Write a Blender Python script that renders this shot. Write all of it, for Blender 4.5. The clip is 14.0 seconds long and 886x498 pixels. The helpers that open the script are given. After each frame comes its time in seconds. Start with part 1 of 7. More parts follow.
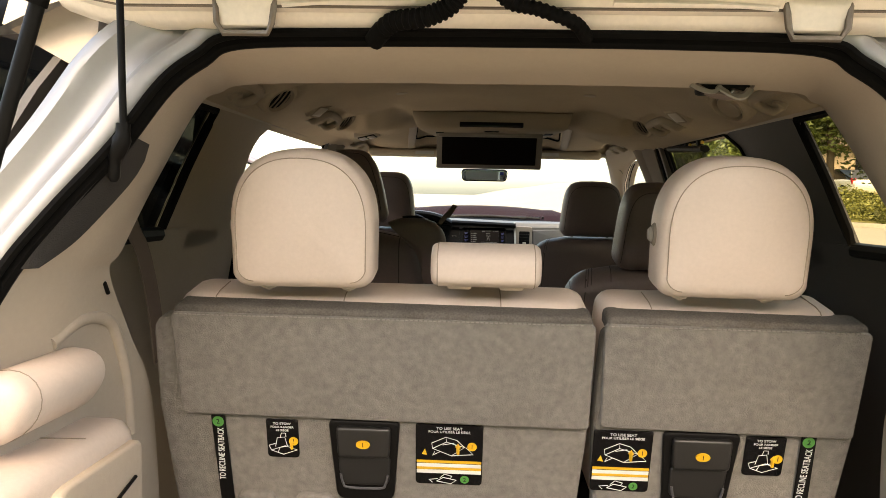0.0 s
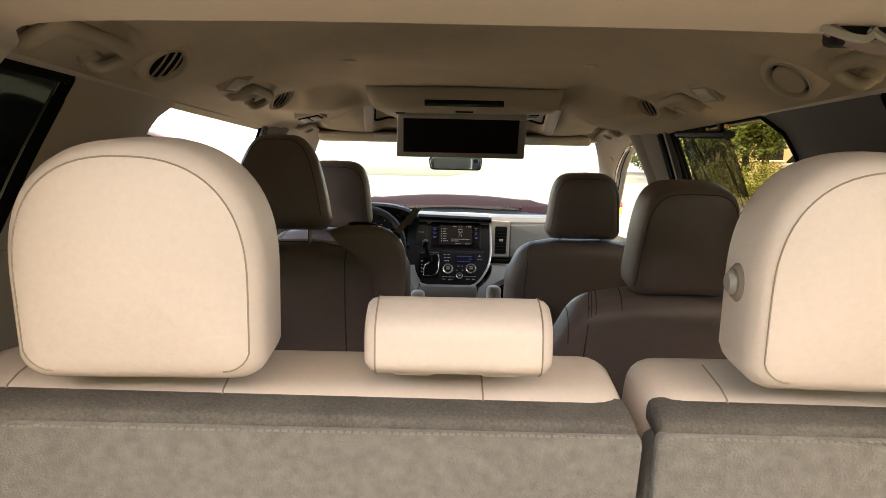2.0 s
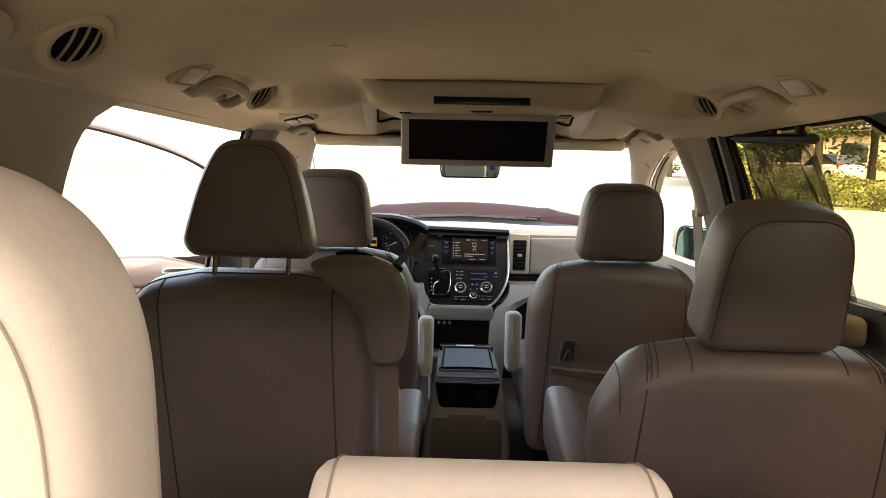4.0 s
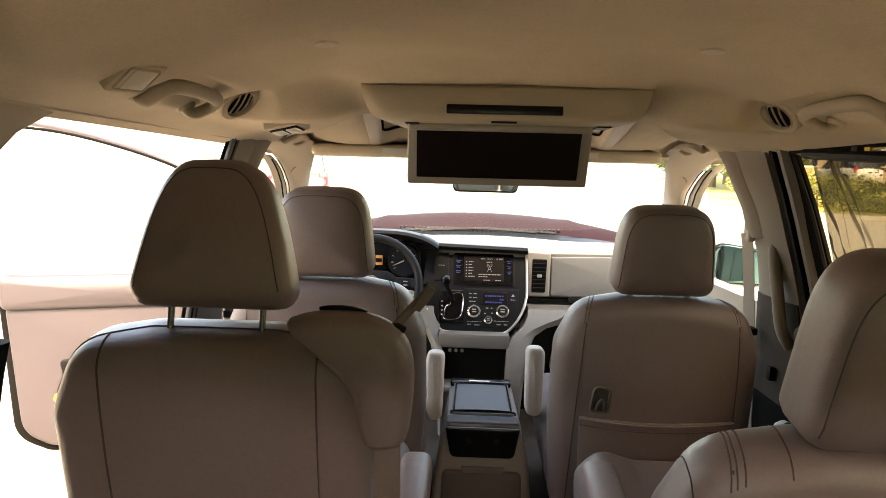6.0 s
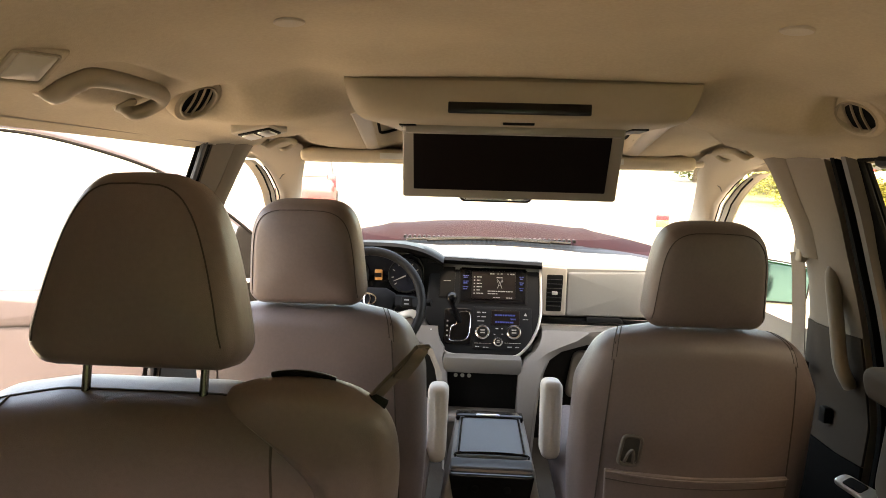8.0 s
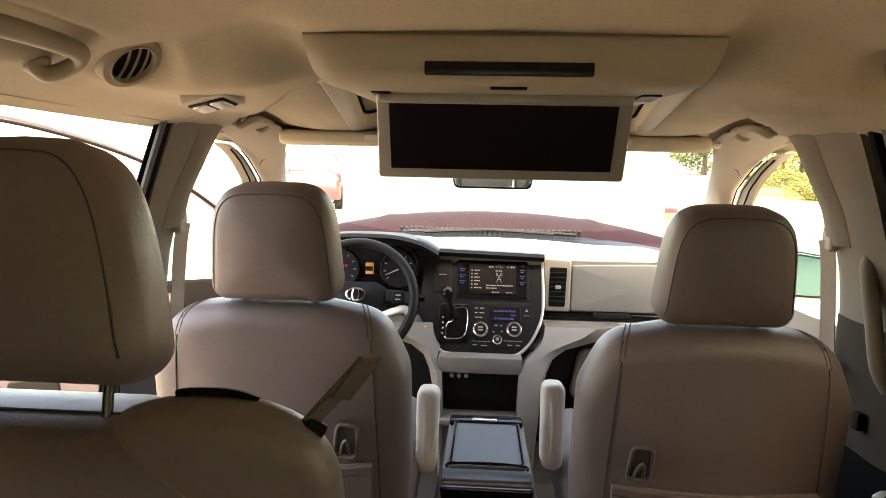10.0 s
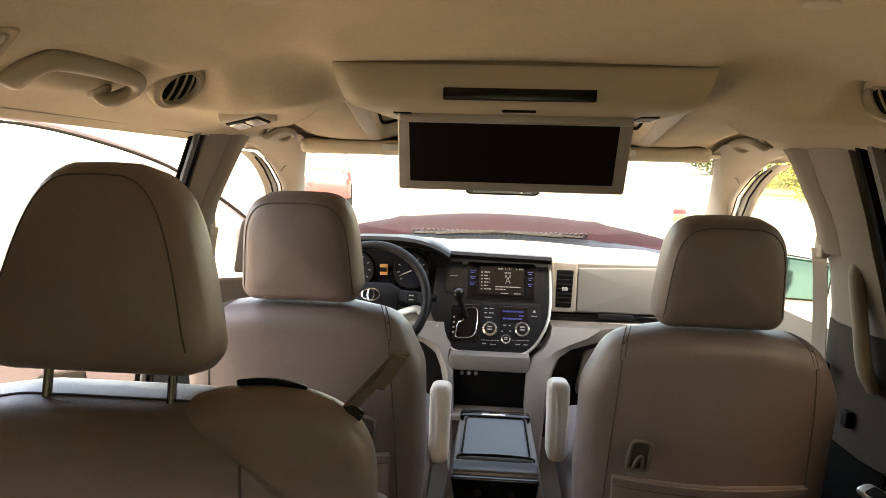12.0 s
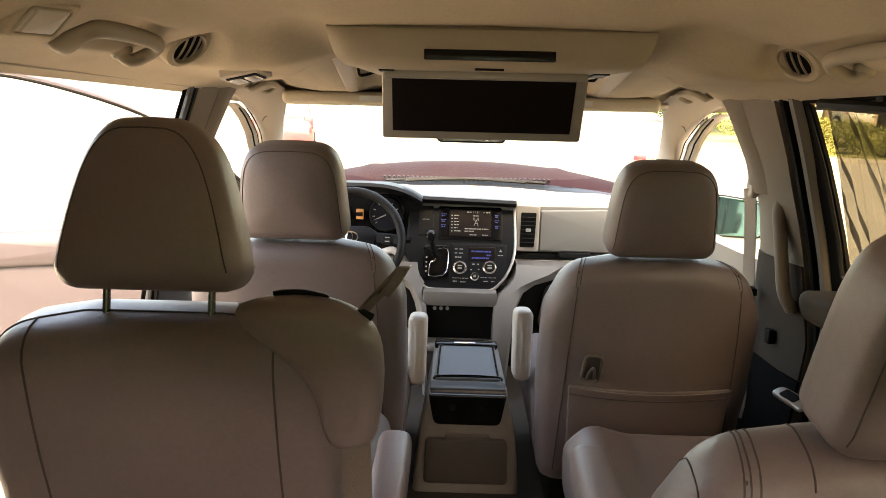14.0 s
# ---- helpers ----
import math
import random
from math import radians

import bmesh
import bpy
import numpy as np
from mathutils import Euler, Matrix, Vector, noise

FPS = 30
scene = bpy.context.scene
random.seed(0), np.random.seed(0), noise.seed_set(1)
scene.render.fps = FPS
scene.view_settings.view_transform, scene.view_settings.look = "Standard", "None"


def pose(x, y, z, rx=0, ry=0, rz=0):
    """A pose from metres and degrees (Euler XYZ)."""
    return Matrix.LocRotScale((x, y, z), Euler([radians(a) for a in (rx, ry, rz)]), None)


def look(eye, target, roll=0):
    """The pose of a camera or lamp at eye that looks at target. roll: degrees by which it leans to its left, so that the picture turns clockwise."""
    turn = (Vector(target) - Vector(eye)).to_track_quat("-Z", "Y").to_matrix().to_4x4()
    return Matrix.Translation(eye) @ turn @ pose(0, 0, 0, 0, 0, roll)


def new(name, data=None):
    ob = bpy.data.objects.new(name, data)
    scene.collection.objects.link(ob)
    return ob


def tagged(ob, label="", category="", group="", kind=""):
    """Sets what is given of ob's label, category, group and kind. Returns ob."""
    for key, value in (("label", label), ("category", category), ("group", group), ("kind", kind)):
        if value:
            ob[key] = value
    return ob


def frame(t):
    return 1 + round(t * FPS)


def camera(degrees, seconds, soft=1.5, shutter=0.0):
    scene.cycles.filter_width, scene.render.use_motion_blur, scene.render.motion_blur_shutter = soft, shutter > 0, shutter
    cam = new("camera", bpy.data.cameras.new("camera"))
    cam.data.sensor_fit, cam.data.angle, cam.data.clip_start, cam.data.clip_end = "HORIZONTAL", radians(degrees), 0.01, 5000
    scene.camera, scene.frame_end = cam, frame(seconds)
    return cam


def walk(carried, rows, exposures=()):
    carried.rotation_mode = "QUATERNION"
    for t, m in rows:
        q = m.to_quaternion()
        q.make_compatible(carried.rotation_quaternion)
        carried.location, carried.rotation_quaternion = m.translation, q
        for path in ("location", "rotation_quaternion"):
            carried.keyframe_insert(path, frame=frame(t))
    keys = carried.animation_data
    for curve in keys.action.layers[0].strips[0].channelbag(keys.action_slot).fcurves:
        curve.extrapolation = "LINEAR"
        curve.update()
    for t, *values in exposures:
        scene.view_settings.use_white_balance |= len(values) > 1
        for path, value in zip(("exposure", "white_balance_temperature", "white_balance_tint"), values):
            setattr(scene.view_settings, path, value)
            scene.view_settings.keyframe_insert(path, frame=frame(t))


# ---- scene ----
from mathutils.bvhtree import BVHTree

cam = camera(68.3, 14.0, soft=0.8)
PATH = [
    (0, (-0.064, 0.219, 1.292), (-0.15, 2.21, 1.125), 1.2),
    (0.5, (-0.082, 0.337, 1.298), (-0.107, 2.328, 1.111), 1.1),
    (1, (-0.09, 0.457, 1.316), (-0.076, 2.445, 1.1), 1.0),
    (1.5, (-0.077, 0.564, 1.314), (-0.069, 2.552, 1.098), 1.0),
    (2, (-0.056, 0.682, 1.333), (-0.054, 2.67, 1.113), 1.2),
    (2.5, (-0.04, 0.77, 1.336), (-0.038, 2.758, 1.117), 1.3),
    (3, (-0.048, 0.851, 1.342), (-0.059, 2.84, 1.126), 1.3),
    (5.5, (-0.068, 1.23, 1.394), (-0.123, 3.218, 1.18), 1.4),
    (6, (-0.073, 1.286, 1.405), (-0.138, 3.273, 1.193), 1.5),
    (6.5, (-0.075, 1.346, 1.407), (-0.147, 3.334, 1.194), 1.5),
    (7, (-0.09, 1.404, 1.425), (-0.172, 3.392, 1.213), 1.4),
    (7.5, (-0.087, 1.461, 1.44), (-0.179, 3.448, 1.231), 1.5),
    (8, (-0.067, 1.527, 1.426), (-0.162, 3.514, 1.218), 1.6),
    (8.5, (-0.044, 1.582, 1.418), (-0.143, 3.568, 1.207), 1.6),
    (8.7, (-0.041, 1.604, 1.42), (-0.138, 3.587, 1.181), 1.4),
    (11, (-0.03, 1.697, 1.385), (-0.168, 3.681, 1.17), 1.5),
    (11.5, (-0.033, 1.648, 1.403), (-0.179, 3.631, 1.187), 1.6),
    (12, (-0.038, 1.592, 1.424), (-0.18, 3.574, 1.194), 1.6),
    (12.5, (-0.047, 1.546, 1.418), (-0.15, 3.523, 1.134), 1.4),
    (12.7, (-0.047, 1.541, 1.43), (-0.147, 3.511, 1.096), -1.6),
    (12.8, (-0.049, 1.529, 1.447), (-0.147, 3.492, 1.076), -2.6),
    (12.9, (-0.059, 1.521, 1.442), (-0.145, 3.485, 1.075), -2.9),
    (13, (-0.06, 1.512, 1.424), (-0.142, 3.482, 1.088), -2.9),
    (13.1, (-0.055, 1.506, 1.433), (-0.137, 3.473, 1.078), -2.0),
    (13.2, (-0.052, 1.502, 1.436), (-0.13, 3.468, 1.077), -1.7),
    (13.3, (-0.054, 1.501, 1.447), (-0.125, 3.464, 1.068), -1.7),
    (13.4, (-0.048, 1.48, 1.433), (-0.118, 3.445, 1.07), -0.9),
    (13.5, (-0.06, 1.466, 1.428), (-0.096, 3.434, 1.074), 0.9),
    (14, (-0.058, 1.419, 1.429), (-0.086, 3.382, 1.047), 1.4),
]
walk(cam, [(t, look(eye, target, roll)) for t, eye, target, roll in PATH],
     exposures=[(0, 2.93, 8200, 11), (0.5, 3.08, 8150, 11), (1.5, 3.2, 8100, 11), (3, 3.5, 8200, 11), (5.5, 4.2, 9000, 14), (8.5, 4.4, 9200, 14), (11, 4.42, 9200, 14), (14, 4.4, 9200, 14)])

# ---------------------------------------------------------------- light
world = bpy.data.worlds.new("world")
scene.world = world
world.use_nodes = True
wn = world.node_tree
sky = wn.nodes.new("ShaderNodeTexSky")
sky.sky_type = 'NISHITA'
sky.sun_disc = False
sky.sun_elevation = radians(49.2)
sky.sun_rotation = radians(172)
sky.air_density, sky.dust_density, sky.ozone_density = 1.0, 3.0, 0.5
wn.nodes["Background"].inputs["Strength"].default_value = 0.15
wn.links.new(sky.outputs[0], wn.nodes["Background"].inputs["Color"])
sun = new("sun", bpy.data.lights.new("sun", 'SUN'))
sun.data.energy, sun.data.angle, sun.data.color = 0.8, radians(12), (1.0, 0.92, 0.78)
sun.matrix_world = look((0, 0, 20), (-0.9, 6.9, 12.0))


# ---------------------------------------------------------------- materials
def mat(name, col, rough=0.6, metal=0.0, grain=0.0, grain_size=400.0, var=0.0, var_size=6.0, spec=0.5, coat=0.0, emit=0.0, sheen=0.0, bump_kind="noise", crease=0.0):
    """A surface with colour variation at two scales and a fine relief. Sizes are cells per metre."""
    m = bpy.data.materials.new(name)
    m.use_nodes = True
    nt = m.node_tree
    b = nt.nodes["Principled BSDF"]
    b.inputs["Base Color"].default_value = (*col, 1)
    b.inputs["Roughness"].default_value = rough
    b.inputs["Metallic"].default_value = metal
    b.inputs["Specular IOR Level"].default_value = spec
    b.inputs["Coat Weight"].default_value = coat
    b.inputs["Sheen Weight"].default_value = sheen
    if emit:
        b.inputs["Emission Color"].default_value = (*col, 1)
        b.inputs["Emission Strength"].default_value = emit
    geo = nt.nodes.new("ShaderNodeNewGeometry")
    if var:
        big = nt.nodes.new("ShaderNodeTexNoise")
        big.inputs["Scale"].default_value, big.inputs["Detail"].default_value = var_size, 6
        fine = nt.nodes.new("ShaderNodeTexNoise")
        fine.inputs["Scale"].default_value, fine.inputs["Detail"].default_value = var_size * 23, 3
        for n in (big, fine):
            nt.links.new(geo.outputs["Position"], n.inputs["Vector"])
        add = nt.nodes.new("ShaderNodeMath")
        add.operation = 'ADD'
        nt.links.new(big.outputs["Fac"], add.inputs[0])
        nt.links.new(fine.outputs["Fac"], add.inputs[1])
        ramp = nt.nodes.new("ShaderNodeMapRange")
        ramp.inputs["From Min"].default_value, ramp.inputs["From Max"].default_value = 0.6, 1.4
        ramp.inputs["To Min"].default_value, ramp.inputs["To Max"].default_value = 1 - var, 1 + var
        nt.links.new(add.outputs[0], ramp.inputs["Value"])
        mul = nt.nodes.new("ShaderNodeVectorMath")
        mul.operation = 'SCALE'
        mul.inputs[0].default_value = col
        nt.links.new(ramp.outputs[0], mul.inputs["Scale"])
        nt.links.new(mul.outputs[0], b.inputs["Base Color"])
        rr = nt.nodes.new("ShaderNodeMapRange")
        rr.inputs["To Min"].default_value, rr.inputs["To Max"].default_value = max(rough - 0.10, 0.02), min(rough + 0.10, 1)
        nt.links.new(big.outputs["Fac"], rr.inputs["Value"])
        nt.links.new(rr.outputs[0], b.inputs["Roughness"])
    if grain:
        if bump_kind == "cells":
            tx = nt.nodes.new("ShaderNodeTexVoronoi")
            tx.inputs["Scale"].default_value = grain_size
            out = tx.outputs["Distance"]
        else:
            tx = nt.nodes.new("ShaderNodeTexNoise")
            tx.inputs["Scale"].default_value, tx.inputs["Detail"].default_value = grain_size, 4
            out = tx.outputs["Fac"]
        nt.links.new(geo.outputs["Position"], tx.inputs["Vector"])
        bp = nt.nodes.new("ShaderNodeBump")
        bp.inputs["Strength"].default_value, bp.inputs["Distance"].default_value = grain, 0.002
        nt.links.new(out, bp.inputs["Height"])
        nt.links.new(bp.outputs[0], b.inputs["Normal"])
        if crease:
            # soft unevenness of the padding under the skin
            low = nt.nodes.new("ShaderNodeTexNoise")
            low.inputs["Scale"].default_value, low.inputs["Detail"].default_value = 16.0, 2
            low.inputs["Distortion"].default_value = 0.6
            nt.links.new(geo.outputs["Position"], low.inputs["Vector"])
            b2 = nt.nodes.new("ShaderNodeBump")
            b2.inputs["Strength"].default_value, b2.inputs["Distance"].default_value = crease, 0.012
            nt.links.new(low.outputs["Fac"], b2.inputs["Height"])
            nt.links.new(b2.outputs[0], bp.inputs["Normal"])
    return m


def glass_mat(name, tint, gloss=0.06):
    """A thin pane: tinted see-through with a mirror film on top."""
    m = bpy.data.materials.new(name)
    m.use_nodes = True
    nt = m.node_tree
    nt.nodes.remove(nt.nodes["Principled BSDF"])
    tr = nt.nodes.new("ShaderNodeBsdfTransparent")
    tr.inputs[0].default_value = (*tint, 1)
    gl = nt.nodes.new("ShaderNodeBsdfGlossy")
    gl.inputs["Roughness"].default_value = 0.02
    mix = nt.nodes.new("ShaderNodeMixShader")
    lw = nt.nodes.new("ShaderNodeLayerWeight")
    lw.inputs["Blend"].default_value = 0.5
    pw = nt.nodes.new("ShaderNodeMath")
    pw.operation = 'POWER'
    pw.inputs[1].default_value = 4.0
    lim = nt.nodes.new("ShaderNodeMath")
    lim.operation = 'MULTIPLY_ADD'
    lim.inputs[1].default_value, lim.inputs[2].default_value = 6 * gloss, 0.5 * gloss
    nt.links.new(lw.outputs["Facing"], pw.inputs[0])
    nt.links.new(pw.outputs[0], lim.inputs[0])
    nt.links.new(lim.outputs[0], mix.inputs[0])
    nt.links.new(tr.outputs[0], mix.inputs[1])
    nt.links.new(gl.outputs[0], mix.inputs[2])
    nt.links.new(mix.outputs[0], nt.nodes["Material Output"].inputs[0])
    return m


# LEATHER_2 and LEATHER_1 carry the dimmer light of the forward rows in their colour
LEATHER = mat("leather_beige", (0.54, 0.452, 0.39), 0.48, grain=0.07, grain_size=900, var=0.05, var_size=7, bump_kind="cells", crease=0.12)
LEATHER_2 = mat("leather_taupe_dim", (0.152, 0.115, 0.108), 0.42, grain=0.14, grain_size=900, var=0.09, var_size=7, bump_kind="cells", crease=0.12)
LEATHER_1 = mat("leather_front_dim", (0.124, 0.095, 0.091), 0.46, grain=0.14, grain_size=900, var=0.09, var_size=7, bump_kind="cells", crease=0.12)
SEAM_PALE = mat("seam_pale", (0.27, 0.22, 0.17), 0.8)
SEAM = mat("seam_thread", (0.050, 0.038, 0.033), 0.85)
STITCH = mat("stitch_light", (0.22, 0.2, 0.175), 0.8)
HEADLINER = mat("headliner_fabric", (0.425, 0.352, 0.262), 0.95, grain=0.45, grain_size=1100, var=0.09, var_size=9, spec=0.15)
TRIM = mat("trim_plastic_beige", (0.39, 0.33, 0.265), 0.55, grain=0.15, grain_size=1200, var=0.04, var_size=5)
ROOF_PLASTIC = mat("roof_plastic_beige", (0.31, 0.255, 0.185), 0.6, grain=0.2, grain_size=1200, var=0.04, var_size=5)
# paler copy of the seat leather: the lit armrests' brightness put into colour
ARM_LEATHER = mat("leather_armrest_lit", (0.54, 0.475, 0.41), 0.46, grain=0.14, grain_size=900, var=0.09, var_size=7, bump_kind="cells", crease=0.12)
# paler than the headliner: light bounced off the dashboard is in its colour
VISOR_CLOTH = mat("visor_cloth_lit", (0.55, 0.475, 0.375), 0.9, grain=0.3, grain_size=1500, var=0.04, spec=0.15)
# one beige plastic in falling tones; shade on right and low parts coloured in
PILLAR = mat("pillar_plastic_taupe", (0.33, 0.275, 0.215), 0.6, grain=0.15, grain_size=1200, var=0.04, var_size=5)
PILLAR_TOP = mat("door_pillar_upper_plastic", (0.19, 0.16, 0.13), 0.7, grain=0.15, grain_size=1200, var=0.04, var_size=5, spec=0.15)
PILLAR_B = mat("door_pillar_plastic_dim", (0.045, 0.036, 0.029), 0.75, grain=0.15, grain_size=1200, var=0.04, var_size=5, spec=0.08)
TRIM_DARK = mat("trim_plastic_dark", (0.04, 0.036, 0.032), 0.55, grain=0.15, grain_size=1200, var=0.04, var_size=5)
DASH_TOP = mat("dash_soft_grey", (0.128, 0.128, 0.124), 0.5, grain=0.2, grain_size=1100, var=0.04)
CONSOLE_DOOR = mat("console_door_brown", (0.05, 0.04, 0.034), 0.55, grain=0.2, grain_size=1100, var=0.06)
CONSOLE = mat("console_plastic_beige", (0.165, 0.143, 0.125), 0.5, grain=0.2, grain_size=1100, var=0.05, var_size=5)
DASH_LOW = mat("dash_lower_grey", (0.122, 0.112, 0.103), 0.55, grain=0.2, grain_size=1100, var=0.04)
CARPET = mat("carpet_grey", (0.168, 0.156, 0.14), 0.95, grain=1.0, grain_size=380, var=0.3, var_size=75, spec=0.1, sheen=0.1)
# same carpet as the flap, with the fold's shade put into its colour
CARPET_FOLD = mat("carpet_fold_shaded", (0.125, 0.113, 0.1), 0.95, grain=1.0, grain_size=800, var=0.4, var_size=14, spec=0.1)
CARPET_FLOOR = mat("carpet_floor", (0.045, 0.039, 0.033), 0.95, grain=1.0, grain_size=700, var=0.25, var_size=9, spec=0.1)
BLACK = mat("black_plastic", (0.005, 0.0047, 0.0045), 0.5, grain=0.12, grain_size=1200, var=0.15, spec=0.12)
HANDLE_GREY = mat("handle_dark_grey", (0.016, 0.0155, 0.015), 0.32, grain=0.1, grain_size=1200, spec=0.4)
BLACK_GLOSS = mat("black_gloss", (0.004, 0.004, 0.0045), 0.16, spec=0.25, coat=0.08)
CHARCOAL = mat("charcoal_panel", (0.006, 0.0065, 0.0075), 0.5, spec=0.1, grain=0.1, grain_size=1200, var=0.08)
RUBBER = mat("black_rubber", (0.004, 0.0037, 0.0034), 0.8, grain=0.3, grain_size=500, var=0.2, spec=0.06)
CHROME = mat("chrome", (0.75, 0.74, 0.72), 0.12, metal=1.0)
POST = mat("post_steel", (0.13, 0.125, 0.125), 0.25, metal=1.0)
SATIN = mat("satin_silver", (0.62, 0.61, 0.58), 0.32, metal=0.8)
PAINT = mat("silver_paint", (0.31, 0.305, 0.3), 0.40, metal=0.35, coat=0.15, var=0.03)
# tailgate paint; warm light off the ground is put into its colour
PAINT_IN = mat("silver_paint_inner_lit", (0.76, 0.69, 0.6), 0.42, metal=0.15, var=0.08)
PRIMER = mat("bare_steel", (0.17, 0.14, 0.115), 0.4, metal=0.5, var=0.15)
SCREEN = mat("dark_screen", (0.009, 0.0064, 0.006), 0.30, spec=0.1)
DIM_INK = mat("dim_print", (0.22, 0.22, 0.21), 0.6)
WHITE_INK = mat("white_ink", (0.6, 0.6, 0.58), 0.6)
YELLOW_INK = mat("yellow_ink", (0.6, 0.34, 0.015), 0.55)
GREEN_INK = mat("green_ink", (0.05, 0.20, 0.04), 0.6)
LCD = mat("lcd_white", (0.15, 0.147, 0.142), 0.5, emit=0.05)
LCD_BLUE = mat("lcd_blue", (0.016, 0.028, 0.13), 0.4, emit=0.03)
LCD_ORANGE = mat("lcd_orange", (0.30, 0.14, 0.05), 0.4, emit=0.04)
RED = mat("red_lens", (0.55, 0.01, 0.02), 0.25, coat=0.4)
AMBER = mat("amber_reflector", (0.85, 0.25, 0.02), 0.3)
LENS = mat("lamp_lens", (0.5, 0.45, 0.38), 0.3)
MIRROR = mat("mirror_glass", (0.75, 0.86, 0.86), 0.03, metal=1.0)
# teal of the reflected surroundings is put into the glass colour
MIRROR_TEAL = mat("mirror_teal_reflection", (0.12, 0.25, 0.27), 0.04, metal=1.0)
SATIN_TRIM = mat("satin_beige_trim", (0.29, 0.265, 0.235), 0.38, metal=0.25, var=0.03)
SATIN_DARK = mat("satin_dark", (0.06, 0.06, 0.064), 0.5, spec=0.3, var=0.04)
LID_GREY = mat("lid_grey", (0.10, 0.108, 0.115), 0.4, spec=0.4, grain=0.2, grain_size=1200, var=0.06)
TAUPE_PLASTIC = mat("taupe_plastic", (0.075, 0.064, 0.055), 0.55, grain=0.15, grain_size=1200, var=0.05)
NAVY = mat("gauge_navy", (0.004, 0.005, 0.01), 0.5, spec=0.2)
RIM = mat("rim_leather", (0.006, 0.0055, 0.0055), 0.40, spec=0.15, grain=0.3, grain_size=900, bump_kind="cells")
# paler copy of the belt webbing, its colour raised against the pillar's shade
BELT_PALE = mat("pillar_belt_webbing_lit", (0.40, 0.35, 0.30), 0.7, grain=0.5, grain_size=600, var=0.05)
BELT = mat("belt_webbing", (0.13, 0.1, 0.085), 0.7, grain=0.5, grain_size=600, var=0.05)
DOOR_TRIM = mat("door_trim_pale", (0.038, 0.031, 0.036), 0.5, grain=0.15, grain_size=1000, var=0.04)
PAINT_DARK = mat("dark_grey_paint", (0.14, 0.12, 0.14), 0.35, coat=0.3, var=0.05)
DARK_GLASS = mat("dark_glass", (0.012, 0.013, 0.013), 0.06, coat=0.3)
CARPET_DARK = mat("recess_felt_shaded", (0.020, 0.018, 0.017), 0.9, grain=0.5, grain_size=500, var=0.2)
WHITE_PAINT = mat("white_paint", (0.75, 0.75, 0.73), 0.3, coat=0.5, var=0.03)
MAROON = mat("maroon_paint", (0.16, 0.03, 0.035), 0.3, coat=0.5, var=0.05)
HOUSE = mat("tan_stucco", (0.48, 0.38, 0.26), 0.9, grain=0.5, grain_size=60, var=0.1)
GLASS = glass_mat("clear_glass", (0.74, 0.77, 0.74), 0.03)
TINT = glass_mat("privacy_glass", (0.48, 0.445, 0.33), 0.03)
TINT_DEEP = glass_mat("deep_privacy_glass", (0.16, 0.18, 0.15), 0.03)
HOOD_PAINT = mat("hood_paint", (0.015, 0.0052, 0.006), 0.6, spec=0.03, var=0.25, var_size=3)
CONCRETE = mat("concrete_drive", (0.31, 0.275, 0.21), 0.9, grain=0.5, grain_size=120, var=0.14, var_size=0.7)
GRASS_M = mat("dry_lawn", (0.28, 0.25, 0.07), 0.95, grain=1.0, grain_size=60, var=0.3, var_size=1.3)
LEAF = mat("leaf_green", (0.12, 0.155, 0.036), 0.6, var=0.35, var_size=1.5)
LEAF_BUSH = mat("leaf_yellow_green", (0.17, 0.17, 0.035), 0.6, var=0.3, var_size=2)
LEAF_RED = mat("leaf_plum", (0.10, 0.045, 0.03), 0.6, var=0.3, var_size=2)
BARK = mat("bark", (0.10, 0.075, 0.05), 0.9, grain=0.8, grain_size=40, var=0.3, var_size=4)
YELLOW_PAINT = mat("yellow_paint", (0.60, 0.40, 0.04), 0.5, var=0.1)


# ---------------------------------------------------------------- mesh helpers
def part(name, bm, material, parent=None, label="", smooth=True):
    """Links a bmesh as one mesh object, under a thing or a part."""
    me = bpy.data.meshes.new(name)
    bmesh.ops.recalc_face_normals(bm, faces=bm.faces)
    bm.to_mesh(me)
    bm.free()
    if smooth:
        for p in me.polygons:
            p.use_smooth = True
        me.set_sharp_from_angle(angle=radians(38))
    me.materials.append(material)
    ob = new(name, me)
    if parent is not None:
        ob.parent = parent
    if label:
        ob["label"] = label
    return ob


def thing(name, label, category, group="", kind="", at=None):
    ob = new(name)
    ob.empty_display_size = 0.05
    if at is not None:
        ob.matrix_world = at
    return tagged(ob, label, category, group, kind)


def rpoly(pts, seg=6):
    """A closed outline from corners (x, z, radius), rounded."""
    out, n = [], len(pts)
    for i in range(n):
        p = Vector(pts[i][:2])
        a, b = Vector(pts[i - 1][:2]), Vector(pts[(i + 1) % n][:2])
        r = pts[i][2]
        da, db = (a - p), (b - p)
        la, lb = da.length, db.length
        ang = da.angle(db)
        cut = min(r / max(math.tan(ang / 2), 1e-3), la * 0.48, lb * 0.48)
        if cut < 1e-4:
            out.append(p)
            continue
        s, e = p + da.normalized() * cut, p + db.normalized() * cut
        for k in range(seg + 1):
            t = k / seg
            out.append(s * (1 - t) ** 2 + p * 2 * t * (1 - t) + e * t * t)
    return out


def inset(outline, d):
    """The outline drawn in by d, towards its middle."""
    xs, zs = [p.x for p in outline], [p.y for p in outline]
    c = Vector(((min(xs) + max(xs)) / 2, (min(zs) + max(zs)) / 2))
    hx, hz = (max(xs) - min(xs)) / 2, (max(zs) - min(zs)) / 2
    return [Vector((c.x + (p.x - c.x) * (1 - d / hx), c.y + (p.y - c.y) * (1 - d / hz))) for p in outline]


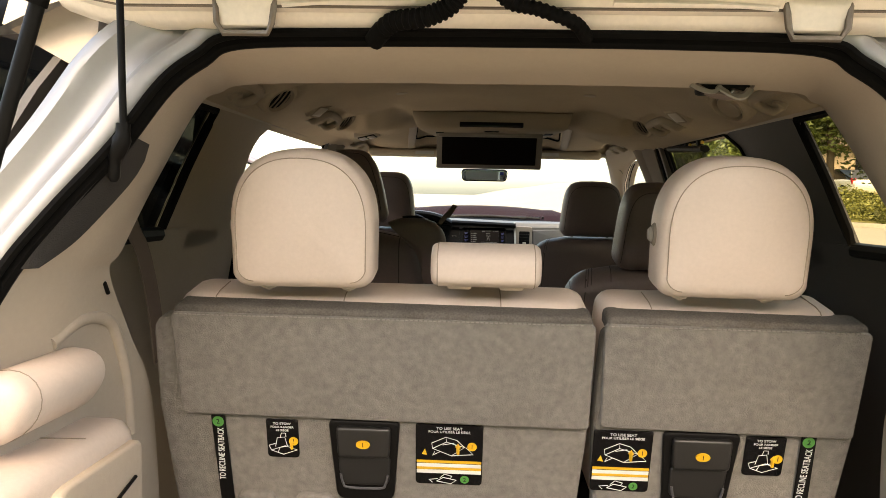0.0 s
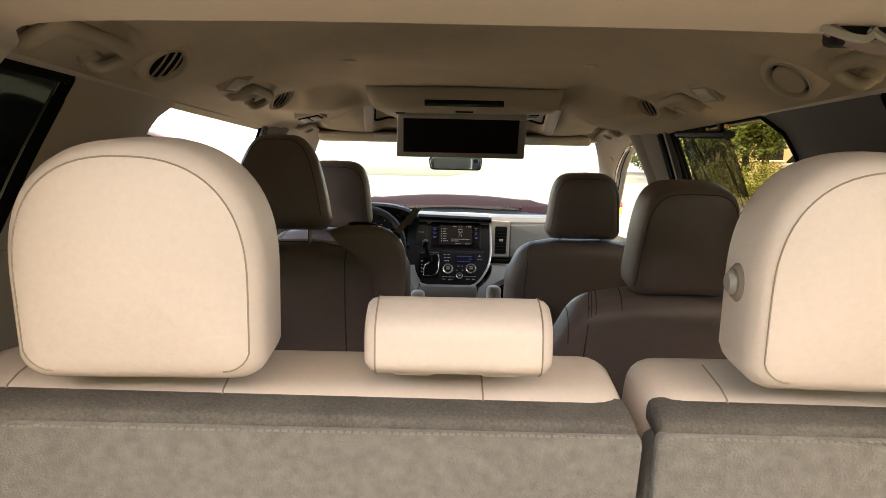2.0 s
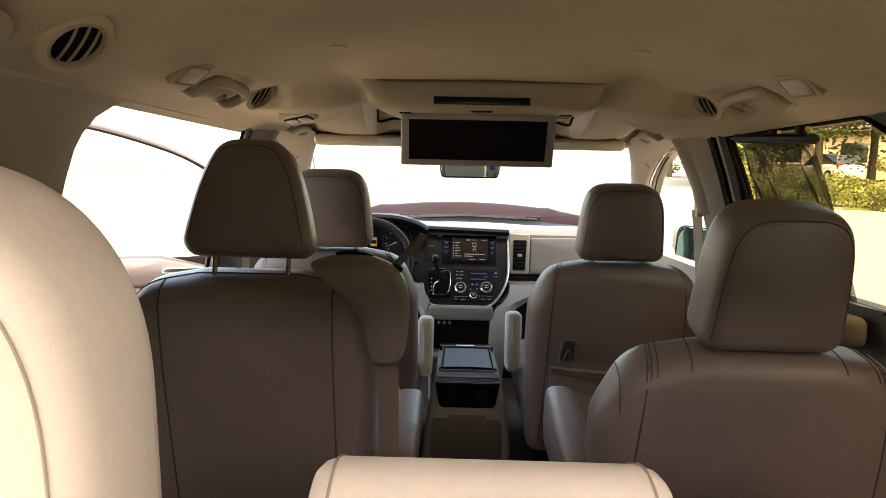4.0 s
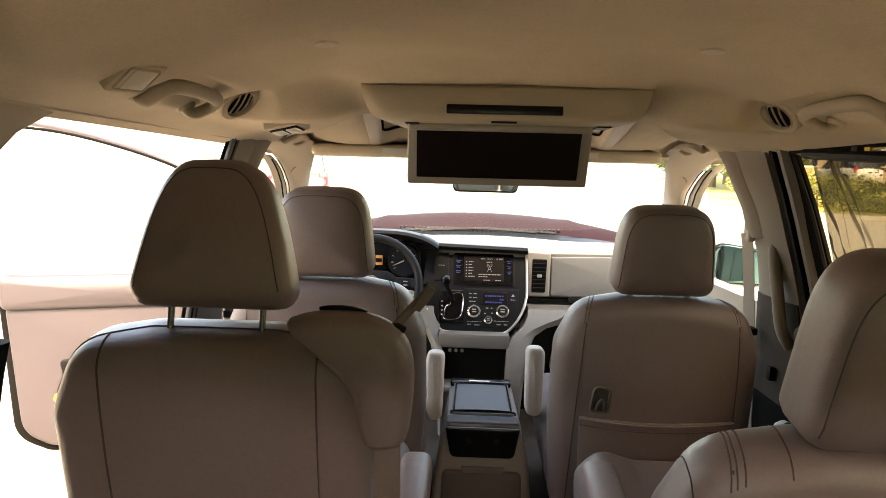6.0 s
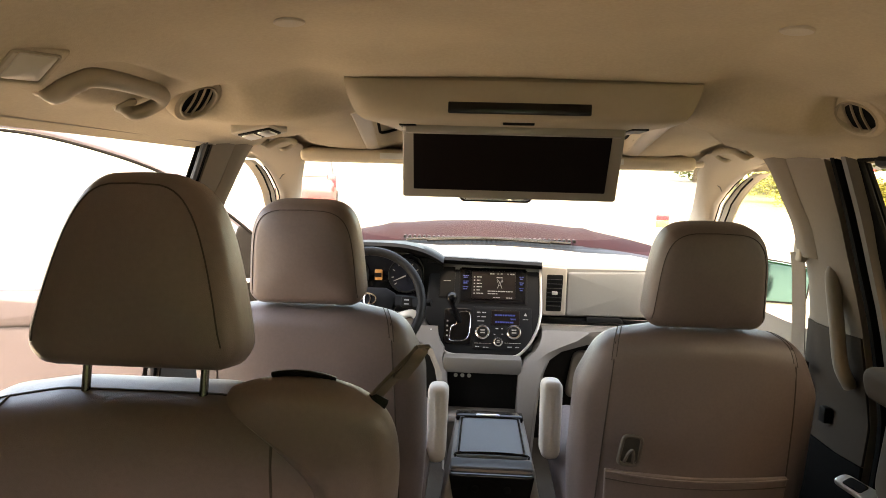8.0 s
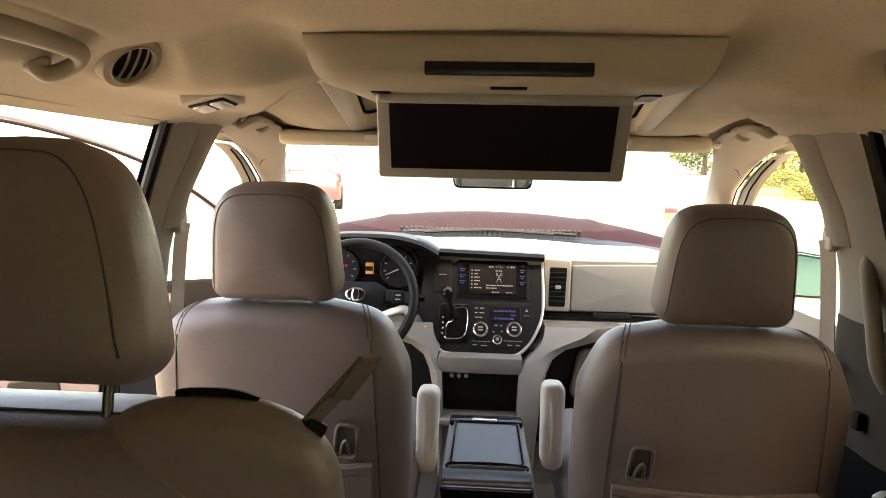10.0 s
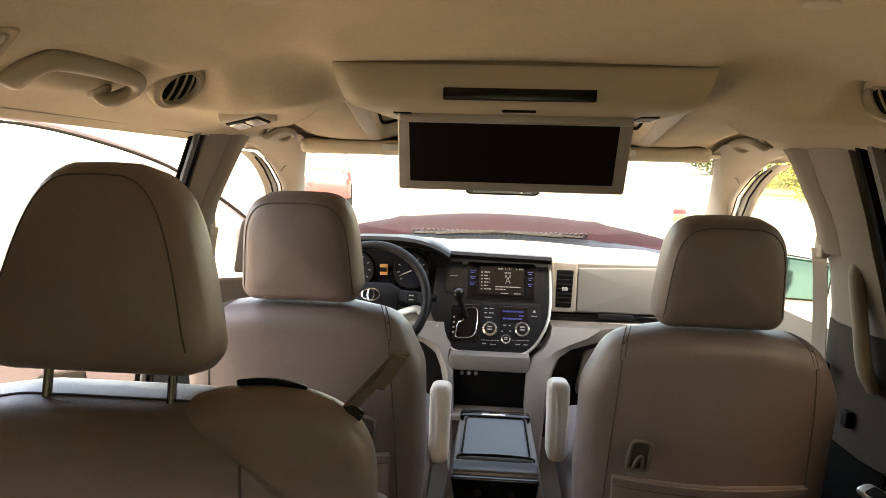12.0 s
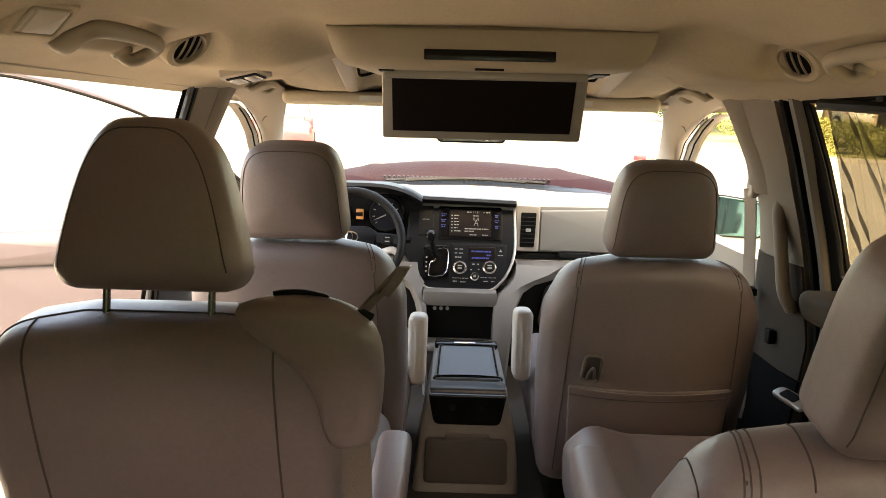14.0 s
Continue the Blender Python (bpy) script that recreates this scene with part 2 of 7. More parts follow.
def loft(bm, rings, caps=True, closed=True):
    vs = [[bm.verts.new(p) for p in r] for r in rings]
    n = len(vs[0])
    for a, b in zip(vs, vs[1:]):
        for i in range(n if closed else n - 1):
            j = (i + 1) % n
            bm.faces.new((a[i], a[j], b[j], b[i]))
    if caps and closed:
        bm.faces.new(vs[0][::-1])
        bm.faces.new(vs[-1])
    return bm


def pillow(bm, outline, thick, r, bulge=(0.0, 0.0), m=Matrix(), steps=4):
    """A padded slab: outline in x-z, from y=0 to y=thick, edges rounded by r, faces swelling by bulge."""
    xs, zs = [p.x for p in outline], [p.y for p in outline]
    c = Vector(((min(xs) + max(xs)) / 2, (min(zs) + max(zs)) / 2))
    hx, hz = (max(xs) - min(xs)) / 2, (max(zs) - min(zs)) / 2
    rings = []

    def ring(d, y, s=1.0):
        rings.append([m @ Vector((c.x + (p.x - c.x) * (1 - d / hx) * s, y, c.y + (p.y - c.y) * (1 - d / hz) * s)) for p in outline])
    inner = (0.12, 0.3, 0.5, 0.7, 0.87)
    for s in inner:
        ring(r, -bulge[0] * (1 - s * s), s)
    for k in range(steps + 1):
        t = math.pi / 2 * k / steps
        ring(r * (1 - math.sin(t)), r * (1 - math.cos(t)))
    for k in range(steps + 1):
        t = math.pi / 2 * (1 - k / steps)
        ring(r * (1 - math.sin(t)), thick - r * (1 - math.cos(t)))
    for s in inner[::-1]:
        ring(r, thick + bulge[1] * (1 - s * s), s)
    first, n = len(bm.verts), len(outline)
    loft(bm, rings, caps=False)
    bm.verts.ensure_lookup_table()
    ends = [[bm.verts[first + row * n + i] for i in range(n)] for row in (0, len(rings) - 1)]
    for y, rim in zip((-bulge[0], thick + bulge[1]), ends):
        mid = bm.verts.new(m @ Vector((c.x, y, c.y)))
        for i in range(n):
            bm.faces.new((rim[i], rim[(i + 1) % n], mid))
    return bm


def box(bm, lo, hi, bevel=0.004, m=Matrix(), seg=2):
    tmp = bmesh.new()
    bmesh.ops.create_cube(tmp, size=1)
    sx, sy, sz = (hi[i] - lo[i] for i in range(3))
    for v in tmp.verts:
        v.co = Vector((lo[0] + (v.co.x + .5) * sx, lo[1] + (v.co.y + .5) * sy, lo[2] + (v.co.z + .5) * sz))
    if bevel:
        bmesh.ops.bevel(tmp, geom=list(tmp.edges), offset=min(bevel, 0.45 * min(sx, sy, sz)), segments=seg, profile=0.5, affect='EDGES')
    tmp.transform(m)
    me = bpy.data.meshes.new("tmp")
    tmp.to_mesh(me)
    tmp.free()
    bm.from_mesh(me)
    bpy.data.meshes.remove(me)
    return bm


def tube(bm, pts, r, n=8, closed=False, flat=1.0):
    """A round rod through points; r may be a number or a list."""
    pts = [Vector(p) for p in pts]
    k = len(pts)
    rs = r if isinstance(r, (list, tuple)) else [r] * k
    rings, ref = [], Vector((0.13, 0.31, 0.94)).normalized()
    for i, p in enumerate(pts):
        if closed:
            t = (pts[(i + 1) % k] - pts[i - 1]).normalized()
        else:
            t = (pts[min(i + 1, k - 1)] - pts[max(i - 1, 0)]).normalized()
        if abs(t.dot(ref)) > 0.97:
            ref = Vector((0.94, 0.2, 0.1)).normalized()
        u = (ref - t * t.dot(ref)).normalized()
        ref = u
        w = t.cross(u)
        rings.append([p + (u * math.cos(2 * math.pi * j / n) + w * flat * math.sin(2 * math.pi * j / n)) * rs[i] for j in range(n)])
    if closed:
        rings.append(rings[0])
        return loft(bm, rings, caps=False)
    return loft(bm, rings)


def pad(bm, outline, thick, r, bulge, m=Matrix(), steps=5):
    """A padded slab of any outline, rounded by true insets, with a softly swollen rear face."""
    rings = []
    mid = sum(outline, Vector((0, 0))) / len(outline)
    inner = inset(outline, r)
    for s in (0.15, 0.4, 0.65, 0.85):
        rings.append([m @ Vector((q.x, -bulge * (1 - s * s), q.y)) for q in (mid.lerp(p, s) for p in inner)])
    for k in range(steps + 1):
        t = math.pi / 2 * k / steps
        rings.append([m @ Vector((p.x, r * (1 - math.cos(t)), p.y)) for p in inset(outline, r * (1 - math.sin(t)))])
    for k in range(steps + 1):
        t = math.pi / 2 * (1 - k / steps)
        rings.append([m @ Vector((p.x, thick - r * (1 - math.cos(t)), p.y)) for p in inset(outline, r * (1 - math.sin(t)))])
    loft(bm, rings)


def smooth_path(pts, per=6, closed=False):
    """A Catmull-Rom curve through points."""
    P = [Vector(p) for p in pts]
    n = len(P)
    out = []
    for i in range(n if closed else n - 1):
        p1, p2 = P[i], P[(i + 1) % n]
        p0 = P[i - 1] if (i > 0 or closed) else p1
        p3 = P[(i + 2) % n] if (i + 2 < n or closed) else p2
        for k in range(per):
            t = k / per
            out.append(0.5 * ((2 * p1) + (p2 - p0) * t + (2 * p0 - 5 * p1 + 4 * p2 - p3) * t * t + (3 * p1 - p0 - 3 * p2 + p3) * t ** 3))
    if not closed:
        out.append(P[-1])
    return out


def smooth2d(pts, per=3):
    return [(p.x, p.y) for p in smooth_path([(x, y, 0) for x, y in pts], per)]


def disc(bm, r, depth, m, n=32, bevel=0.0):
    """A short cylinder along local y, from y=0 to y=depth, with a bevelled front at y=0."""
    rings = []
    for rr, y in ((r - bevel, 0), (r, bevel), (r, depth)):
        rings.append([m @ Vector((rr * math.cos(2 * math.pi * k / n), y, rr * math.sin(2 * math.pi * k / n))) for k in range(n)])
    return loft(bm, rings)


def interp(table, z):
    if z <= table[0][0]:
        return table[0][1]
    for (a, va), (b, vb) in zip(table, table[1:]):
        if z <= b:
            return va + (vb - va) * (z - a) / (b - a)
    return table[-1][1]


class Skin:
    """Lays thin seams on the rear face of a padded part."""

    def __init__(self, ob, m):
        me = ob.data
        self.tree = BVHTree.FromPolygons([v.co for v in me.vertices], [p.vertices[:] for p in me.polygons])
        self.m, self.way = m, (m.to_3x3() @ Vector((0, 1, 0))).normalized()

    def over(self, name, pts, r, material, parent):
        """A seam over the top: pts are (x, y), met from above."""
        line = []
        for x, y in pts:
            p, n, i, d = self.tree.ray_cast(self.m @ Vector((x, y, 0.4)), self.m.to_3x3() @ Vector((0, 0, -1)))
            if p is not None:
                line.append(p + n * 0.0003)
        if len(line) > 2:
            bm = bmesh.new()
            tube(bm, line, r, 5)
            part(name, bm, material, parent)

    def at(self, x, z, lift=0.0004, start=-0.4):
        p, n, i, d = self.tree.ray_cast(self.m @ Vector((x, start, z)), self.way)
        return None if p is None else p - self.way * lift * 0.5 + n * lift

    def seam(self, name, pts, r, material, parent):
        line = [q for q in (self.at(x, z) for x, z in pts) if q is not None]
        if len(line) < 3:
            return None
        bm = bmesh.new()
        tube(bm, line, r, 5)
        return part(name, bm, material, parent)


def lettering(name, text, size, m, material, parent, squeeze=1.0):
    """Raised flat letters in the built-in font, as a mesh. Local x runs along the line, y up."""
    cu = bpy.data.curves.new(name, 'FONT')
    cu.body, cu.size, cu.align_x, cu.align_y, cu.extrude = text, size, 'CENTER', 'CENTER', 0.0003
    tmp = bpy.data.objects.new(name, cu)
    me = bpy.data.meshes.new_from_object(tmp)
    bpy.data.objects.remove(tmp)
    bpy.data.curves.remove(cu)
    me.transform(m @ Matrix.Diagonal((squeeze, 1, 1, 1)))
    me.materials.clear()
    me.materials.append(material)
    ob = new(name, me)
    ob.parent = parent
    return ob


# ---------------------------------------------------------------- the van's shell
WALL_X = [(0.35, 0.80), (0.90, 0.845), (1.10, 0.81), (1.20, 0.785), (1.35, 0.74), (1.50, 0.685), (1.56, 0.66)]
ROOF_Z = [(0.0, 1.616), (0.30, 1.611), (0.42, 1.585), (0.52, 1.548), (0.62, 1.518), (0.69, 1.495), (0.76, 1.47)]


def smoothstep(a, b, v):
    t = max(0.0, min(1.0, (v - a) / (b - a)))
    return t * t * (3 - 2 * t)


def roof_height(x, y):
    ax = abs(x)
    z = interp(ROOF_Z, ax)
    run = 0.15 - 0.06 * smoothstep(0.26, 0.40, ax)
    z -= 0.024 * smoothstep(2.44, 2.57, y) * (1 - smoothstep(0.26, 0.36, ax))
    # a lowered band across the van, from the screen pod to an edge that runs forward at the sides
    edge = 2.765 + 0.475 * max(0.0, min(1.0, (ax - 0.355) / 0.266))
    band = smoothstep(2.575, 2.575 + run, y) * (1 - smoothstep(0.38, 0.64, ax))
    z -= (0.034 + 0.036 * smoothstep(0.26, 0.36, ax)) * band
    z += 0.022 * smoothstep(edge, edge + 0.035, y) * (1 - smoothstep(0.62, 0.69, ax))
    z -= 0.036 * smoothstep(3.08, 3.42, y) * (1 - 0.75 * smoothstep(0.30, 0.70, ax))
    z -= 0.132 * (1 - smoothstep(1.22, 1.60, y)) * (1 - smoothstep(0.30, 0.68, ax) * 0.75)
    # shallow duct channels that end at the round vents
    z -= 0.012 * math.exp(-((ax - 0.56) / 0.07) ** 2) * (smoothstep(1.6, 1.8, y) - smoothstep(2.40, 2.52, y))
    # finger scoops behind the grab handles
    for hx, hy in ((0.535, 2.392 if x < 0 else 2.412), (0.570, 1.66), (0.580, 3.305)):
        z += 0.028 * math.exp(-((ax - hx) / 0.036) ** 4 - ((y - hy) / 0.105) ** 4)
    # flats round the vents
    for vx, vy, vz in ((0.529, 2.598, 1.558), (0.557, 1.880, 1.537)):
        f = math.exp(-(((ax - vx) ** 2 + (y - vy) ** 2) / 0.052 ** 2) ** 2)
        z += (vz + 0.75 * (vx - ax) - 0.15 * (y - vy) - z) * f
    return z


bm = bmesh.new()
NX, NY = 144, 220
rows = []
for lift in (0.0, 0.05):
    grid = []
    for j in range(NY + 1):
        y = 1.26 + (3.60 - 1.26) * j / NY
        grid.append([bm.verts.new((x, y, roof_height(x, y) + lift)) for x in (-0.72 + 1.44 * i / NX for i in range(NX + 1))])
    for a, b in zip(grid, grid[1:]):
        for i in range(NX):
            mid = (a[i].co + b[i + 1].co) / 2
            if lift or not (abs(mid.x) < 0.285 + 0.11 * (mid.y - 2.79) and 2.80 < mid.y < 3.42):
                bm.faces.new((a[i], a[i + 1], b[i + 1], b[i]))
ceiling = tagged(part("ceiling", bm, HEADLINER), "beige fabric headliner of the van", "ceiling", kind="structure")

bm = bmesh.new()
box(bm, (-0.86, 0.45, 0.30), (0.86, 4.6, 0.42), 0.01)
floor = tagged(part("floor", bm, CARPET_FLOOR), "dark brown carpeted floor of the van", "floor", kind="structure")

wall_left = thing("wall_left", "beige plastic side trim with open sliding door", "wall", kind="structure")
wall_right = thing("wall_right", "beige plastic side trim with windows", "wall", kind="structure")


def panel(name, side, ys, zs, front, rear, material, parent, out=0.06, zn=14, yn=4, proud=0.0, label=""):
    """A curved side panel between two upright edges, each a table of (z, y), with thickness."""
    bm = bmesh.new()
    rings = []
    for k in range(zn + 1):
        z = zs[0] + (zs[1] - zs[0]) * k / zn
        x = interp(WALL_X, z) - proud
        a, b = interp(rear, z), interp(front, z)
        ring = []
        for i in range(yn + 1):
            f = i / yn
            edge = 0.014 * (max(0, 1 - f * 9) + max(0, 1 - (1 - f) * 9))
            ring.append((side * (x + edge), a + (b - a) * f, z))
        for i in range(yn, -1, -1):
            ring.append((side * (x + out), a + (b - a) * i / yn, z))
        rings.append(ring)
    loft(bm, rings)
    return part(name, bm, material, parent, label)


C_FRONT = [(0.42, 2.30), (1.00, 2.31), (1.10, 2.30), (1.15, 2.25), (1.22, 2.20), (1.31, 2.17), (1.41, 2.165), (1.45, 2.19), (1.48, 2.24), (1.51, 2.32)]
C_REAR = [(0.42, 1.60), (1.10, 1.70), (1.19, 1.73), (1.30, 1.765), (1.47, 1.82), (1.52, 1.84)]
D_FRONT = [(0.42, 1.30), (1.10, 1.32), (1.20, 1.32), (1.42, 1.47), (1.47, 1.56), (1.52, 1.64)]
D_REAR = [(0.42, 1.05), (1.10, 1.10), (1.20, 1.10), (1.42, 1.18), (1.52, 1.24)]
B_FRONT = [(0.42, 3.36), (0.90, 3.31), (1.085, 3.246), (1.19, 3.214), (1.28, 3.202), (1.34, 3.196), (1.43, 3.22), (1.484, 3.242), (1.52, 3.28)]
B_MID = [(0.42, 3.06), (1.10, 3.068), (1.30, 3.052), (1.52, 3.042)]
B_CREASE = [(1.10, 3.115), (1.26, 3.113), (1.33, 3.108), (1.42, 3.133), (1.52, 3.145)]
# front edge of the front door opening, and the edge of its glass
A_EDGE = [(1.06, 4.36), (1.21, 4.02), (1.311, 3.85), (1.370, 3.765), (1.408, 3.665), (1.440, 3.57), (1.457, 3.505), (1.478, 3.39), (1.492, 3.27)]
A_GLASS = [(1.06, 4.22), (1.21, 3.90), (1.324, 3.716), (1.376, 3.632), (1.429, 3.505), (1.460, 3.40), (1.476, 3.31), (1.484, 3.25)]
B_REAR = [(0.42, 2.862), (1.10, 2.862), (1.30, 2.872), (1.52, 2.892)]
B_EDGE = [(0.42, 3.00), (1.06, 3.003), (1.28, 3.008), (1.52, 2.998)]

for side, par in ((1, wall_right), (-1, wall_left)):
    # right pillar and quarter trim in the darker tone: shade put into the colour
    panel("c_pillar", side, None, (1.10, 1.515), C_FRONT if side > 0 else [(z, y + 0.008) for z, y in C_FRONT], C_REAR, PILLAR if side < 0 else TRIM_DARK, par, out=0.03)
    panel("d_pillar", side, None, (0.45, 1.515), D_FRONT, D_REAR, TRIM_DARK, par, out=0.03)
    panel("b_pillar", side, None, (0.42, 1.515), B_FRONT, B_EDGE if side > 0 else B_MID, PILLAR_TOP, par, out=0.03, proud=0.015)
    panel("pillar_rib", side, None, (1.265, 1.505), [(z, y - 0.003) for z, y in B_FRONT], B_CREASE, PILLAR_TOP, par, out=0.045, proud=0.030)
    if side > 0:
        # black seal in three folds, the middle one a grey lip
        panel("door_seal", side, None, (0.42, 1.515), [(z, y + 0.012) for z, y in B_EDGE], B_REAR, RUBBER, par, out=0.022, proud=-0.010)
        panel("seal_lip", side, None, (0.60, 1.510), [(z, y - 0.064) for z, y in B_EDGE], [(z, y - 0.098) for z, y in B_EDGE], TAUPE_PLASTIC, par, out=0.018, proud=0.004)
        panel("seal_fold", side, None, (0.60, 1.510), [(z, y - 0.022) for z, y in B_EDGE], [(z, y - 0.050) for z, y in B_EDGE], RUBBER, par, out=0.018, proud=0.003)
    else:
        panel("door_seal", side, None, (0.42, 1.515), [(z, y + 0.016) for z, y in B_MID], [(z, y - 0.040) for z, y in B_MID], RUBBER, par, out=0.016, proud=-0.004)
        bm = bmesh.new()
        tube(bm, [(side * (interp(WALL_X, z) + 0.002), interp(B_MID, z) - 0.038, z) for z in (0.60 + 0.09 * k for k in range(11))], 0.007, 8)
        part("seal_lip", bm, SATIN_DARK, par)
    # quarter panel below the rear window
    panel("quarter_trim", side, None, (0.42, 1.195), [(0.4, 2.30), (1.10, 2.30), (1.12, 2.28), (1.2, 2.21)] if side > 0 else [(0.4, 2.305), (1.10, 2.305), (1.12, 2.29), (1.2, 2.235)], [(0.4, 1.28), (1.2, 1.28)], TRIM_DARK if side > 0 else PILLAR, par, yn=10)
    # a ledge under the quarter glass
    bm = bmesh.new()
    tube(bm, [(side * 0.80, 1.30, 1.19), (side * 0.80, 1.72, 1.185)], 0.018, 8)
    part("window_ledge", bm, BLACK, par)
    # rail along the roof edge
    bm = bmesh.new()
    rings = []
    for y, x, z in ((1.22, 0.655, 1.47), (1.60, 0.685, 1.488), (2.2, 0.688, 1.492), (2.8, 0.688, 1.496), (3.20, 0.680, 1.494), (3.34, 0.680, 1.490)):
        rings.append([(side * (x - 0.006), y, z + 0.012), (side * x, y, z), (side * (x + 0.03), y, z + 0.008), (side * (x + 0.09), y, z + 0.04), (side * (x + 0.14), y, z + 0.07), (side * (x + 0.12), y, z + 0.13), (side * (x - 0.02), y, z + 0.14)])
    loft(bm, rings)
    part("roof_rail", bm, TRIM, par)
    # front pillar: a wide corner under the roof that narrows down to the dashboard's end
    bm = bmesh.new()
    rings = []
    corner = [((0.600, 3.24, 1.526), (0.690, 3.24, 1.496)), ((0.585, 3.33, 1.524), (0.690, 3.32, 1.487)), ((0.577, 3.42, 1.520), (0.694, 3.41, 1.475)), ((0.582, 3.51, 1.502), (0.701, 3.505, 1.457)),
              ((0.608, 3.575, 1.468), (0.711, 3.60, 1.431)), ((0.645, 3.69, 1.430), (0.722, 3.69, 1.400)), ((0.682, 3.82, 1.388), (0.733, 3.775, 1.366)), ((0.718, 3.945, 1.346), (0.752, 3.85, 1.311)),
              ((0.765, 4.14, 1.282), (0.783, 4.02, 1.210)), ((0.835, 4.46, 1.165), (0.822, 4.36, 1.060))]
    for k, (a, b) in enumerate(corner):
        a, b = Vector(a), Vector(b)
        bow = Vector((-0.010, -0.018, -0.004)) * min(1, k / 4)
        pts = [a, a.lerp(b, 0.12) + bow * 0.6, a.lerp(b, 0.35) + bow, a.lerp(b, 0.65) + bow, a.lerp(b, 0.9) + bow * 0.5, b, b + Vector((0.03, 0.01, 0.012)), a + Vector((0.05, 0.05, 0.03))]
        rings.append([(side * p.x, p.y, p.z) for p in pts])
    loft(bm, rings)
    part("a_pillar", bm, PILLAR, par)
    bm = bmesh.new()
    tube(bm, [(side * (x - 0.0105), y - 0.0185 - 0.012 * math.sin(f * math.pi), z - 0.004) for f, x, y, z in ((0, 0.640, 3.600, 1.458), (0.33, 0.668, 3.610, 1.448), (0.66, 0.695, 3.622, 1.434), (1, 0.712, 3.640, 1.421))], 0.0016, 5)
    part("pillar_joint", bm, TAUPE_PLASTIC, par)
    # bright door edge with two dark rubber lips between pillar and glass
    panel("door_edge", side, None, (1.065, 1.470), [(z, y - 0.004) for z, y in A_EDGE], A_GLASS, TRIM, par, out=0.02, proud=-0.014, zn=24)
    for shift, r in ((0.14, 0.0018), (0.50, 0.0014), (0.93, 0.0028)):
        bm = bmesh.new()
        zs = [1.07 + 0.385 * k / 24 for k in range(25)]
        tube(bm, [(side * (interp(WALL_X, z) + 0.010), interp(A_EDGE, z) * (1 - shift) + interp(A_GLASS, z) * shift, z) for z in zs], r, 6)
        part("rubber_lip", bm, RUBBER, par)

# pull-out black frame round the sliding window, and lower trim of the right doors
# front trim pale, sliding one dark: how each is lit put into colour
panel("sliding_door_trim", 1, None, (0.42, 1.11), B_REAR, [(0.4, 2.33), (1.11, 2.33)], TRIM_DARK, wall_right, yn=8, proud=0.005)
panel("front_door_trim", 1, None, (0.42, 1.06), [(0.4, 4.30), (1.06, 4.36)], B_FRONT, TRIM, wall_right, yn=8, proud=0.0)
# black edge of the open doorway; dark lower pillar covers, shade in their colour
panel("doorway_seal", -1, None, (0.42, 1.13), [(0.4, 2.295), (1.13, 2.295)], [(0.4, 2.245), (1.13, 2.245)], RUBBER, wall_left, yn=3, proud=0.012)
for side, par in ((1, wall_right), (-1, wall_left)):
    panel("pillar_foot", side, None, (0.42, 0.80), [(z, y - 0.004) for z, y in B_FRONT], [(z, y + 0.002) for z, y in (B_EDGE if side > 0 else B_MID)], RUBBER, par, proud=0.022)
    panel("pillar_cover", side, None, (0.803, 1.10), [(z, y - 0.004) for z, y in B_FRONT], [(z, y + 0.002) for z, y in (B_EDGE if side > 0 else B_MID)], PILLAR_B if side > 0 else TRIM_DARK, par, proud=0.021)
# sill under the open doorways
bm = bmesh.new()
box(bm, (-0.90, 2.30, 0.30), (-0.78, 4.45, 0.44), 0.02)
part("door_sill", bm, PAINT, wall_left)


def pane(name, side, rear, front, zs, material, label, zn=10, yn=6, shift=0.026):
    bm = bmesh.new()
    rings = []
    for k in range(zn + 1):
        z = zs[0] + (zs[1] - zs[0]) * k / zn
        x = interp(WALL_X, z) + shift
        a, b = interp(rear, z), interp(front, z)
        rings.append([(side * x, a + (b - a) * i / yn, z) for i in range(yn + 1)])
    loft(bm, rings, caps=False, closed=False)
    ob = part(name, bm, material)
    return tagged(ob, label, "window", kind="structure")


pane("window_1", 1, D_FRONT, C_REAR, (1.18, 1.50), TINT, "tinted rear quarter window pane")
pane("window_2", 1, C_FRONT, B_REAR, (1.09, 1.51), TINT, "tinted sliding door window pane")
pane("window_3", 1, B_FRONT, A_GLASS, (1.05, 1.484), GLASS, "clear front passenger door window")
pane("window_4", -1, D_FRONT, C_REAR, (1.18, 1.50), TINT_DEEP, "tinted rear quarter window pane")
# black rubber round the side windows
def window_rubber(side, rear, front, z0, z1, parent, r=0.011):
    zs = [z0 + (z1 - z0) * k / 8 for k in range(9)]
    pts = [(side * (interp(WALL_X, z) + 0.012), interp(front, z), z) for z in zs] + [(side * (interp(WALL_X, z) + 0.012), interp(rear, z), z) for z in zs[::-1]]
    bm = bmesh.new()
    tube(bm, pts, r, 6, closed=True)
    return part("window_rubber", bm, RUBBER, parent)


window_rubber(1, D_FRONT, C_REAR, 1.185, 1.488, wall_right)
window_rubber(-1, D_FRONT, C_REAR, 1.185, 1.488, wall_left)
window_rubber(1, C_FRONT, B_REAR, 1.105, 1.492, wall_right, 0.006)
# windscreen
bm = bmesh.new()
rings = []
for k in range(9):
    f = k / 8
    rings.append([((0.64 + 0.16 * f) * u, 3.52 + 1.12 * f + 0.10 * (1 - u * u) * f, 1.485 - 0.37 * f + 0.02 * math.sin(f * math.pi)) for u in (i / 6 - 1 for i in range(13))])
loft(bm, rings, caps=False, closed=False)
ws = part("window_5", bm, GLASS)
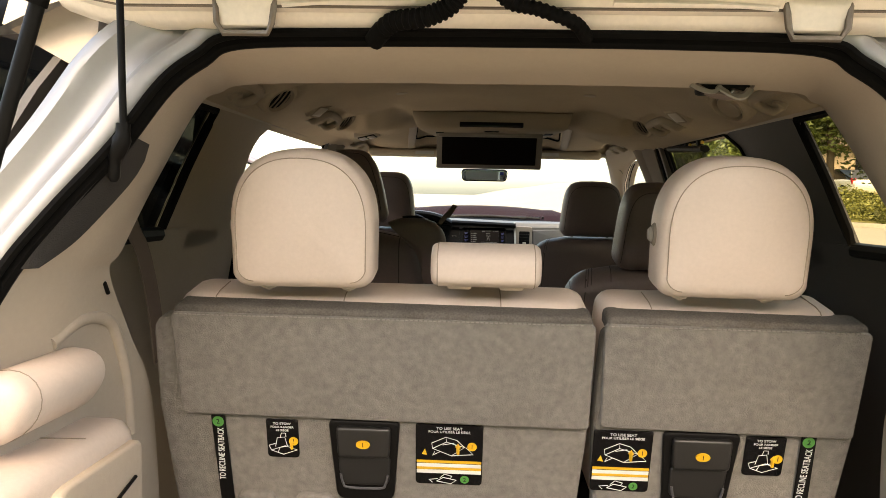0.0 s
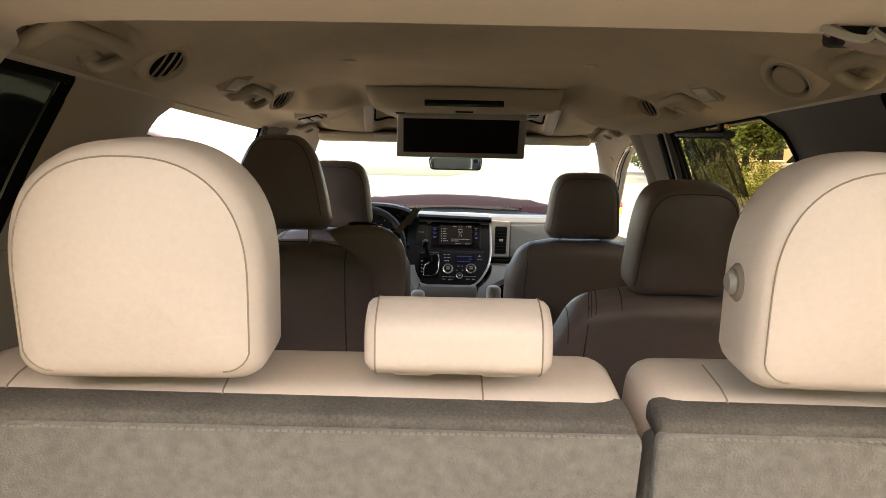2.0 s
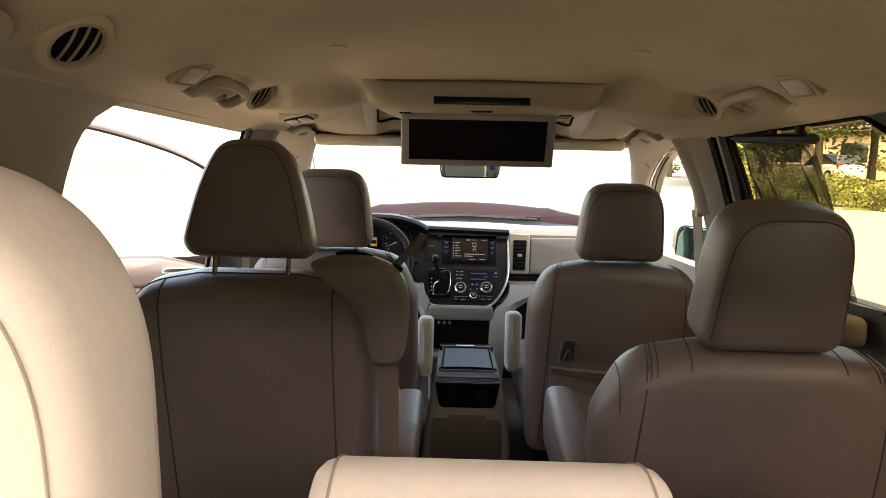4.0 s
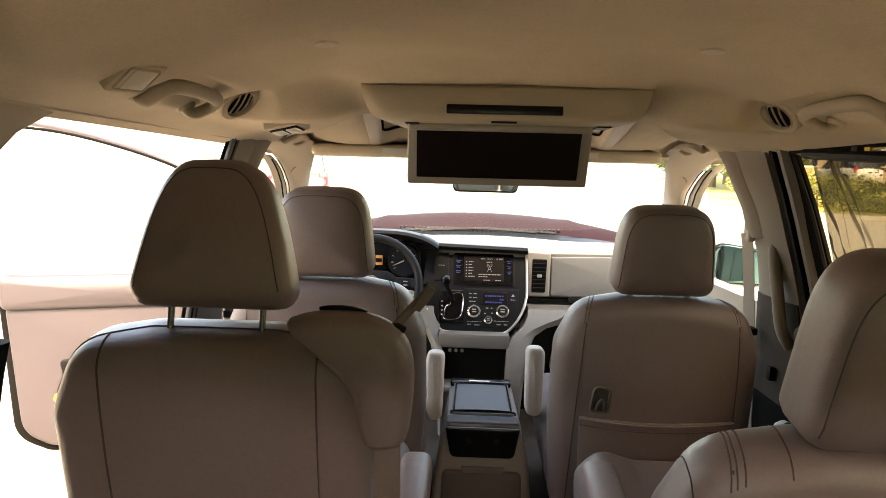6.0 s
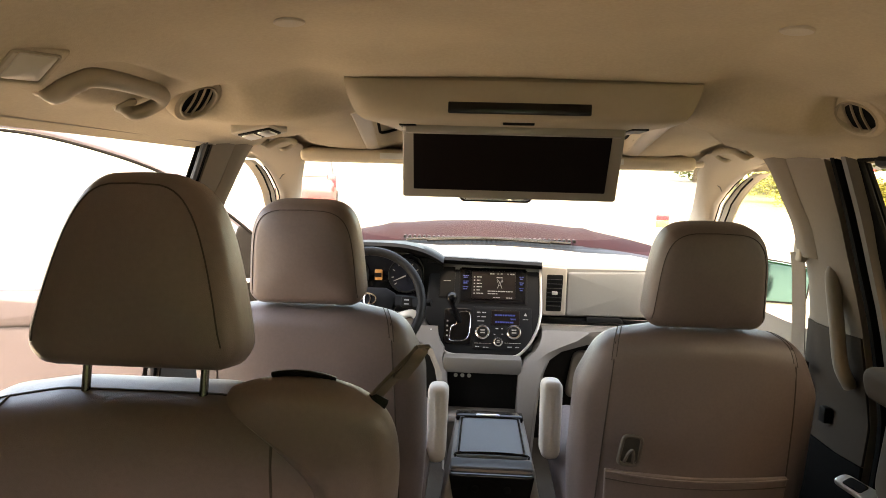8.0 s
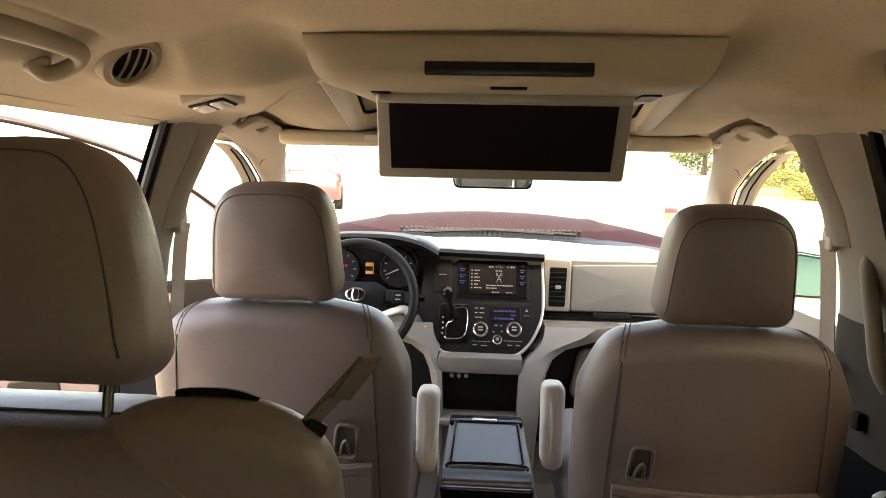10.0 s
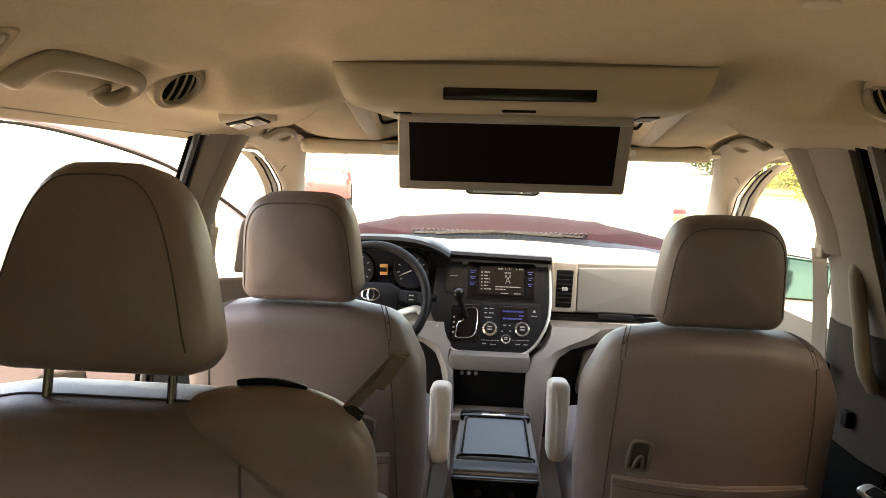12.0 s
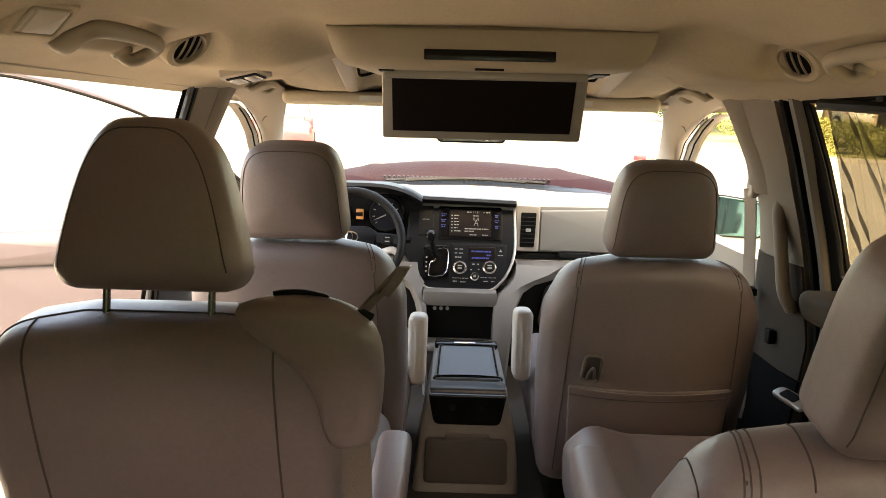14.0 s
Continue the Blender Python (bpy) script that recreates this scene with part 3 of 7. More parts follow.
ws.visible_shadow = False
tagged(ws, "clear sloping windscreen of the van", "windscreen", kind="structure")

# header over the windscreen
bm = bmesh.new()
rings = []
for i in range(25):
    u = i / 12 - 1
    x = 0.66 * u
    rings.append([(x, 3.46, roof_height(x, 3.46) + 0.004), (x, 3.52, 1.530 - 0.02 * abs(u) ** 3), (x, 3.555, 1.506 - 0.02 * abs(u) ** 3), (x, 3.575, 1.506 - 0.02 * abs(u) ** 3), (x, 3.60, 1.57)])
loft(bm, rings, caps=False, closed=False)
tagged(part("windscreen_header", bm, HEADLINER), "beige headliner edge above the windscreen", "trim", kind="structure")

# outer roof and body skin
bm = bmesh.new()
rings = []
for j in range(13):
    y = 1.18 + (3.55 - 1.18) * j / 12
    rings.append([(0.80 * u, y, 1.70 - 0.11 * u ** 4 - 0.10 * smoothstep(3.0, 3.6, y) - 0.08 * (1 - smoothstep(1.15, 1.5, y))) for u in (i / 8 - 1 for i in range(17))])
loft(bm, rings, caps=False, closed=False)
tagged(part("roof_skin", bm, PAINT), "silver painted steel roof of the van", "roof", kind="structure")

# rear opening: rubber seal, beige trim, painted jamb
HALF = [((0, 1.15, 1.507), (0, 1.29, 1.470)), ((-0.22, 1.15, 1.506), (-0.24, 1.29, 1.469)), ((-0.40, 1.15, 1.500), (-0.44, 1.31, 1.467)), ((-0.445, 1.135, 1.472), (-0.54, 1.44, 1.472)),
        ((-0.485, 1.11, 1.430), (-0.605, 1.50, 1.455)), ((-0.535, 1.075, 1.343), (-0.63, 1.36, 1.295)), ((-0.60, 1.035, 1.25), (-0.635, 1.26, 1.19)),
        ((-0.645, 1.00, 1.17), (-0.645, 1.240, 1.155)), ((-0.675, 0.93, 1.04), (-0.656, 1.318, 1.04)), ((-0.685, 0.86, 0.90), (-0.657, 1.395, 0.90)), ((-0.69, 0.72, 0.62), (-0.67, 1.45, 0.60))]
mirror_x = lambda p: (-p[0] * (1 + 0.16 * max(0.0, 1.15 - p[2])), p[1], p[2])
LOOP = [HALF[i] for i in range(len(HALF) - 1, 0, -1)] + [HALF[0]] + [tuple(mirror_x(p) for p in HALF[i]) for i in range(1, len(HALF))]
seal_line = smooth_path([a for a, b in LOOP], 6)
lip_line = smooth_path([b for a, b in LOOP], 6)
rear_opening = thing("rear_opening", "rear opening with black rubber seal and beige trim", "door frame", kind="structure")
bm = bmesh.new()
tube(bm, seal_line, 0.0105, 8)
part("rubber_seal", bm, RUBBER, rear_opening)
bm = bmesh.new()
tube(bm, [p + Vector((0, -0.017, 0.006)) for p in seal_line], 0.0065, 6)
part("outer_seal_lip", bm, RUBBER, rear_opening)
bm = bmesh.new()
rings = []
for s, l in zip(seal_line, lip_line):
    mid = (s + l) / 2 + Vector((-0.012 * (1 if s.x > 0 else -1) * min(1, abs(s.x) * 3), -0.01, -0.006))
    rings.append([s, s.lerp(mid, 0.5), mid, mid.lerp(l, 0.55), l, l + Vector((0.03 * (1 if s.x > 0 else -1) * min(1, abs(s.x) * 4), 0.03, 0.05 if abs(s.x) < 0.5 else 0.01))])
loft(bm, rings, caps=False, closed=False)
part("opening_trim", bm, TRIM, rear_opening)
bm = bmesh.new()
rings = []
for s in seal_line:
    n = Vector((s.x * 1.0, 0, max(0.0, s.z - 1.2) * 1.2 + 0.001))
    n.normalize()
    flat = 1 - min(1, abs(s.x) / 0.5)
    side_w = 1 - 0.55 * flat
    rings.append([s + n * a * side_w + Vector((0, b, 0)) for a, b in ((0.006, 0.010), (0.016, -0.004), (0.028, -0.010), (0.040, -0.010), (0.048, -0.002), (0.054, 0.008), (0.066, 0.012), (0.082, 0.010), (0.094, 0.000), (0.104, -0.008), (0.114, -0.008), (0.126, 0.000), (0.138, 0.020), (0.148, 0.060))])
loft(bm, rings, caps=False, closed=False)
part("painted_jamb", bm, PAINT, rear_opening)

# ---------------------------------------------------------------- ground and distance
bm = bmesh.new()
bmesh.ops.create_grid(bm, x_segments=60, y_segments=60, size=1)
for v in bm.verts:
    r = max(abs(v.co.x), abs(v.co.y))
    s = 6 + 1500 * r ** 4
    x, y = v.co.x * s, v.co.y * s
    v.co = Vector((x, y, 0.045 * max(0, min(y - 4, 60)) * (0.45 + 0.55 * smoothstep(0, 8, x)) - 0.02))
ground = tagged(part("ground", bm, CONCRETE), "pale sunlit concrete driveway and street", "ground", kind="structure")


# ---------------------------------------------------------------- seats
HEAD_SHAPES = {"dome": (0.42, 0.0, 2.5, 2.45), "taper": (0.08, 0.40, 6.0, 4.0), "plain": (0.10, 0.12, 6.0, 4.0)}


def head_outline(w, h, kind="dome"):
    """Headrest seen from behind: straight flanks up to a shoulder, then a rounded top."""
    z0, taper, p, q = HEAD_SHAPES[kind]
    right = []
    rc = 0.030
    for k in range(6):
        a = math.pi / 2 * k / 6
        right.append(Vector((w / 2 - rc * (1 - math.sin(a)), rc * (1 - math.cos(a)))))
    n = 18
    base = max(rc, z0 * h)
    for k in range(n):
        t = 1 - (1 - k / n) ** 1.7 if kind != "dome" else math.sin(math.pi / 2 * k / n)
        s = (1 - taper * t ** (1.2 if kind == "taper" else 1.0)) * max(0.0, 1 - t ** p) ** (1 / q)
        right.append(Vector((w / 2 * s, base + (h - base) * t)))
    return right + [Vector((0, h))] + [Vector((-v.x, v.y)) for v in right[::-1]]


def headrest(seat, m, w, h, thick, leather, posts=0.05, r=0.03, kind="dome", knob=False, seam_in=0.018, low=True, thread=None):
    o = head_outline(w, h, kind)
    bm = bmesh.new()
    pillow(bm, o, thick, r, (0.012, 0.02), m)
    hr = part("headrest", bm, leather, seat)
    ring = [p for p in inset(o, seam_in) if p.y > (0.012 if kind == "dome" else 0.045)]
    if kind != "dome":
        # the flanks' seams run straight on to the lower edge
        ring = [ring[0] + (ring[0] - ring[1]).normalized() * d for d in (0.032, 0.016)] + ring + [ring[-1] + (ring[-1] - ring[-2]).normalized() * d for d in (0.016, 0.032)]
    Skin(hr, m).seam("seam", [(p.x, p.y) for p in ring], 0.0010 if thread is None else 0.0009, thread or SEAM, hr)
    for s in (-1, 1):
        bm = bmesh.new()
        px = s * w * 0.29
        tube(bm, [m @ Vector((px, thick * 0.55, 0.02)), m @ Vector((px, thick * 0.55, -posts))], 0.0052, 10)
        part("post", bm, POST if not low else leather, hr, "chrome headrest post" if not low else "")
        bm = bmesh.new()
        mm = m @ pose(px, thick * 0.55, -posts + (0.008 if not low else 0.004), 90, 0, 0)
        disc(bm, 0.015 if low else 0.0095, 0.007, mm, 20, 0.003)
        part("post_guide", bm, leather if low else BLACK, hr)
    if knob:
        bm = bmesh.new()
        disc(bm, 0.020, 0.014, m @ pose(-w / 2 - 0.004, thick * 0.5, h * 0.43, 0, 0, -90), 28, 0.004)
        part("knob_ring", bm, PILLAR_TOP, hr, "beige release button ring")
        bm = bmesh.new()
        disc(bm, 0.013, 0.014, m @ pose(-w / 2 - 0.010, thick * 0.5, h * 0.43, 0, 0, -90), 24, 0.004)
        part("knob", bm, SATIN_TRIM, hr)
    return hr


# third row: a wide and a narrow folding seat with carpeted backs
REC3 = 11.0


def label_plate(name, seat, m, x0, x1, z0, z1, lines, number, warn):
    """A black printed plate on the carpet: words, a line drawing, a yellow number."""
    w, h = x1 - x0, z1 - z0
    bm = bmesh.new()
    pillow(bm, rpoly([(x0, z0, 0.008), (x1, z0, 0.008), (x1, z1, 0.004), (x0, z1, 0.004)], 3), 0.003, 0.0006, m=m @ pose(0, -0.003, 0), steps=1)
    plate = part(name, bm, BLACK_GLOSS, seat, "black printed instruction label")
    face = m @ pose((x0 + x1) / 2, -0.0036, (z0 + z1) / 2, 90)
    for i, (text, dz, size) in enumerate(lines):
        lettering("lettering", text, size, face @ pose(0, h / 2 - dz, 0), WHITE_INK, plate, 1.12)
    bm = bmesh.new()
    if warn:
        cz = 0.013
        drawing = [[(-0.03, 0.0), (-0.005, 0.014), (0.028, 0.004), (0.004, -0.014), (-0.03, 0.0)], [(-0.03, 0.0), (-0.032, 0.011), (-0.006, 0.024), (-0.005, 0.014)], [(0.004, -0.014), (0.044, -0.010), (0.03, 0.004)], [(-0.026, -0.006), (-0.03, -0.014), (-0.016, -0.006)], [(-0.006, 0.024), (0.014, 0.018), (0.028, 0.004)], [(-0.012, 0.008), (0.008, 0.012), (0.014, 0.004)]]
    else:
        cz = -0.010
        drawing = [[(-0.022, -0.014), (0.0, -0.022), (0.026, -0.012), (0.004, -0.004), (-0.022, -0.014)], [(-0.014, -0.006), (-0.010, 0.012), (0.004, 0.014), (0.008, -0.004)], [(-0.022, -0.014), (-0.026, -0.004), (-0.014, 0.0)], [(-0.004, 0.014), (-0.002, 0.022), (0.006, 0.022), (0.006, 0.015)], [(-0.01, -0.018), (-0.006, -0.008), (0.012, -0.004)]]
    for ln in drawing:
        tube(bm, [face @ Vector((x, z + cz, 0.0002)) for x, z in ln], 0.0007, 4)
    part("line_drawing", bm, WHITE_INK, plate)
    bm = bmesh.new()
    disc(bm, 0.0085, 0.0006, face @ pose(w * 0.34, cz + 0.006, 0.0008, -90), 20)
    n1 = part("number_disc", bm, YELLOW_INK, plate, "yellow number disc")
    lettering("numeral", "1", 0.012, face @ pose(w * 0.34, cz + 0.006, 0.0012), BLACK, n1)
    bm = bmesh.new()
    ax, az = (0.016, cz + 0.002)
    tube(bm, [face @ Vector((ax, az - 0.012, 0.0006)), face @ Vector((ax, az + 0.004, 0.0006))], 0.003, 4)
    tube(bm, [face @ Vector((ax, az + 0.002, 0.0006)), face @ Vector((ax, az + 0.010, 0.0006))], [0.0055, 0.0003], 4)
    part("yellow_arrow", bm, YELLOW_INK, plate)
    if warn:
        for z, mt in ((-0.014, YELLOW_INK), (-0.0215, WHITE_INK), (-0.0275, YELLOW_INK), (-0.0345, WHITE_INK)):
            bm = bmesh.new()
            hh = 0.0026 if mt is YELLOW_INK else 0.0036
            box(bm, (-w / 2 + 0.002, z - hh, 0), (w / 2 - 0.002, z + hh, 0.0006), 0, face)
            part("warning_band", bm, mt, plate)
        bm = bmesh.new()
        tube(bm, [face @ Vector((-w * 0.36, 0.002, 0.0006)), face @ Vector((-w * 0.36, 0.012, 0.0006))], [0.006, 0.0003], 3)
        part("warning_triangle", bm, YELLOW_INK, plate)
        bm = bmesh.new()
        for ln in ([(-0.022, -0.055), (0.004, -0.060), (0.014, -0.052), (-0.01, -0.047), (-0.022, -0.055)], [(-0.016, -0.048), (-0.008, -0.040), (0.006, -0.044), (0.002, -0.05)], [(-0.03, -0.058), (-0.036, -0.052), (-0.02, -0.05)]):
            tube(bm, [face @ Vector((x, z, 0.0002)) for x, z in ln], 0.0007, 4)
        part("line_drawing", bm, WHITE_INK, plate)
        bm = bmesh.new()
        disc(bm, 0.008, 0.0006, face @ pose(w * 0.24, -0.050, 0.0008, -90), 20)
        n2 = part("number_disc", bm, GREEN_INK, plate, "green number disc")
        lettering("numeral", "2", 0.011, face @ pose(w * 0.24, -0.050, 0.0012), BLACK, n2)
    return plate


def third_row_seat(x0, x1, round_left, name_label, heads, plates, handle_x, strap_x):
    seat = thing("third_row_seat", name_label, "seat", "third row seats")
    m = pose(0, 1.365, 0.88, REC3)          # local z up the back, y towards the front of the van
    il = 0.0 if round_left else 0.004
    # leather cushion in front of the carpet
    bm = bmesh.new()
    pillow(bm, rpoly([(x0 + 0.05, -0.42, 0.05), (x1 - 0.03, -0.42, 0.05), (x1 - (0.004 if round_left else 0.012), 0.13, 0.03), (x1 - (0.008 if round_left else 0.045), 0.222, 0.035), (x0 + (0.045 if round_left else 0.008), 0.222, 0.035), (x0 + (0.012 if round_left else 0.004), 0.13, 0.03)], 5), 0.15, 0.045, (0.0, 0.02), m @ pose(0, 0.012, 0))
    back = part("backrest", bm, LEATHER, seat)
    for f in ((0.14, 0.435, 0.79) if round_left else (0.20, 0.83)):
        xs = x0 + (x1 - x0) * f
        bm = bmesh.new()
        tube(bm, [m @ Vector((xs, 0.0245, 0.2085)), m @ Vector((xs, 0.038, 0.2190)), m @ Vector((xs, 0.057, 0.2227)), m @ Vector((xs, 0.11, 0.2227))], 0.0010, 5)
        part("seam", bm, SEAM_PALE, back)
    # carpeted shell
    bm = bmesh.new()
    pillow(bm, rpoly([(x0 + 0.03, -0.45, 0.03), (x1 - 0.03, -0.45, 0.03), (x1, 0.02, 0.06), (x1 - 0.006, 0.19, 0.03), (x0 + 0.006, 0.19, 0.03), (x0, 0.02, 0.06)], 4), 0.05, 0.012, m=m)
    part("carpet_back", bm, CARPET, seat, "grey carpeted seat back")
    # the carpet flap over the upper half
    fx0 = x0 + (0.045 if round_left else 0.004)
    fx1 = x1 - (0.004 if round_left else 0.012)
    bm = bmesh.new()
    pillow(bm, rpoly([(fx0 + 0.006, 0.010, 0.008), (fx1, 0.004, 0.008), (fx1, 0.203, 0.012), (fx0, 0.206, 0.012)], 3), 0.016, 0.005, (0.006, 0), m @ pose(0, -0.014, 0))
    flap = part("carpet_flap", bm, CARPET, seat, "grey carpet flap with stitched edge")
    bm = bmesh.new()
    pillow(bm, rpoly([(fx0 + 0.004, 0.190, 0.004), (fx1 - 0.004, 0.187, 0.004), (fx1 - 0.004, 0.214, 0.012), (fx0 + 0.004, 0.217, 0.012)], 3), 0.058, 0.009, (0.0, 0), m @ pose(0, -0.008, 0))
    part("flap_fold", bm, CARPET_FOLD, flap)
    bm = bmesh.new()
    k = int((fx1 - fx0) / 0.008) - 3
    for i in range(k):
        xx = fx0 + 0.01 + i * 0.008
        box(bm, (xx, -0.0158, 0.2025), (xx + 0.0052, -0.0130, 0.2040), 0, m)
    part("stitching", bm, STITCH, flap)
    # headrests
    for kind, hx in heads:
        if kind == "low":
            mm = pose(hx, 1.300, 1.134, 4) @ Matrix.Diagonal((1, 1, 0.93, 1))
            bm = bmesh.new()
            rings = []
            prof = rpoly([(0, 0.012, 0.02), (0.02, 0, 0.02), (0.09, 0.004, 0.03), (0.105, 0.05, 0.03), (0.05, 0.082, 0.04), (0.004, 0.062, 0.035)], 5)
            for xx, s in ((-0.094, 0.55), (-0.0925, 0.80), (-0.088, 0.93), (-0.08, 1), (0.08, 1), (0.088, 0.93), (0.0925, 0.80), (0.094, 0.55)):
                rings.append([mm @ Vector((xx, 0.05 + (p.x - 0.05) * s, 0.04 + (p.y - 0.04) * s)) for p in prof])
            loft(bm, rings)
            hr = part("headrest", bm, LEATHER, seat, "low beige leather roll headrest")
            for s in (-1, 1):
                bm = bmesh.new()
                tube(bm, [mm @ Vector((s * 0.0815, 0.05 + (p.x - 0.05) * 1.0, 0.04 + (p.y - 0.04) * 1.0)) for p in prof], 0.0009, 5, closed=True)
                part("seam", bm, SEAM_PALE, hr)
                bm = bmesh.new()
                box(bm, (s * 0.045 - 0.022, 0.03, -0.008), (s * 0.045 + 0.022, 0.075, 0.01), 0.006, mm)
                part("post_guide", bm, LEATHER, hr)
        else:
            headrest(seat, pose(hx + (0.008 if hx > 0 else 0), 1.293, 1.126, 6, 0, -3 if hx > 0 else 2), 0.243, 0.234, 0.11, LEATHER, 0.014, 0.028, "dome", knob=True, seam_in=0.014, thread=SEAM_PALE)
    # printed plates
    for p in plates:
        label_plate("label_plate", seat, m, *p)
    # release handle in a black bezel
    hx0, hx1 = handle_x
    bm = bmesh.new()
    pillow(bm, rpoly([(hx0 + 0.012, -0.16, 0.02), (hx1 - 0.012, -0.16, 0.02), (hx1, 0.004, 0.012), (hx0, 0.004, 0.012)], 4), 0.012, 0.004, m=m @ pose(0, -0.010, 0))
    bez = part("release_bezel", bm, BLACK, seat, "black plastic release bezel")
    bm = bmesh.new()
    pillow(bm, rpoly([(hx0 + 0.018, -0.062, 0.008), (hx1 - 0.018, -0.062, 0.008), (hx1 - 0.016, -0.004, 0.006), (hx0 + 0.016, -0.004, 0.006)], 4), 0.014, 0.005, m=m @ pose(0, -0.020, 0) @ pose(0, 0, 0, -4))
    hd = part("release_handle", bm, HANDLE_GREY, bez)
    bm = bmesh.new()
    pillow(bm, rpoly([(hx0 + 0.020, -0.126, 0.016), (hx1 - 0.020, -0.126, 0.016), (hx1 - 0.017, -0.064, 0.008), (hx0 + 0.017, -0.064, 0.008)], 4), 0.006, 0.003, m=m @ pose(0, -0.013, 0))
    part("finger_recess", bm, HANDLE_GREY, bez)
    bm = bmesh.new()
    tube(bm, [m @ Vector(p) for p in smooth_path([(hx0 + 0.022, -0.017, -0.100), (hx0 + 0.026, -0.019, -0.118), (hx0 + 0.036, -0.020, -0.126), (hx1 - 0.036, -0.020, -0.126), (hx1 - 0.026, -0.019, -0.118), (hx1 - 0.022, -0.017, -0.100)], 4)], 0.0024, 6)
    part("lower_edge", bm, SATIN_DARK, bez)
    bm = bmesh.new()
    cx = (hx0 + hx1) / 2
    mm = m @ pose(cx, -0.0255, -0.034)
    loft(bm, [[mm @ Vector((0.0125 * math.cos(a), yy, 0.0078 * math.sin(a))) for a in (2 * math.pi * k / 24 for k in range(24))] for yy in (0, 0.003)])
    num = part("number_disc", bm, YELLOW_INK, bez, "yellow oval number disc")
    lettering("numeral", "1", 0.012, m @ pose(cx, -0.0262, -0.034, 90), BLACK, num)
    # recline strap with printed words
    sx0, sx1 = strap_x
    bm = bmesh.new()
    pillow(bm, rpoly([(sx0 + 0.006, -0.19, 0.002), (sx1 + 0.006, -0.19, 0.002), (sx1, 0.004, 0.002), (sx0, 0.004, 0.002)], 2), 0.003, 0.001, m=m @ pose(0, -0.006, 0), steps=1)
    st = part("recline_strap", bm, BLACK, seat, "black webbing recline strap")
    sc = (sx0 + sx1) / 2
    bm = bmesh.new()
    disc(bm, 0.0105, 0.0008, m @ pose(sc, -0.0066, -0.008), 20)
    g = part("number_disc", bm, GREEN_INK, st, "green number disc")
    lettering("numeral", "2", 0.013, m @ pose(sc, -0.0072, -0.008, 90), BLACK, g)
    lettering("lettering", "TO RECLINE SEATBACK", 0.0165, m @ pose(sc + 0.002, -0.0066, -0.075, 90) @ pose(0, 0, 0, 0, 0, 88), WHITE_INK, st, 0.62)
    # four bumps along the foot of the back
    for f in (0.22, 0.36):
        bm = bmesh.new()
        pillow(bm, rpoly([(-0.04, -0.05, 0.02), (0.04, -0.05, 0.02), (0.035, 0.012, 0.02), (-0.035, 0.012, 0.02)], 4), 0.02, 0.008, m=m @ pose(x0 + (x1 - x0) * f, -0.012, -0.165))
        part("hinge_cover", bm, CARPET, seat)
    # seat cushion ahead
    bm = bmesh.new()
    pillow(bm, rpoly([(x0 + 0.03, -0.08, 0.04), (x1 - 0.02, -0.08, 0.04), (x1 - 0.02, 0.08, 0.04), (x0 + 0.03, 0.08, 0.04)], 4), 0.46, 0.05, m=pose(0, 1.50, 0.74, 3))
    part("cushion", bm, LEATHER, seat)
    return seat


STOW = [("TO STOW", 0.008, 0.0064), ("POUR RANGER", 0.0150, 0.0056), ("LE SIÈGE", 0.0215, 0.0056)]
USE = [("TO USE SEAT", 0.008, 0.0072), ("POUR UTILISER LE SIÈGE", 0.0150, 0.0063)]
third_row_seat(-0.628, 0.155, True, "wide third row seat, beige leather with grey carpeted back", [("high", -0.347), ("low", -0.038)],
               [(-0.430, -0.371, -0.080, -0.002, STOW, 1, False), (-0.156, -0.034, -0.124, 0.000, USE, 1, True)], (-0.314, -0.184), (-0.530, -0.504))
third_row_seat(0.161, 0.618, False, "narrow third row seat, beige leather with grey carpeted back", [("high", 0.357)],
               [(0.163, 0.268, -0.124, 0.000, USE, 1, True), (0.430, 0.500, -0.080, -0.002, STOW, 1, False)], (0.283, 0.418), (0.523, 0.549))


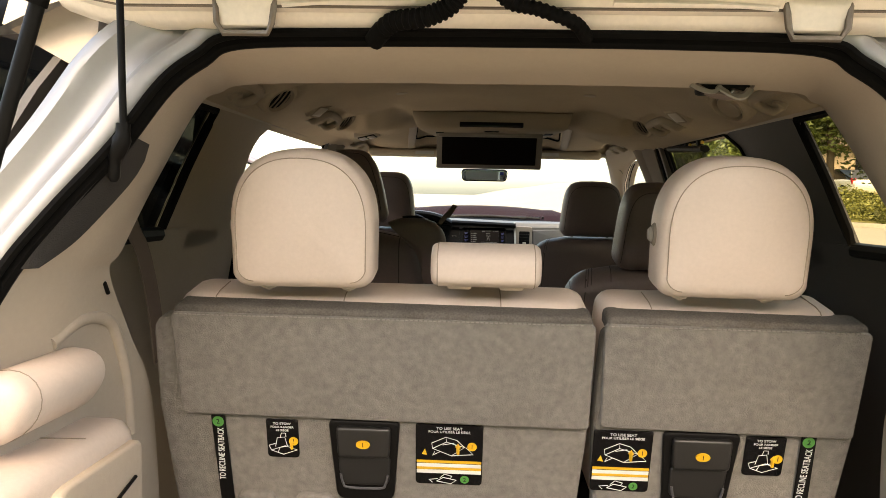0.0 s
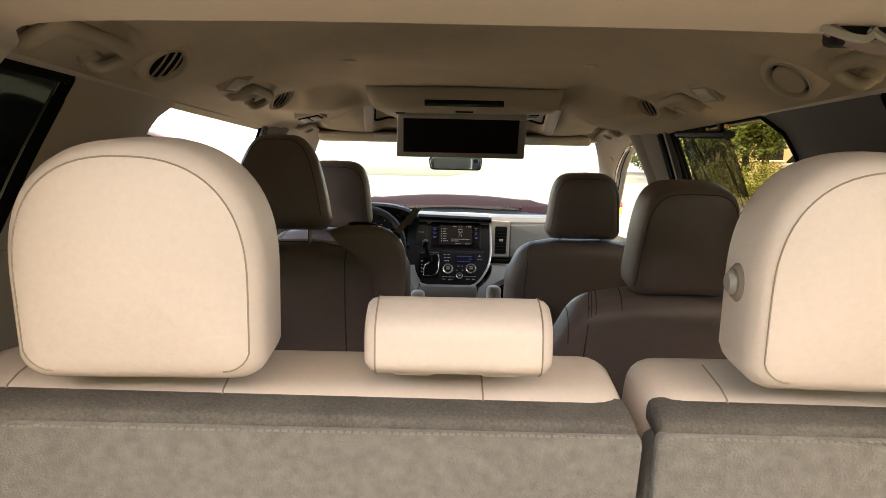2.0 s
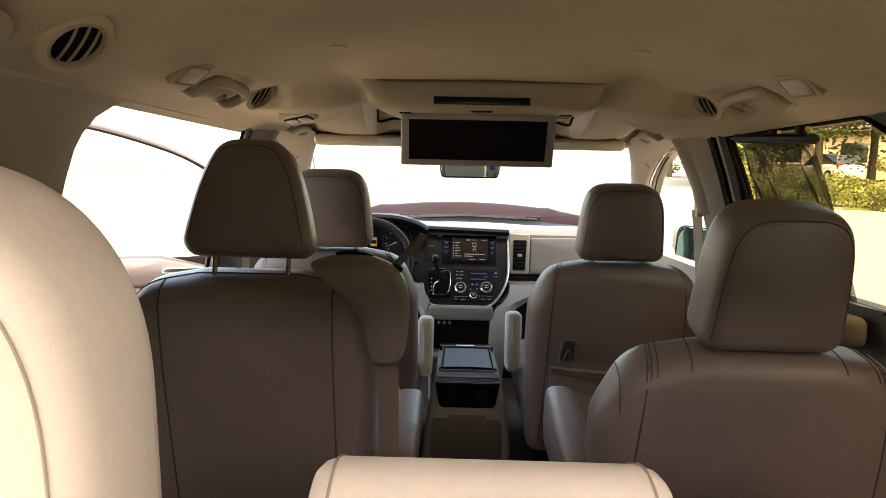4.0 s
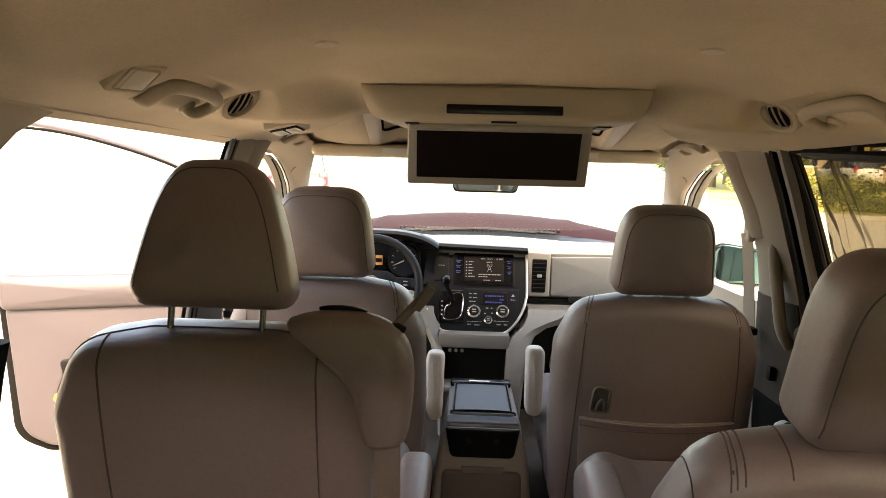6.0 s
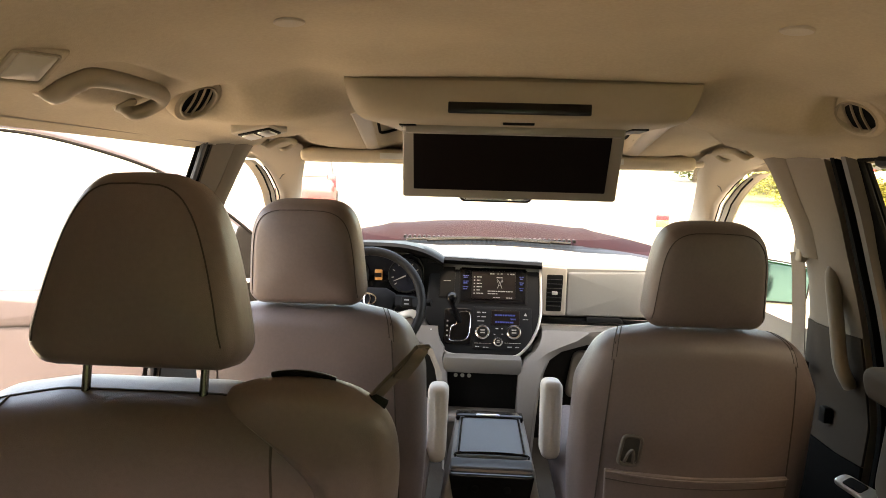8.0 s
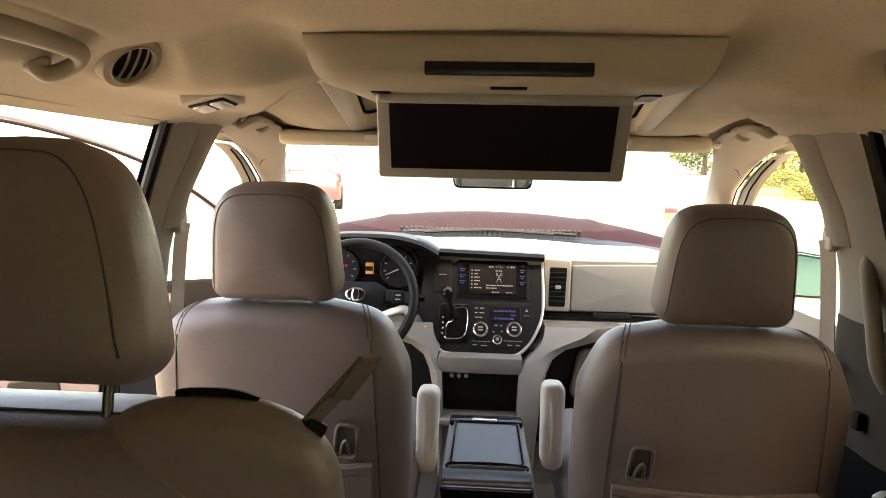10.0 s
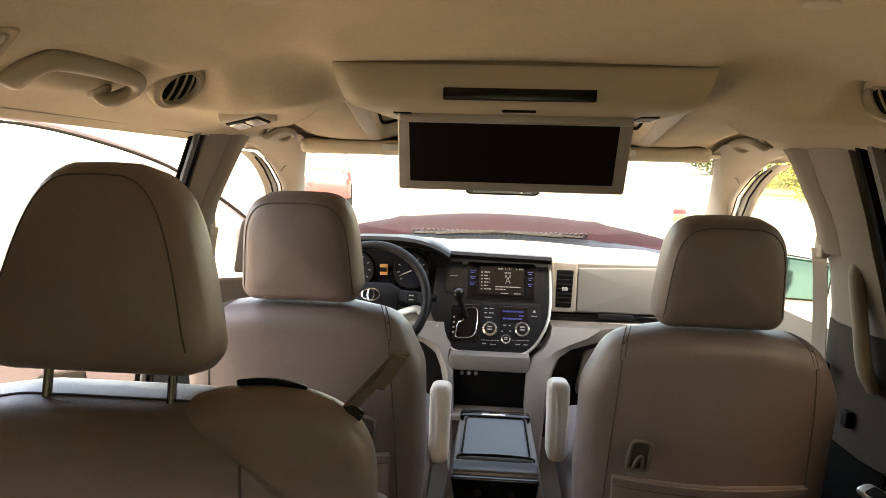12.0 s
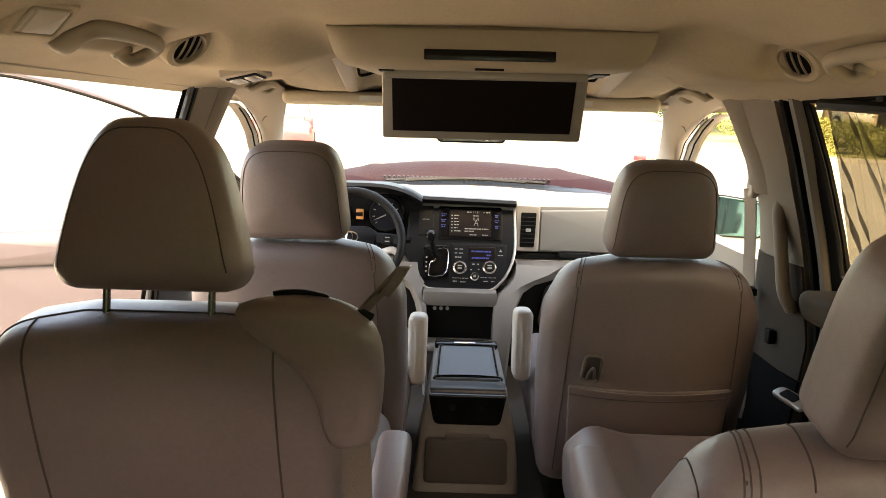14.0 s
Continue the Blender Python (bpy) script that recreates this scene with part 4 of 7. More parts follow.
# second row captain's chairs
def captain_chair(cx, m, label, group, leather, belt_side=0, armrest_side=0, hook=False, head=(0.24, 0.205, 0.105, 0.055), wide=0.265, arm_col=None, head_kind="taper", tall=0.0, head_dx=0.0, upright_arm=False, stitch_rows=2, arm_shift=(0.0, 0.0), head_lean=0.0):
    """m: pose of the top rear edge's middle of the backrest; local z runs up the back, y forward."""
    seat = thing("car_seat", label, "seat", group)
    w = wide
    cut = 0.035 if belt_side else 0.0      # the belt side is slimmer under its cover
    o = rpoly([(-w * 0.93, -0.62, 0.05), (w * 0.93 - cut, -0.62, 0.05), (w * 1.0 - cut, -0.34, 0.12), (w * 0.985 - cut * 0.5, -0.13, 0.10), (w * 0.80, -0.022, 0.09), (w * 0.36, 0.0, 0.12), (-w * 0.36, 0.0, 0.12), (-w * 0.80, -0.022, 0.09), (-w * 0.985, -0.13, 0.10), (-w * 1.0, -0.34, 0.12)], 6)
    bm = bmesh.new()
    pillow(bm, o, 0.13, 0.05, (0.022, 0.03), m, 5)
    back = part("backrest", bm, leather, seat)
    # seams: across the shoulders, down both sides, double stitches over the corners
    skin = Skin(back, m)
    if belt_side:
        skin.over("shoulder_seam", [(w * u, 0.058 - 0.030 * abs(u) ** 4) for u in (-0.97 + 1.57 * k / 40 for k in range(41))], 0.0016, SEAM, back)
    for s in (-1, 1):
        if belt_side:
            line = [(s * w * 0.61, -0.012 - 0.012 * k) for k in range(48)]
            skin.over("side_seam", [(s * w * 0.61, 0.056 - 0.005 * k) for k in range(11)], 0.0016, SEAM, back)
        else:
            line = [(s * w * (0.70 + 0.10 * (k / 15) ** 0.6), -0.026 - 0.036 * k) for k in range(16)]
        skin.seam("side_seam", line, 0.0016, SEAM, back)
        if stitch_rows == 2:
            for top, foot in ((0.60, 0.70), (0.635, 0.735)):
                skin.over("top_stitch", [(s * w * (top + (foot - top) * (1 - k / 11)), 0.008 + 0.008 * k) for k in range(12)], 0.0011, SEAM, back)
            continue
        if stitch_rows == 3:
            for top, foot in ((0.60, 0.66), (0.635, 0.695), (0.655, 0.72), (0.42, 0.46), (0.84, 0.86)):
                skin.over("top_stitch", [(s * w * (top + (foot - top) * (1 - k / 11)), 0.012 + 0.009 * k) for k in range(12)], 0.0012, SEAM, back)
            continue
    hw, hh, ht, gap = head
    headrest(seat, m @ pose(head_dx, 0.012, gap, head_lean), hw, hh, ht, leather, gap + 0.004, 0.036, head_kind, seam_in=0.019 if head_kind == "taper" else 0.013, low=False)
    # cushion and base
    bm = bmesh.new()
    pillow(bm, rpoly([(-w * 0.96, -0.10, 0.05), (w * 0.96, -0.10, 0.05), (w * 0.99, 0.03, 0.05), (w * 0.80, 0.085, 0.05), (w * 0.5, 0.06, 0.1), (-w * 0.5, 0.06, 0.1), (-w * 0.80, 0.085, 0.05), (-w * 0.99, 0.03, 0.05)], 4), 0.52, 0.045, m=Matrix.Translation(m.translation) @ pose(0, 0.12 + (0.07 if tall else 0.0), -0.47 - tall, 4))
    part("cushion", bm, leather, seat)
    bm = bmesh.new()
    t = m.translation
    box(bm, (t.x - w * 0.8, t.y + 0.15, 0.40), (t.x + w * 0.8, t.y + 0.58, t.z - 0.52 - tall), 0.02)
    part("seat_base", bm, BLACK, seat)
    if armrest_side:
        s = armrest_side
        bm = bmesh.new()
        if upright_arm:
            pillow(bm, rpoly([(-0.026, -0.205, 0.026), (0.024, -0.205, 0.026), (0.028, 0.0, 0.022), (-0.027, 0.0, 0.022)], 6), 0.085, 0.018, (0.006, 0), m=pose(-s * 0.150, 3.19, 0.890 if s > 0 else 0.914, -6))
        else:
            pillow(bm, rpoly([(-0.032, -0.045, 0.02), (0.032, -0.045, 0.02), (0.034, 0.03, 0.025), (-0.034, 0.03, 0.025)], 5), 0.33, 0.03, m=Matrix.Translation(t) @ pose(s * (w + 0.022) + arm_shift[0], 0.10, -0.27 + arm_shift[1], 7))
        part("armrest", bm, leather if arm_col is None else arm_col, seat)
    if hook:
        bm = bmesh.new()
        hook_side = -armrest_side
        mk = m @ pose(-hook_side * 0.145, -0.029, -0.250, 0, 6, 0)
        pillow(bm, rpoly([(-0.020, -0.030, 0.012), (0.020, -0.030, 0.012), (0.020, 0.034, 0.012), (-0.020, 0.034, 0.012)], 4), 0.006, 0.002, m=mk)
        hk = part("bag_hook", bm, TRIM_DARK, seat, "dark plastic bag hook")
        bm = bmesh.new()
        ring = rpoly([(-0.022, -0.033, 0.014), (0.022, -0.033, 0.014), (0.020, 0.036, 0.014), (-0.020, 0.036, 0.014)], 5)
        tube(bm, [mk @ Vector((p.x, -0.003, p.y)) for p in ring], 0.0042, 8, closed=True)
        part("hook_frame", bm, TAUPE_PLASTIC, hk)
        bm = bmesh.new()
        tube(bm, [mk @ Vector(p) for p in smooth_path([(-0.008, -0.004, -0.026), (-0.006, -0.010, -0.004), (0.0, -0.013, 0.008), (0.006, -0.010, -0.004), (0.009, -0.004, -0.026)], 4)], 0.0036, 8)
        part("hook_loop", bm, TAUPE_PLASTIC, hk)
        bm = bmesh.new()
        top = [(w * 0.74 * u, -0.300 - 0.013 * (1 - u * u), 0.004) for u in (1, 0.75, 0.5, 0.25, 0, -0.25, -0.5, -0.75, -1)]
        pillow(bm, rpoly([(-w * 0.70, -0.60, 0.03), (w * 0.70, -0.60, 0.03)] + top, 4), 0.010, 0.004, (0.003, 0), m=m @ pose(0, -0.027, 0))
        pk = part("seatback_pocket", bm, leather, seat)
        bm = bmesh.new()
        tube(bm, [m @ Vector((x, -0.030 - 0.006 * (1 - (x / w / 0.74) ** 2), z - 0.002)) for x, z, r in top], 0.0022, 8)
        part("pocket_hem", bm, leather, pk)
        bm = bmesh.new()
        tube(bm, [m @ Vector((x * 0.99, -0.029 - 0.006 * (1 - (x / w / 0.74) ** 2), z - 0.020)) for x, z, r in top], 0.0012, 6)
        part("hem_stitch", bm, SEAM, pk)
    if belt_side:
        s = belt_side
        # padded shoulder cover with the belt outlet
        bm = bmesh.new()
        oc = [Vector((s * x, z)) for x, z in smooth2d([(0.138, 0.044), (0.166, 0.018), (0.198, -0.012), (0.226, -0.050), (0.240, -0.100), (0.249, -0.146), (0.279, -0.150), (0.302, -0.134), (0.311, -0.080), (0.313, -0.025), (0.305, 0.014), (0.284, 0.040), (0.250, 0.055), (0.212, 0.058), (0.170, 0.055), (0.138, 0.044)])][:-1]
        pad(bm, oc, 0.056, 0.022, 0.012, m @ pose(0, -0.052, 0.011))
        cov = part("belt_cover", bm, leather, seat, "leather covered seat belt shoulder")
        edge = [p for p in oc if p.y < 0.046 and abs(p.x) < 0.255]
        skin.seam("edge_seam", [(p.x - s * 0.003, p.y + 0.009) for p in edge], 0.0030, SEAM, back)
        bm = bmesh.new()
        tube(bm, [m @ Vector((s * x, -0.010, z + 0.013)) for x, z in smooth2d([(0.180, 0.0545), (0.192, 0.0570), (0.212, 0.0580), (0.232, 0.0555), (0.246, 0.051)])], 0.0035, 8, flat=1.4)
        part("belt_outlet", bm, BLACK, cov, "black plastic belt outlet")
        bm = bmesh.new()
        a = m @ Vector((s * 0.286, -0.008, 0.045))
        b = a + Vector((s * 0.052, -0.020, 0.062))
        strap(bm, [a - (b - a) * 0.3, a, a.lerp(b, 0.5), b], Vector((0.42, 0.8, -0.2)), 0.022)
        web = part("belt_webbing", bm, BELT, seat, "taupe webbing seat belt")
        bm = bmesh.new()
        strap(bm, [a.lerp(b, 0.45) + Vector((0.004, -0.004, -0.002)), a.lerp(b, 0.75) + Vector((0.003, -0.006, 0.0)), b + Vector((-0.002, -0.003, -0.002))], Vector((0.62, 0.6, -0.45)), 0.016)
        part("folded_edge", bm, BELT, web)
        bm = bmesh.new()
        tube(bm, [a + Vector((-0.012, -0.006, -0.004)), a + Vector((0.0, -0.008, 0.002)), a + Vector((0.012, -0.004, -0.006))], 0.006, 8)
        part("belt_guide", bm, BLACK, seat)
        bm = bmesh.new()
        a = m @ Vector((s * 0.272, -0.012, -0.14))
        strap(bm, [a, a + Vector((0, 0.02, -0.10)), a + Vector((0.0, 0.05, -0.25))], Vector((1, 0, 0)), 0.04)
        part("lower_webbing", bm, BELT, seat, "taupe webbing seat belt")
    return seat


def strap(bm, pts, across, width, thick=0.0018):
    pts = smooth_path(pts, 5)
    rings = []
    for i, p in enumerate(pts):
        t = (pts[min(i + 1, len(pts) - 1)] - pts[max(i - 1, 0)]).normalized()
        u = (across - t * across.dot(t)).normalized() * width / 2
        n = t.cross(u).normalized() * thick
        rings.append([p - u - n, p + u - n, p + u + n, p - u + n])
    return loft(bm, rings)


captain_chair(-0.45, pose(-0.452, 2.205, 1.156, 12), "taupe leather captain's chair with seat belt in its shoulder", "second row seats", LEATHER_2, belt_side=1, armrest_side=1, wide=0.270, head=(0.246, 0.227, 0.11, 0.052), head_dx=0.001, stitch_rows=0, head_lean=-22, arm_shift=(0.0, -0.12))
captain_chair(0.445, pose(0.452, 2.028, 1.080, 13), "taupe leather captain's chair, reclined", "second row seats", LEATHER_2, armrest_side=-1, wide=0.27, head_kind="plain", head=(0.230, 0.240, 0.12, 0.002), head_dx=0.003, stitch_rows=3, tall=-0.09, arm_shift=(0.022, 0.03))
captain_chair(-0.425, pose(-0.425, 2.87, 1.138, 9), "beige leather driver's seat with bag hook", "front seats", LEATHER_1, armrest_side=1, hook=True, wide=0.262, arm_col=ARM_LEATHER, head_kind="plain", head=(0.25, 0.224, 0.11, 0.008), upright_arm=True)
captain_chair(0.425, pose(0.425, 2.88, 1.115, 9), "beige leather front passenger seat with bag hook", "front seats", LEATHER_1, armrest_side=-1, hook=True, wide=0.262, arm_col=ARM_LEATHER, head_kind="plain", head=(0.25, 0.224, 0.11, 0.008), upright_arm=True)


# ---------------------------------------------------------------- overhead fittings
def roof_frame(x, y, spin=0.0):
    """A pose on the headliner: local -y points down into the cabin, local x runs along the van."""
    e = 0.01
    nx = -(roof_height(x + e, y) - roof_height(x - e, y)) / (2 * e)
    ny = -(roof_height(x, y + e) - roof_height(x, y - e)) / (2 * e)
    up = Vector((nx, ny, 1)).normalized()
    ax = Vector((0, 1, 0))
    ax = (ax - up * ax.dot(up)).normalized()
    az = ax.cross(up)
    m = Matrix((ax, up, az)).transposed().to_4x4()
    m.translation = (x, y, roof_height(x, y))
    return m @ pose(0, 0, 0, 0, spin, 0)


def facing(n, at, spin=0.0):
    """A pose at a place whose local -y points along n."""
    up = -Vector(n).normalized()
    ax = Vector((0, 1, 0))
    ax = (ax - up * ax.dot(up)).normalized()
    m = Matrix((ax, up, ax.cross(up))).transposed().to_4x4()
    m.translation = at
    return m @ pose(0, 0, 0, 0, spin, 0)


def roof_vent(x, y, z, r, spin, shut=False):
    s = 1 if x > 0 else -1
    n = Vector((-0.65 * s, -0.21, -0.70) if y > 2.2 else (-0.61 * s, -0.19, -0.74)).normalized()
    m = facing(n, Vector((x, y, z)) + 0.004 * n, spin)
    vent = thing("roof_vent", "round beige roof air vent, shut" if shut else "round beige roof air vent with black slats", "air vent", "roof vents")

    def turned(profile, n=40):
        b = bmesh.new()
        loft(b, [[m @ Vector((rr * math.cos(2 * math.pi * k / n), yy, rr * math.sin(2 * math.pi * k / n))) for k in range(n)] for rr, yy in profile], caps=False)
        return b
    part("flange", turned(((r * 1.80, 0.060), (r * 1.68, 0.020), (r * 1.58, 0.004), (r * 1.48, 0.001), (r * 1.18, 0.0))), HEADLINER, vent)
    part("ring", turned(((r * 1.20, 0.004), (r * 1.19, -0.001), (r * 1.15, -0.003), (r * 1.09, -0.002), (r * 1.05, 0.001), (r * 1.04, 0.010), (r * 1.03, 0.020))), ROOF_PLASTIC, vent)
    bm = bmesh.new()
    if shut:
        disc(bm, r * 0.90, 0.010, m @ pose(0.002, 0.001, 0.003), 32, 0.003)
        part("shutter", bm, ROOF_PLASTIC, vent)
        bm = bmesh.new()
        disc(bm, r * 0.99, 0.004, m @ pose(0, 0.010, 0), 32)
        part("backing", bm, BLACK, vent)
        return vent
    disc(bm, r * 1.05, 0.004, m @ pose(0, 0.006, 0), 32)
    part("backing", bm, BLACK, vent)
    for k in (-0.45, 0.05, 0.55):
        bm = bmesh.new()
        l = r * math.sqrt(1 - k * k) * 1.04
        rings = []
        for i in range(9):
            u = i / 4 - 1
            cx = k * r + 0.0035 * (1 - u * u)
            rings.append([m @ Vector((cx + a, b, u * l)) for a, b in ((-0.0009, 0.001), (0.0009, 0.001), (0.0009, 0.0045), (-0.0009, 0.0045))])
        loft(bm, rings)
        part("slat", bm, ROOF_PLASTIC, vent)
    return vent


def grab_handle(side, x0, y0, z0, k=1.0, r=0.0098):
    """A flat bent grip: two feet at the roof edge, elbows, a straight bar further in and higher up."""
    h = thing("grab_handle", "beige plastic roof grab handle", "handle", "grab handles")
    pts = [Vector((side * (x0 + dx * k), y0 + dy * k, z0 + dz * k)) for dx, dy, dz in ((0.014, -0.088, 0.016), (0.000, -0.093, 0.0), (-0.022, -0.099, 0.009), (-0.042, -0.093, 0.020), (-0.051, -0.070, 0.024), (-0.052, 0.0, 0.026), (-0.051, 0.072, 0.024), (-0.042, 0.096, 0.018), (-0.022, 0.101, 0.007), (0.000, 0.092, -0.002), (0.014, 0.088, 0.014))]
    path = smooth_path(pts, 5)
    n = len(path) - 1
    bm = bmesh.new()
    tube(bm, path, [r * k * (1.0 + 0.22 * abs(2 * i / n - 1) ** 3) for i in range(n + 1)], 14, flat=1.25)
    part("grip", bm, ROOF_PLASTIC, h)
    for dy in (-0.089, 0.089):
        bm = bmesh.new()
        disc(bm, 0.017 * k, 0.020 * k, facing((-0.5 * side, 0, -0.8), (side * (x0 + 0.006 * k), y0 + dy * k, z0 + 0.003 * k)), 20, 0.005 * k)
        part("mount", bm, ROOF_PLASTIC, h)
    return h


def reading_lamp(x, y, z, side):
    m = facing((-0.5 * side, -0.1, -0.7), (x, y, z), 15 * side)
    lamp = thing("reading_lamp", "square beige roof lamp with frosted lens", "lamp", "roof lamps")
    bm = bmesh.new()
    pillow(bm, rpoly([(-0.036, -0.030, 0.006), (0.036, -0.030, 0.006), (0.036, 0.030, 0.006), (-0.036, 0.030, 0.006)], 4), 0.030, 0.003, m=m @ pose(0, -0.002, 0))
    part("bezel", bm, HEADLINER, lamp)
    bm = bmesh.new()
    tube(bm, [m @ Vector((p.x, -0.0025, p.y)) for p in rpoly([(-0.027, -0.022, 0.005), (0.027, -0.022, 0.005), (0.027, 0.022, 0.005), (-0.027, 0.022, 0.005)], 4)], 0.0018, 6, closed=True)
    part("bezel_edge", bm, ROOF_PLASTIC, lamp)
    bm = bmesh.new()
    pillow(bm, rpoly([(-0.018, -0.020, 0.004), (0.025, -0.020, 0.004), (0.025, 0.020, 0.004), (-0.018, 0.020, 0.004)], 4), 0.005, 0.002, (0.003, 0), m=m @ pose(0, -0.004, 0))
    part("lens", bm, LENS, lamp, "frosted plastic lens")
    bm = bmesh.new()
    pillow(bm, rpoly([(-0.0255, -0.019, 0.002), (-0.019, -0.019, 0.002), (-0.019, 0.019, 0.002), (-0.0255, 0.019, 0.002)], 3), 0.005, 0.001, m=m @ pose(0, -0.0035, 0))
    part("rocker", bm, TRIM, lamp)
    return lamp


roof_vent(-0.529, 2.598, 1.546, 0.029, -25)
roof_vent(0.534, 2.612, 1.546, 0.029, 25)
roof_vent(-0.557, 1.880, 1.523, 0.033, -20)
roof_vent(0.563, 1.887, 1.521, 0.036, 20, shut=True)
for s in (-1, 1):
    grab_handle(s, 0.577, 2.392 if s < 0 else 2.412, 1.515)
    grab_handle(s, 0.612, 1.660, 1.497)
    grab_handle(s, 0.617, 3.305, 1.505, 0.72)
    reading_lamp(s * 0.528, 2.183, 1.531, s)
    bm = bmesh.new()
    disc(bm, 0.019, 0.004, roof_frame(s * 0.297, 2.322) @ pose(0, -0.0035, 0), 28, 0.0015)
    tagged(part("headliner_clip", bm, TRIM), "small round beige headliner clip cover", "clip", "headliner clips")

# map lamp switch plate behind the driver
m = facing((0.1, -0.14, -0.7), (-0.473, 2.739, roof_height(-0.473, 2.739) - 0.006), 75)
sw = thing("switch_plate", "beige roof switch plate with chrome buttons", "switch")
bm = bmesh.new()
pillow(bm, rpoly([(-0.044, -0.031, 0.01), (0.044, -0.031, 0.01), (0.044, 0.031, 0.01), (-0.044, 0.031, 0.01)], 4), 0.024, 0.003, m=m @ pose(0, -0.006, 0))
part("plate", bm, TRIM, sw)
bm = bmesh.new()
box(bm, (-0.034, -0.009, -0.020), (0.034, -0.004, 0.020), 0.002, m)
part("recess", bm, BLACK, sw)
for k in (-0.017, 0.017):
    bm = bmesh.new()
    box(bm, (k - 0.013, -0.012, -0.015), (k + 0.013, -0.006, 0.015), 0.003, m)
    part("button", bm, SATIN, sw)

# ceiling pod with the drop-down screen
pod = thing("overhead_screen", "beige ceiling pod with dark drop-down screen open", "screen")
bm = bmesh.new()
rings = []
for y, z, w in ((2.640, 1.640, 0.286), (2.585, 1.590, 0.286), (2.578, 1.584, 0.2855), (2.577, 1.579, 0.285), (2.583, 1.560, 0.281), (2.592, 1.540, 0.274), (2.599, 1.531, 0.269), (2.612, 1.526, 0.264), (2.630, 1.5235, 0.260), (2.70, 1.524, 0.249), (2.90, 1.522, 0.222), (2.94, 1.540, 0.215), (2.95, 1.63, 0.215)):
    ring = []
    for k in range(49):
        u = k / 24 - 1
        ring.append((w * u, y + 0.014 * abs(u) ** 14 * (1 if y < 2.72 else -1), z + 0.003 * abs(u) ** 14))
    rings.append(ring)
loft(bm, rings, caps=False, closed=False)
body = part("pod", bm, ROOF_PLASTIC, pod)
bm = bmesh.new()
box(bm, (-0.116, 2.586, 1.5345), (0.112, 2.62, 1.5525), 0.002)
part("sensor_slot", bm, BLACK_GLOSS, body, "black infrared window strip")
bm = bmesh.new()
box(bm, (-0.026, 2.624, 1.5205), (0.026, 2.634, 1.526), 0.001)
part("latch", bm, BLACK, body)
bm = bmesh.new()
box(bm, (-0.198, 2.705, 1.510), (0.192, 2.735, 1.528), 0.004)
part("hinge_bar", bm, SATIN_TRIM, body)
for s in (-1, 1):
    bm = bmesh.new()
    loft(bm, [[(s * 0.203 - 0.003, y, 1.5255 + dz) for dz in (0, -0.004)] + [(s * 0.203 + 0.026, y, 1.5255 + dz) for dz in (-0.004, 0)] for y in (2.690, 2.76)])
    part("hinge_pocket", bm, BLACK, body)
mm = Matrix.Translation((-0.003, 2.716, 1.527)) @ pose(0, 0, 0, 30) @ Matrix.Diagonal((0.962, 1, 0.965, 1))
bm = bmesh.new()
pillow(bm, rpoly([(-0.214, -0.160, 0.006), (0.210, -0.160, 0.006), (0.207, 0.0, 0.004), (-0.208, 0.0, 0.004)], 3), 0.018, 0.003, m=mm)
lid = part("screen_frame", bm, SATIN_TRIM, pod, "silver-beige screen frame")
bm = bmesh.new()
pillow(bm, rpoly([(-0.191, -0.140, 0.002), (0.186, -0.140, 0.002), (0.184, -0.010, 0.002), (-0.188, -0.010, 0.002)], 2), 0.004, 0.001, m=mm @ pose(0, -0.0016, 0))
part("display", bm, SCREEN, lid, "dark switched-off display")

# sunroof surround, visors, mirror
sr = thing("sunroof", "closed sunroof with beige surround", "sunroof", kind="structure")
o = rpoly([(-0.285, 2.79, 0.03), (0.285, 2.79, 0.03), (0.355, 3.42, 0.05), (-0.355, 3.42, 0.05)], 6)
bm = bmesh.new()
loft(bm, [[(p.x, p.y, roof_height(p.x, p.y) + dz) for p in inset(o, d)] for d, dz in ((-0.034, 0.002), (-0.031, -0.002), (-0.026, -0.004), (-0.006, -0.005), (0.0, -0.003), (0.004, 0.0))], caps=False)
part("surround", bm, TRIM, sr)
bm = bmesh.new()
loft(bm, [[(p.x, p.y, roof_height(p.x, p.y) + dz) for p in inset(o, d)] for d, dz in ((0.003, -0.002), (0.006, 0.030), (0.006, 0.042))], caps=False)
part("recess_wall", bm, VISOR_CLOTH, sr)
bm = bmesh.new()
tube(bm, [(p.x, p.y, roof_height(p.x, p.y) + 0.034) for p in inset(o, 0.010)], 0.004, 6, closed=True)
part("rubber_edge", bm, RUBBER, sr)
bm = bmesh.new()
rings = []
for j in range(9):
    y = 2.78 + 0.66 * j / 8
    rings.append([(x, y, roof_height(x, y) + 0.038) for x in (-0.36 + 0.72 * i / 12 for i in range(13))])
loft(bm, rings, caps=False, closed=False)
part("shade", bm, HEADLINER, sr, "beige sunroof blind")


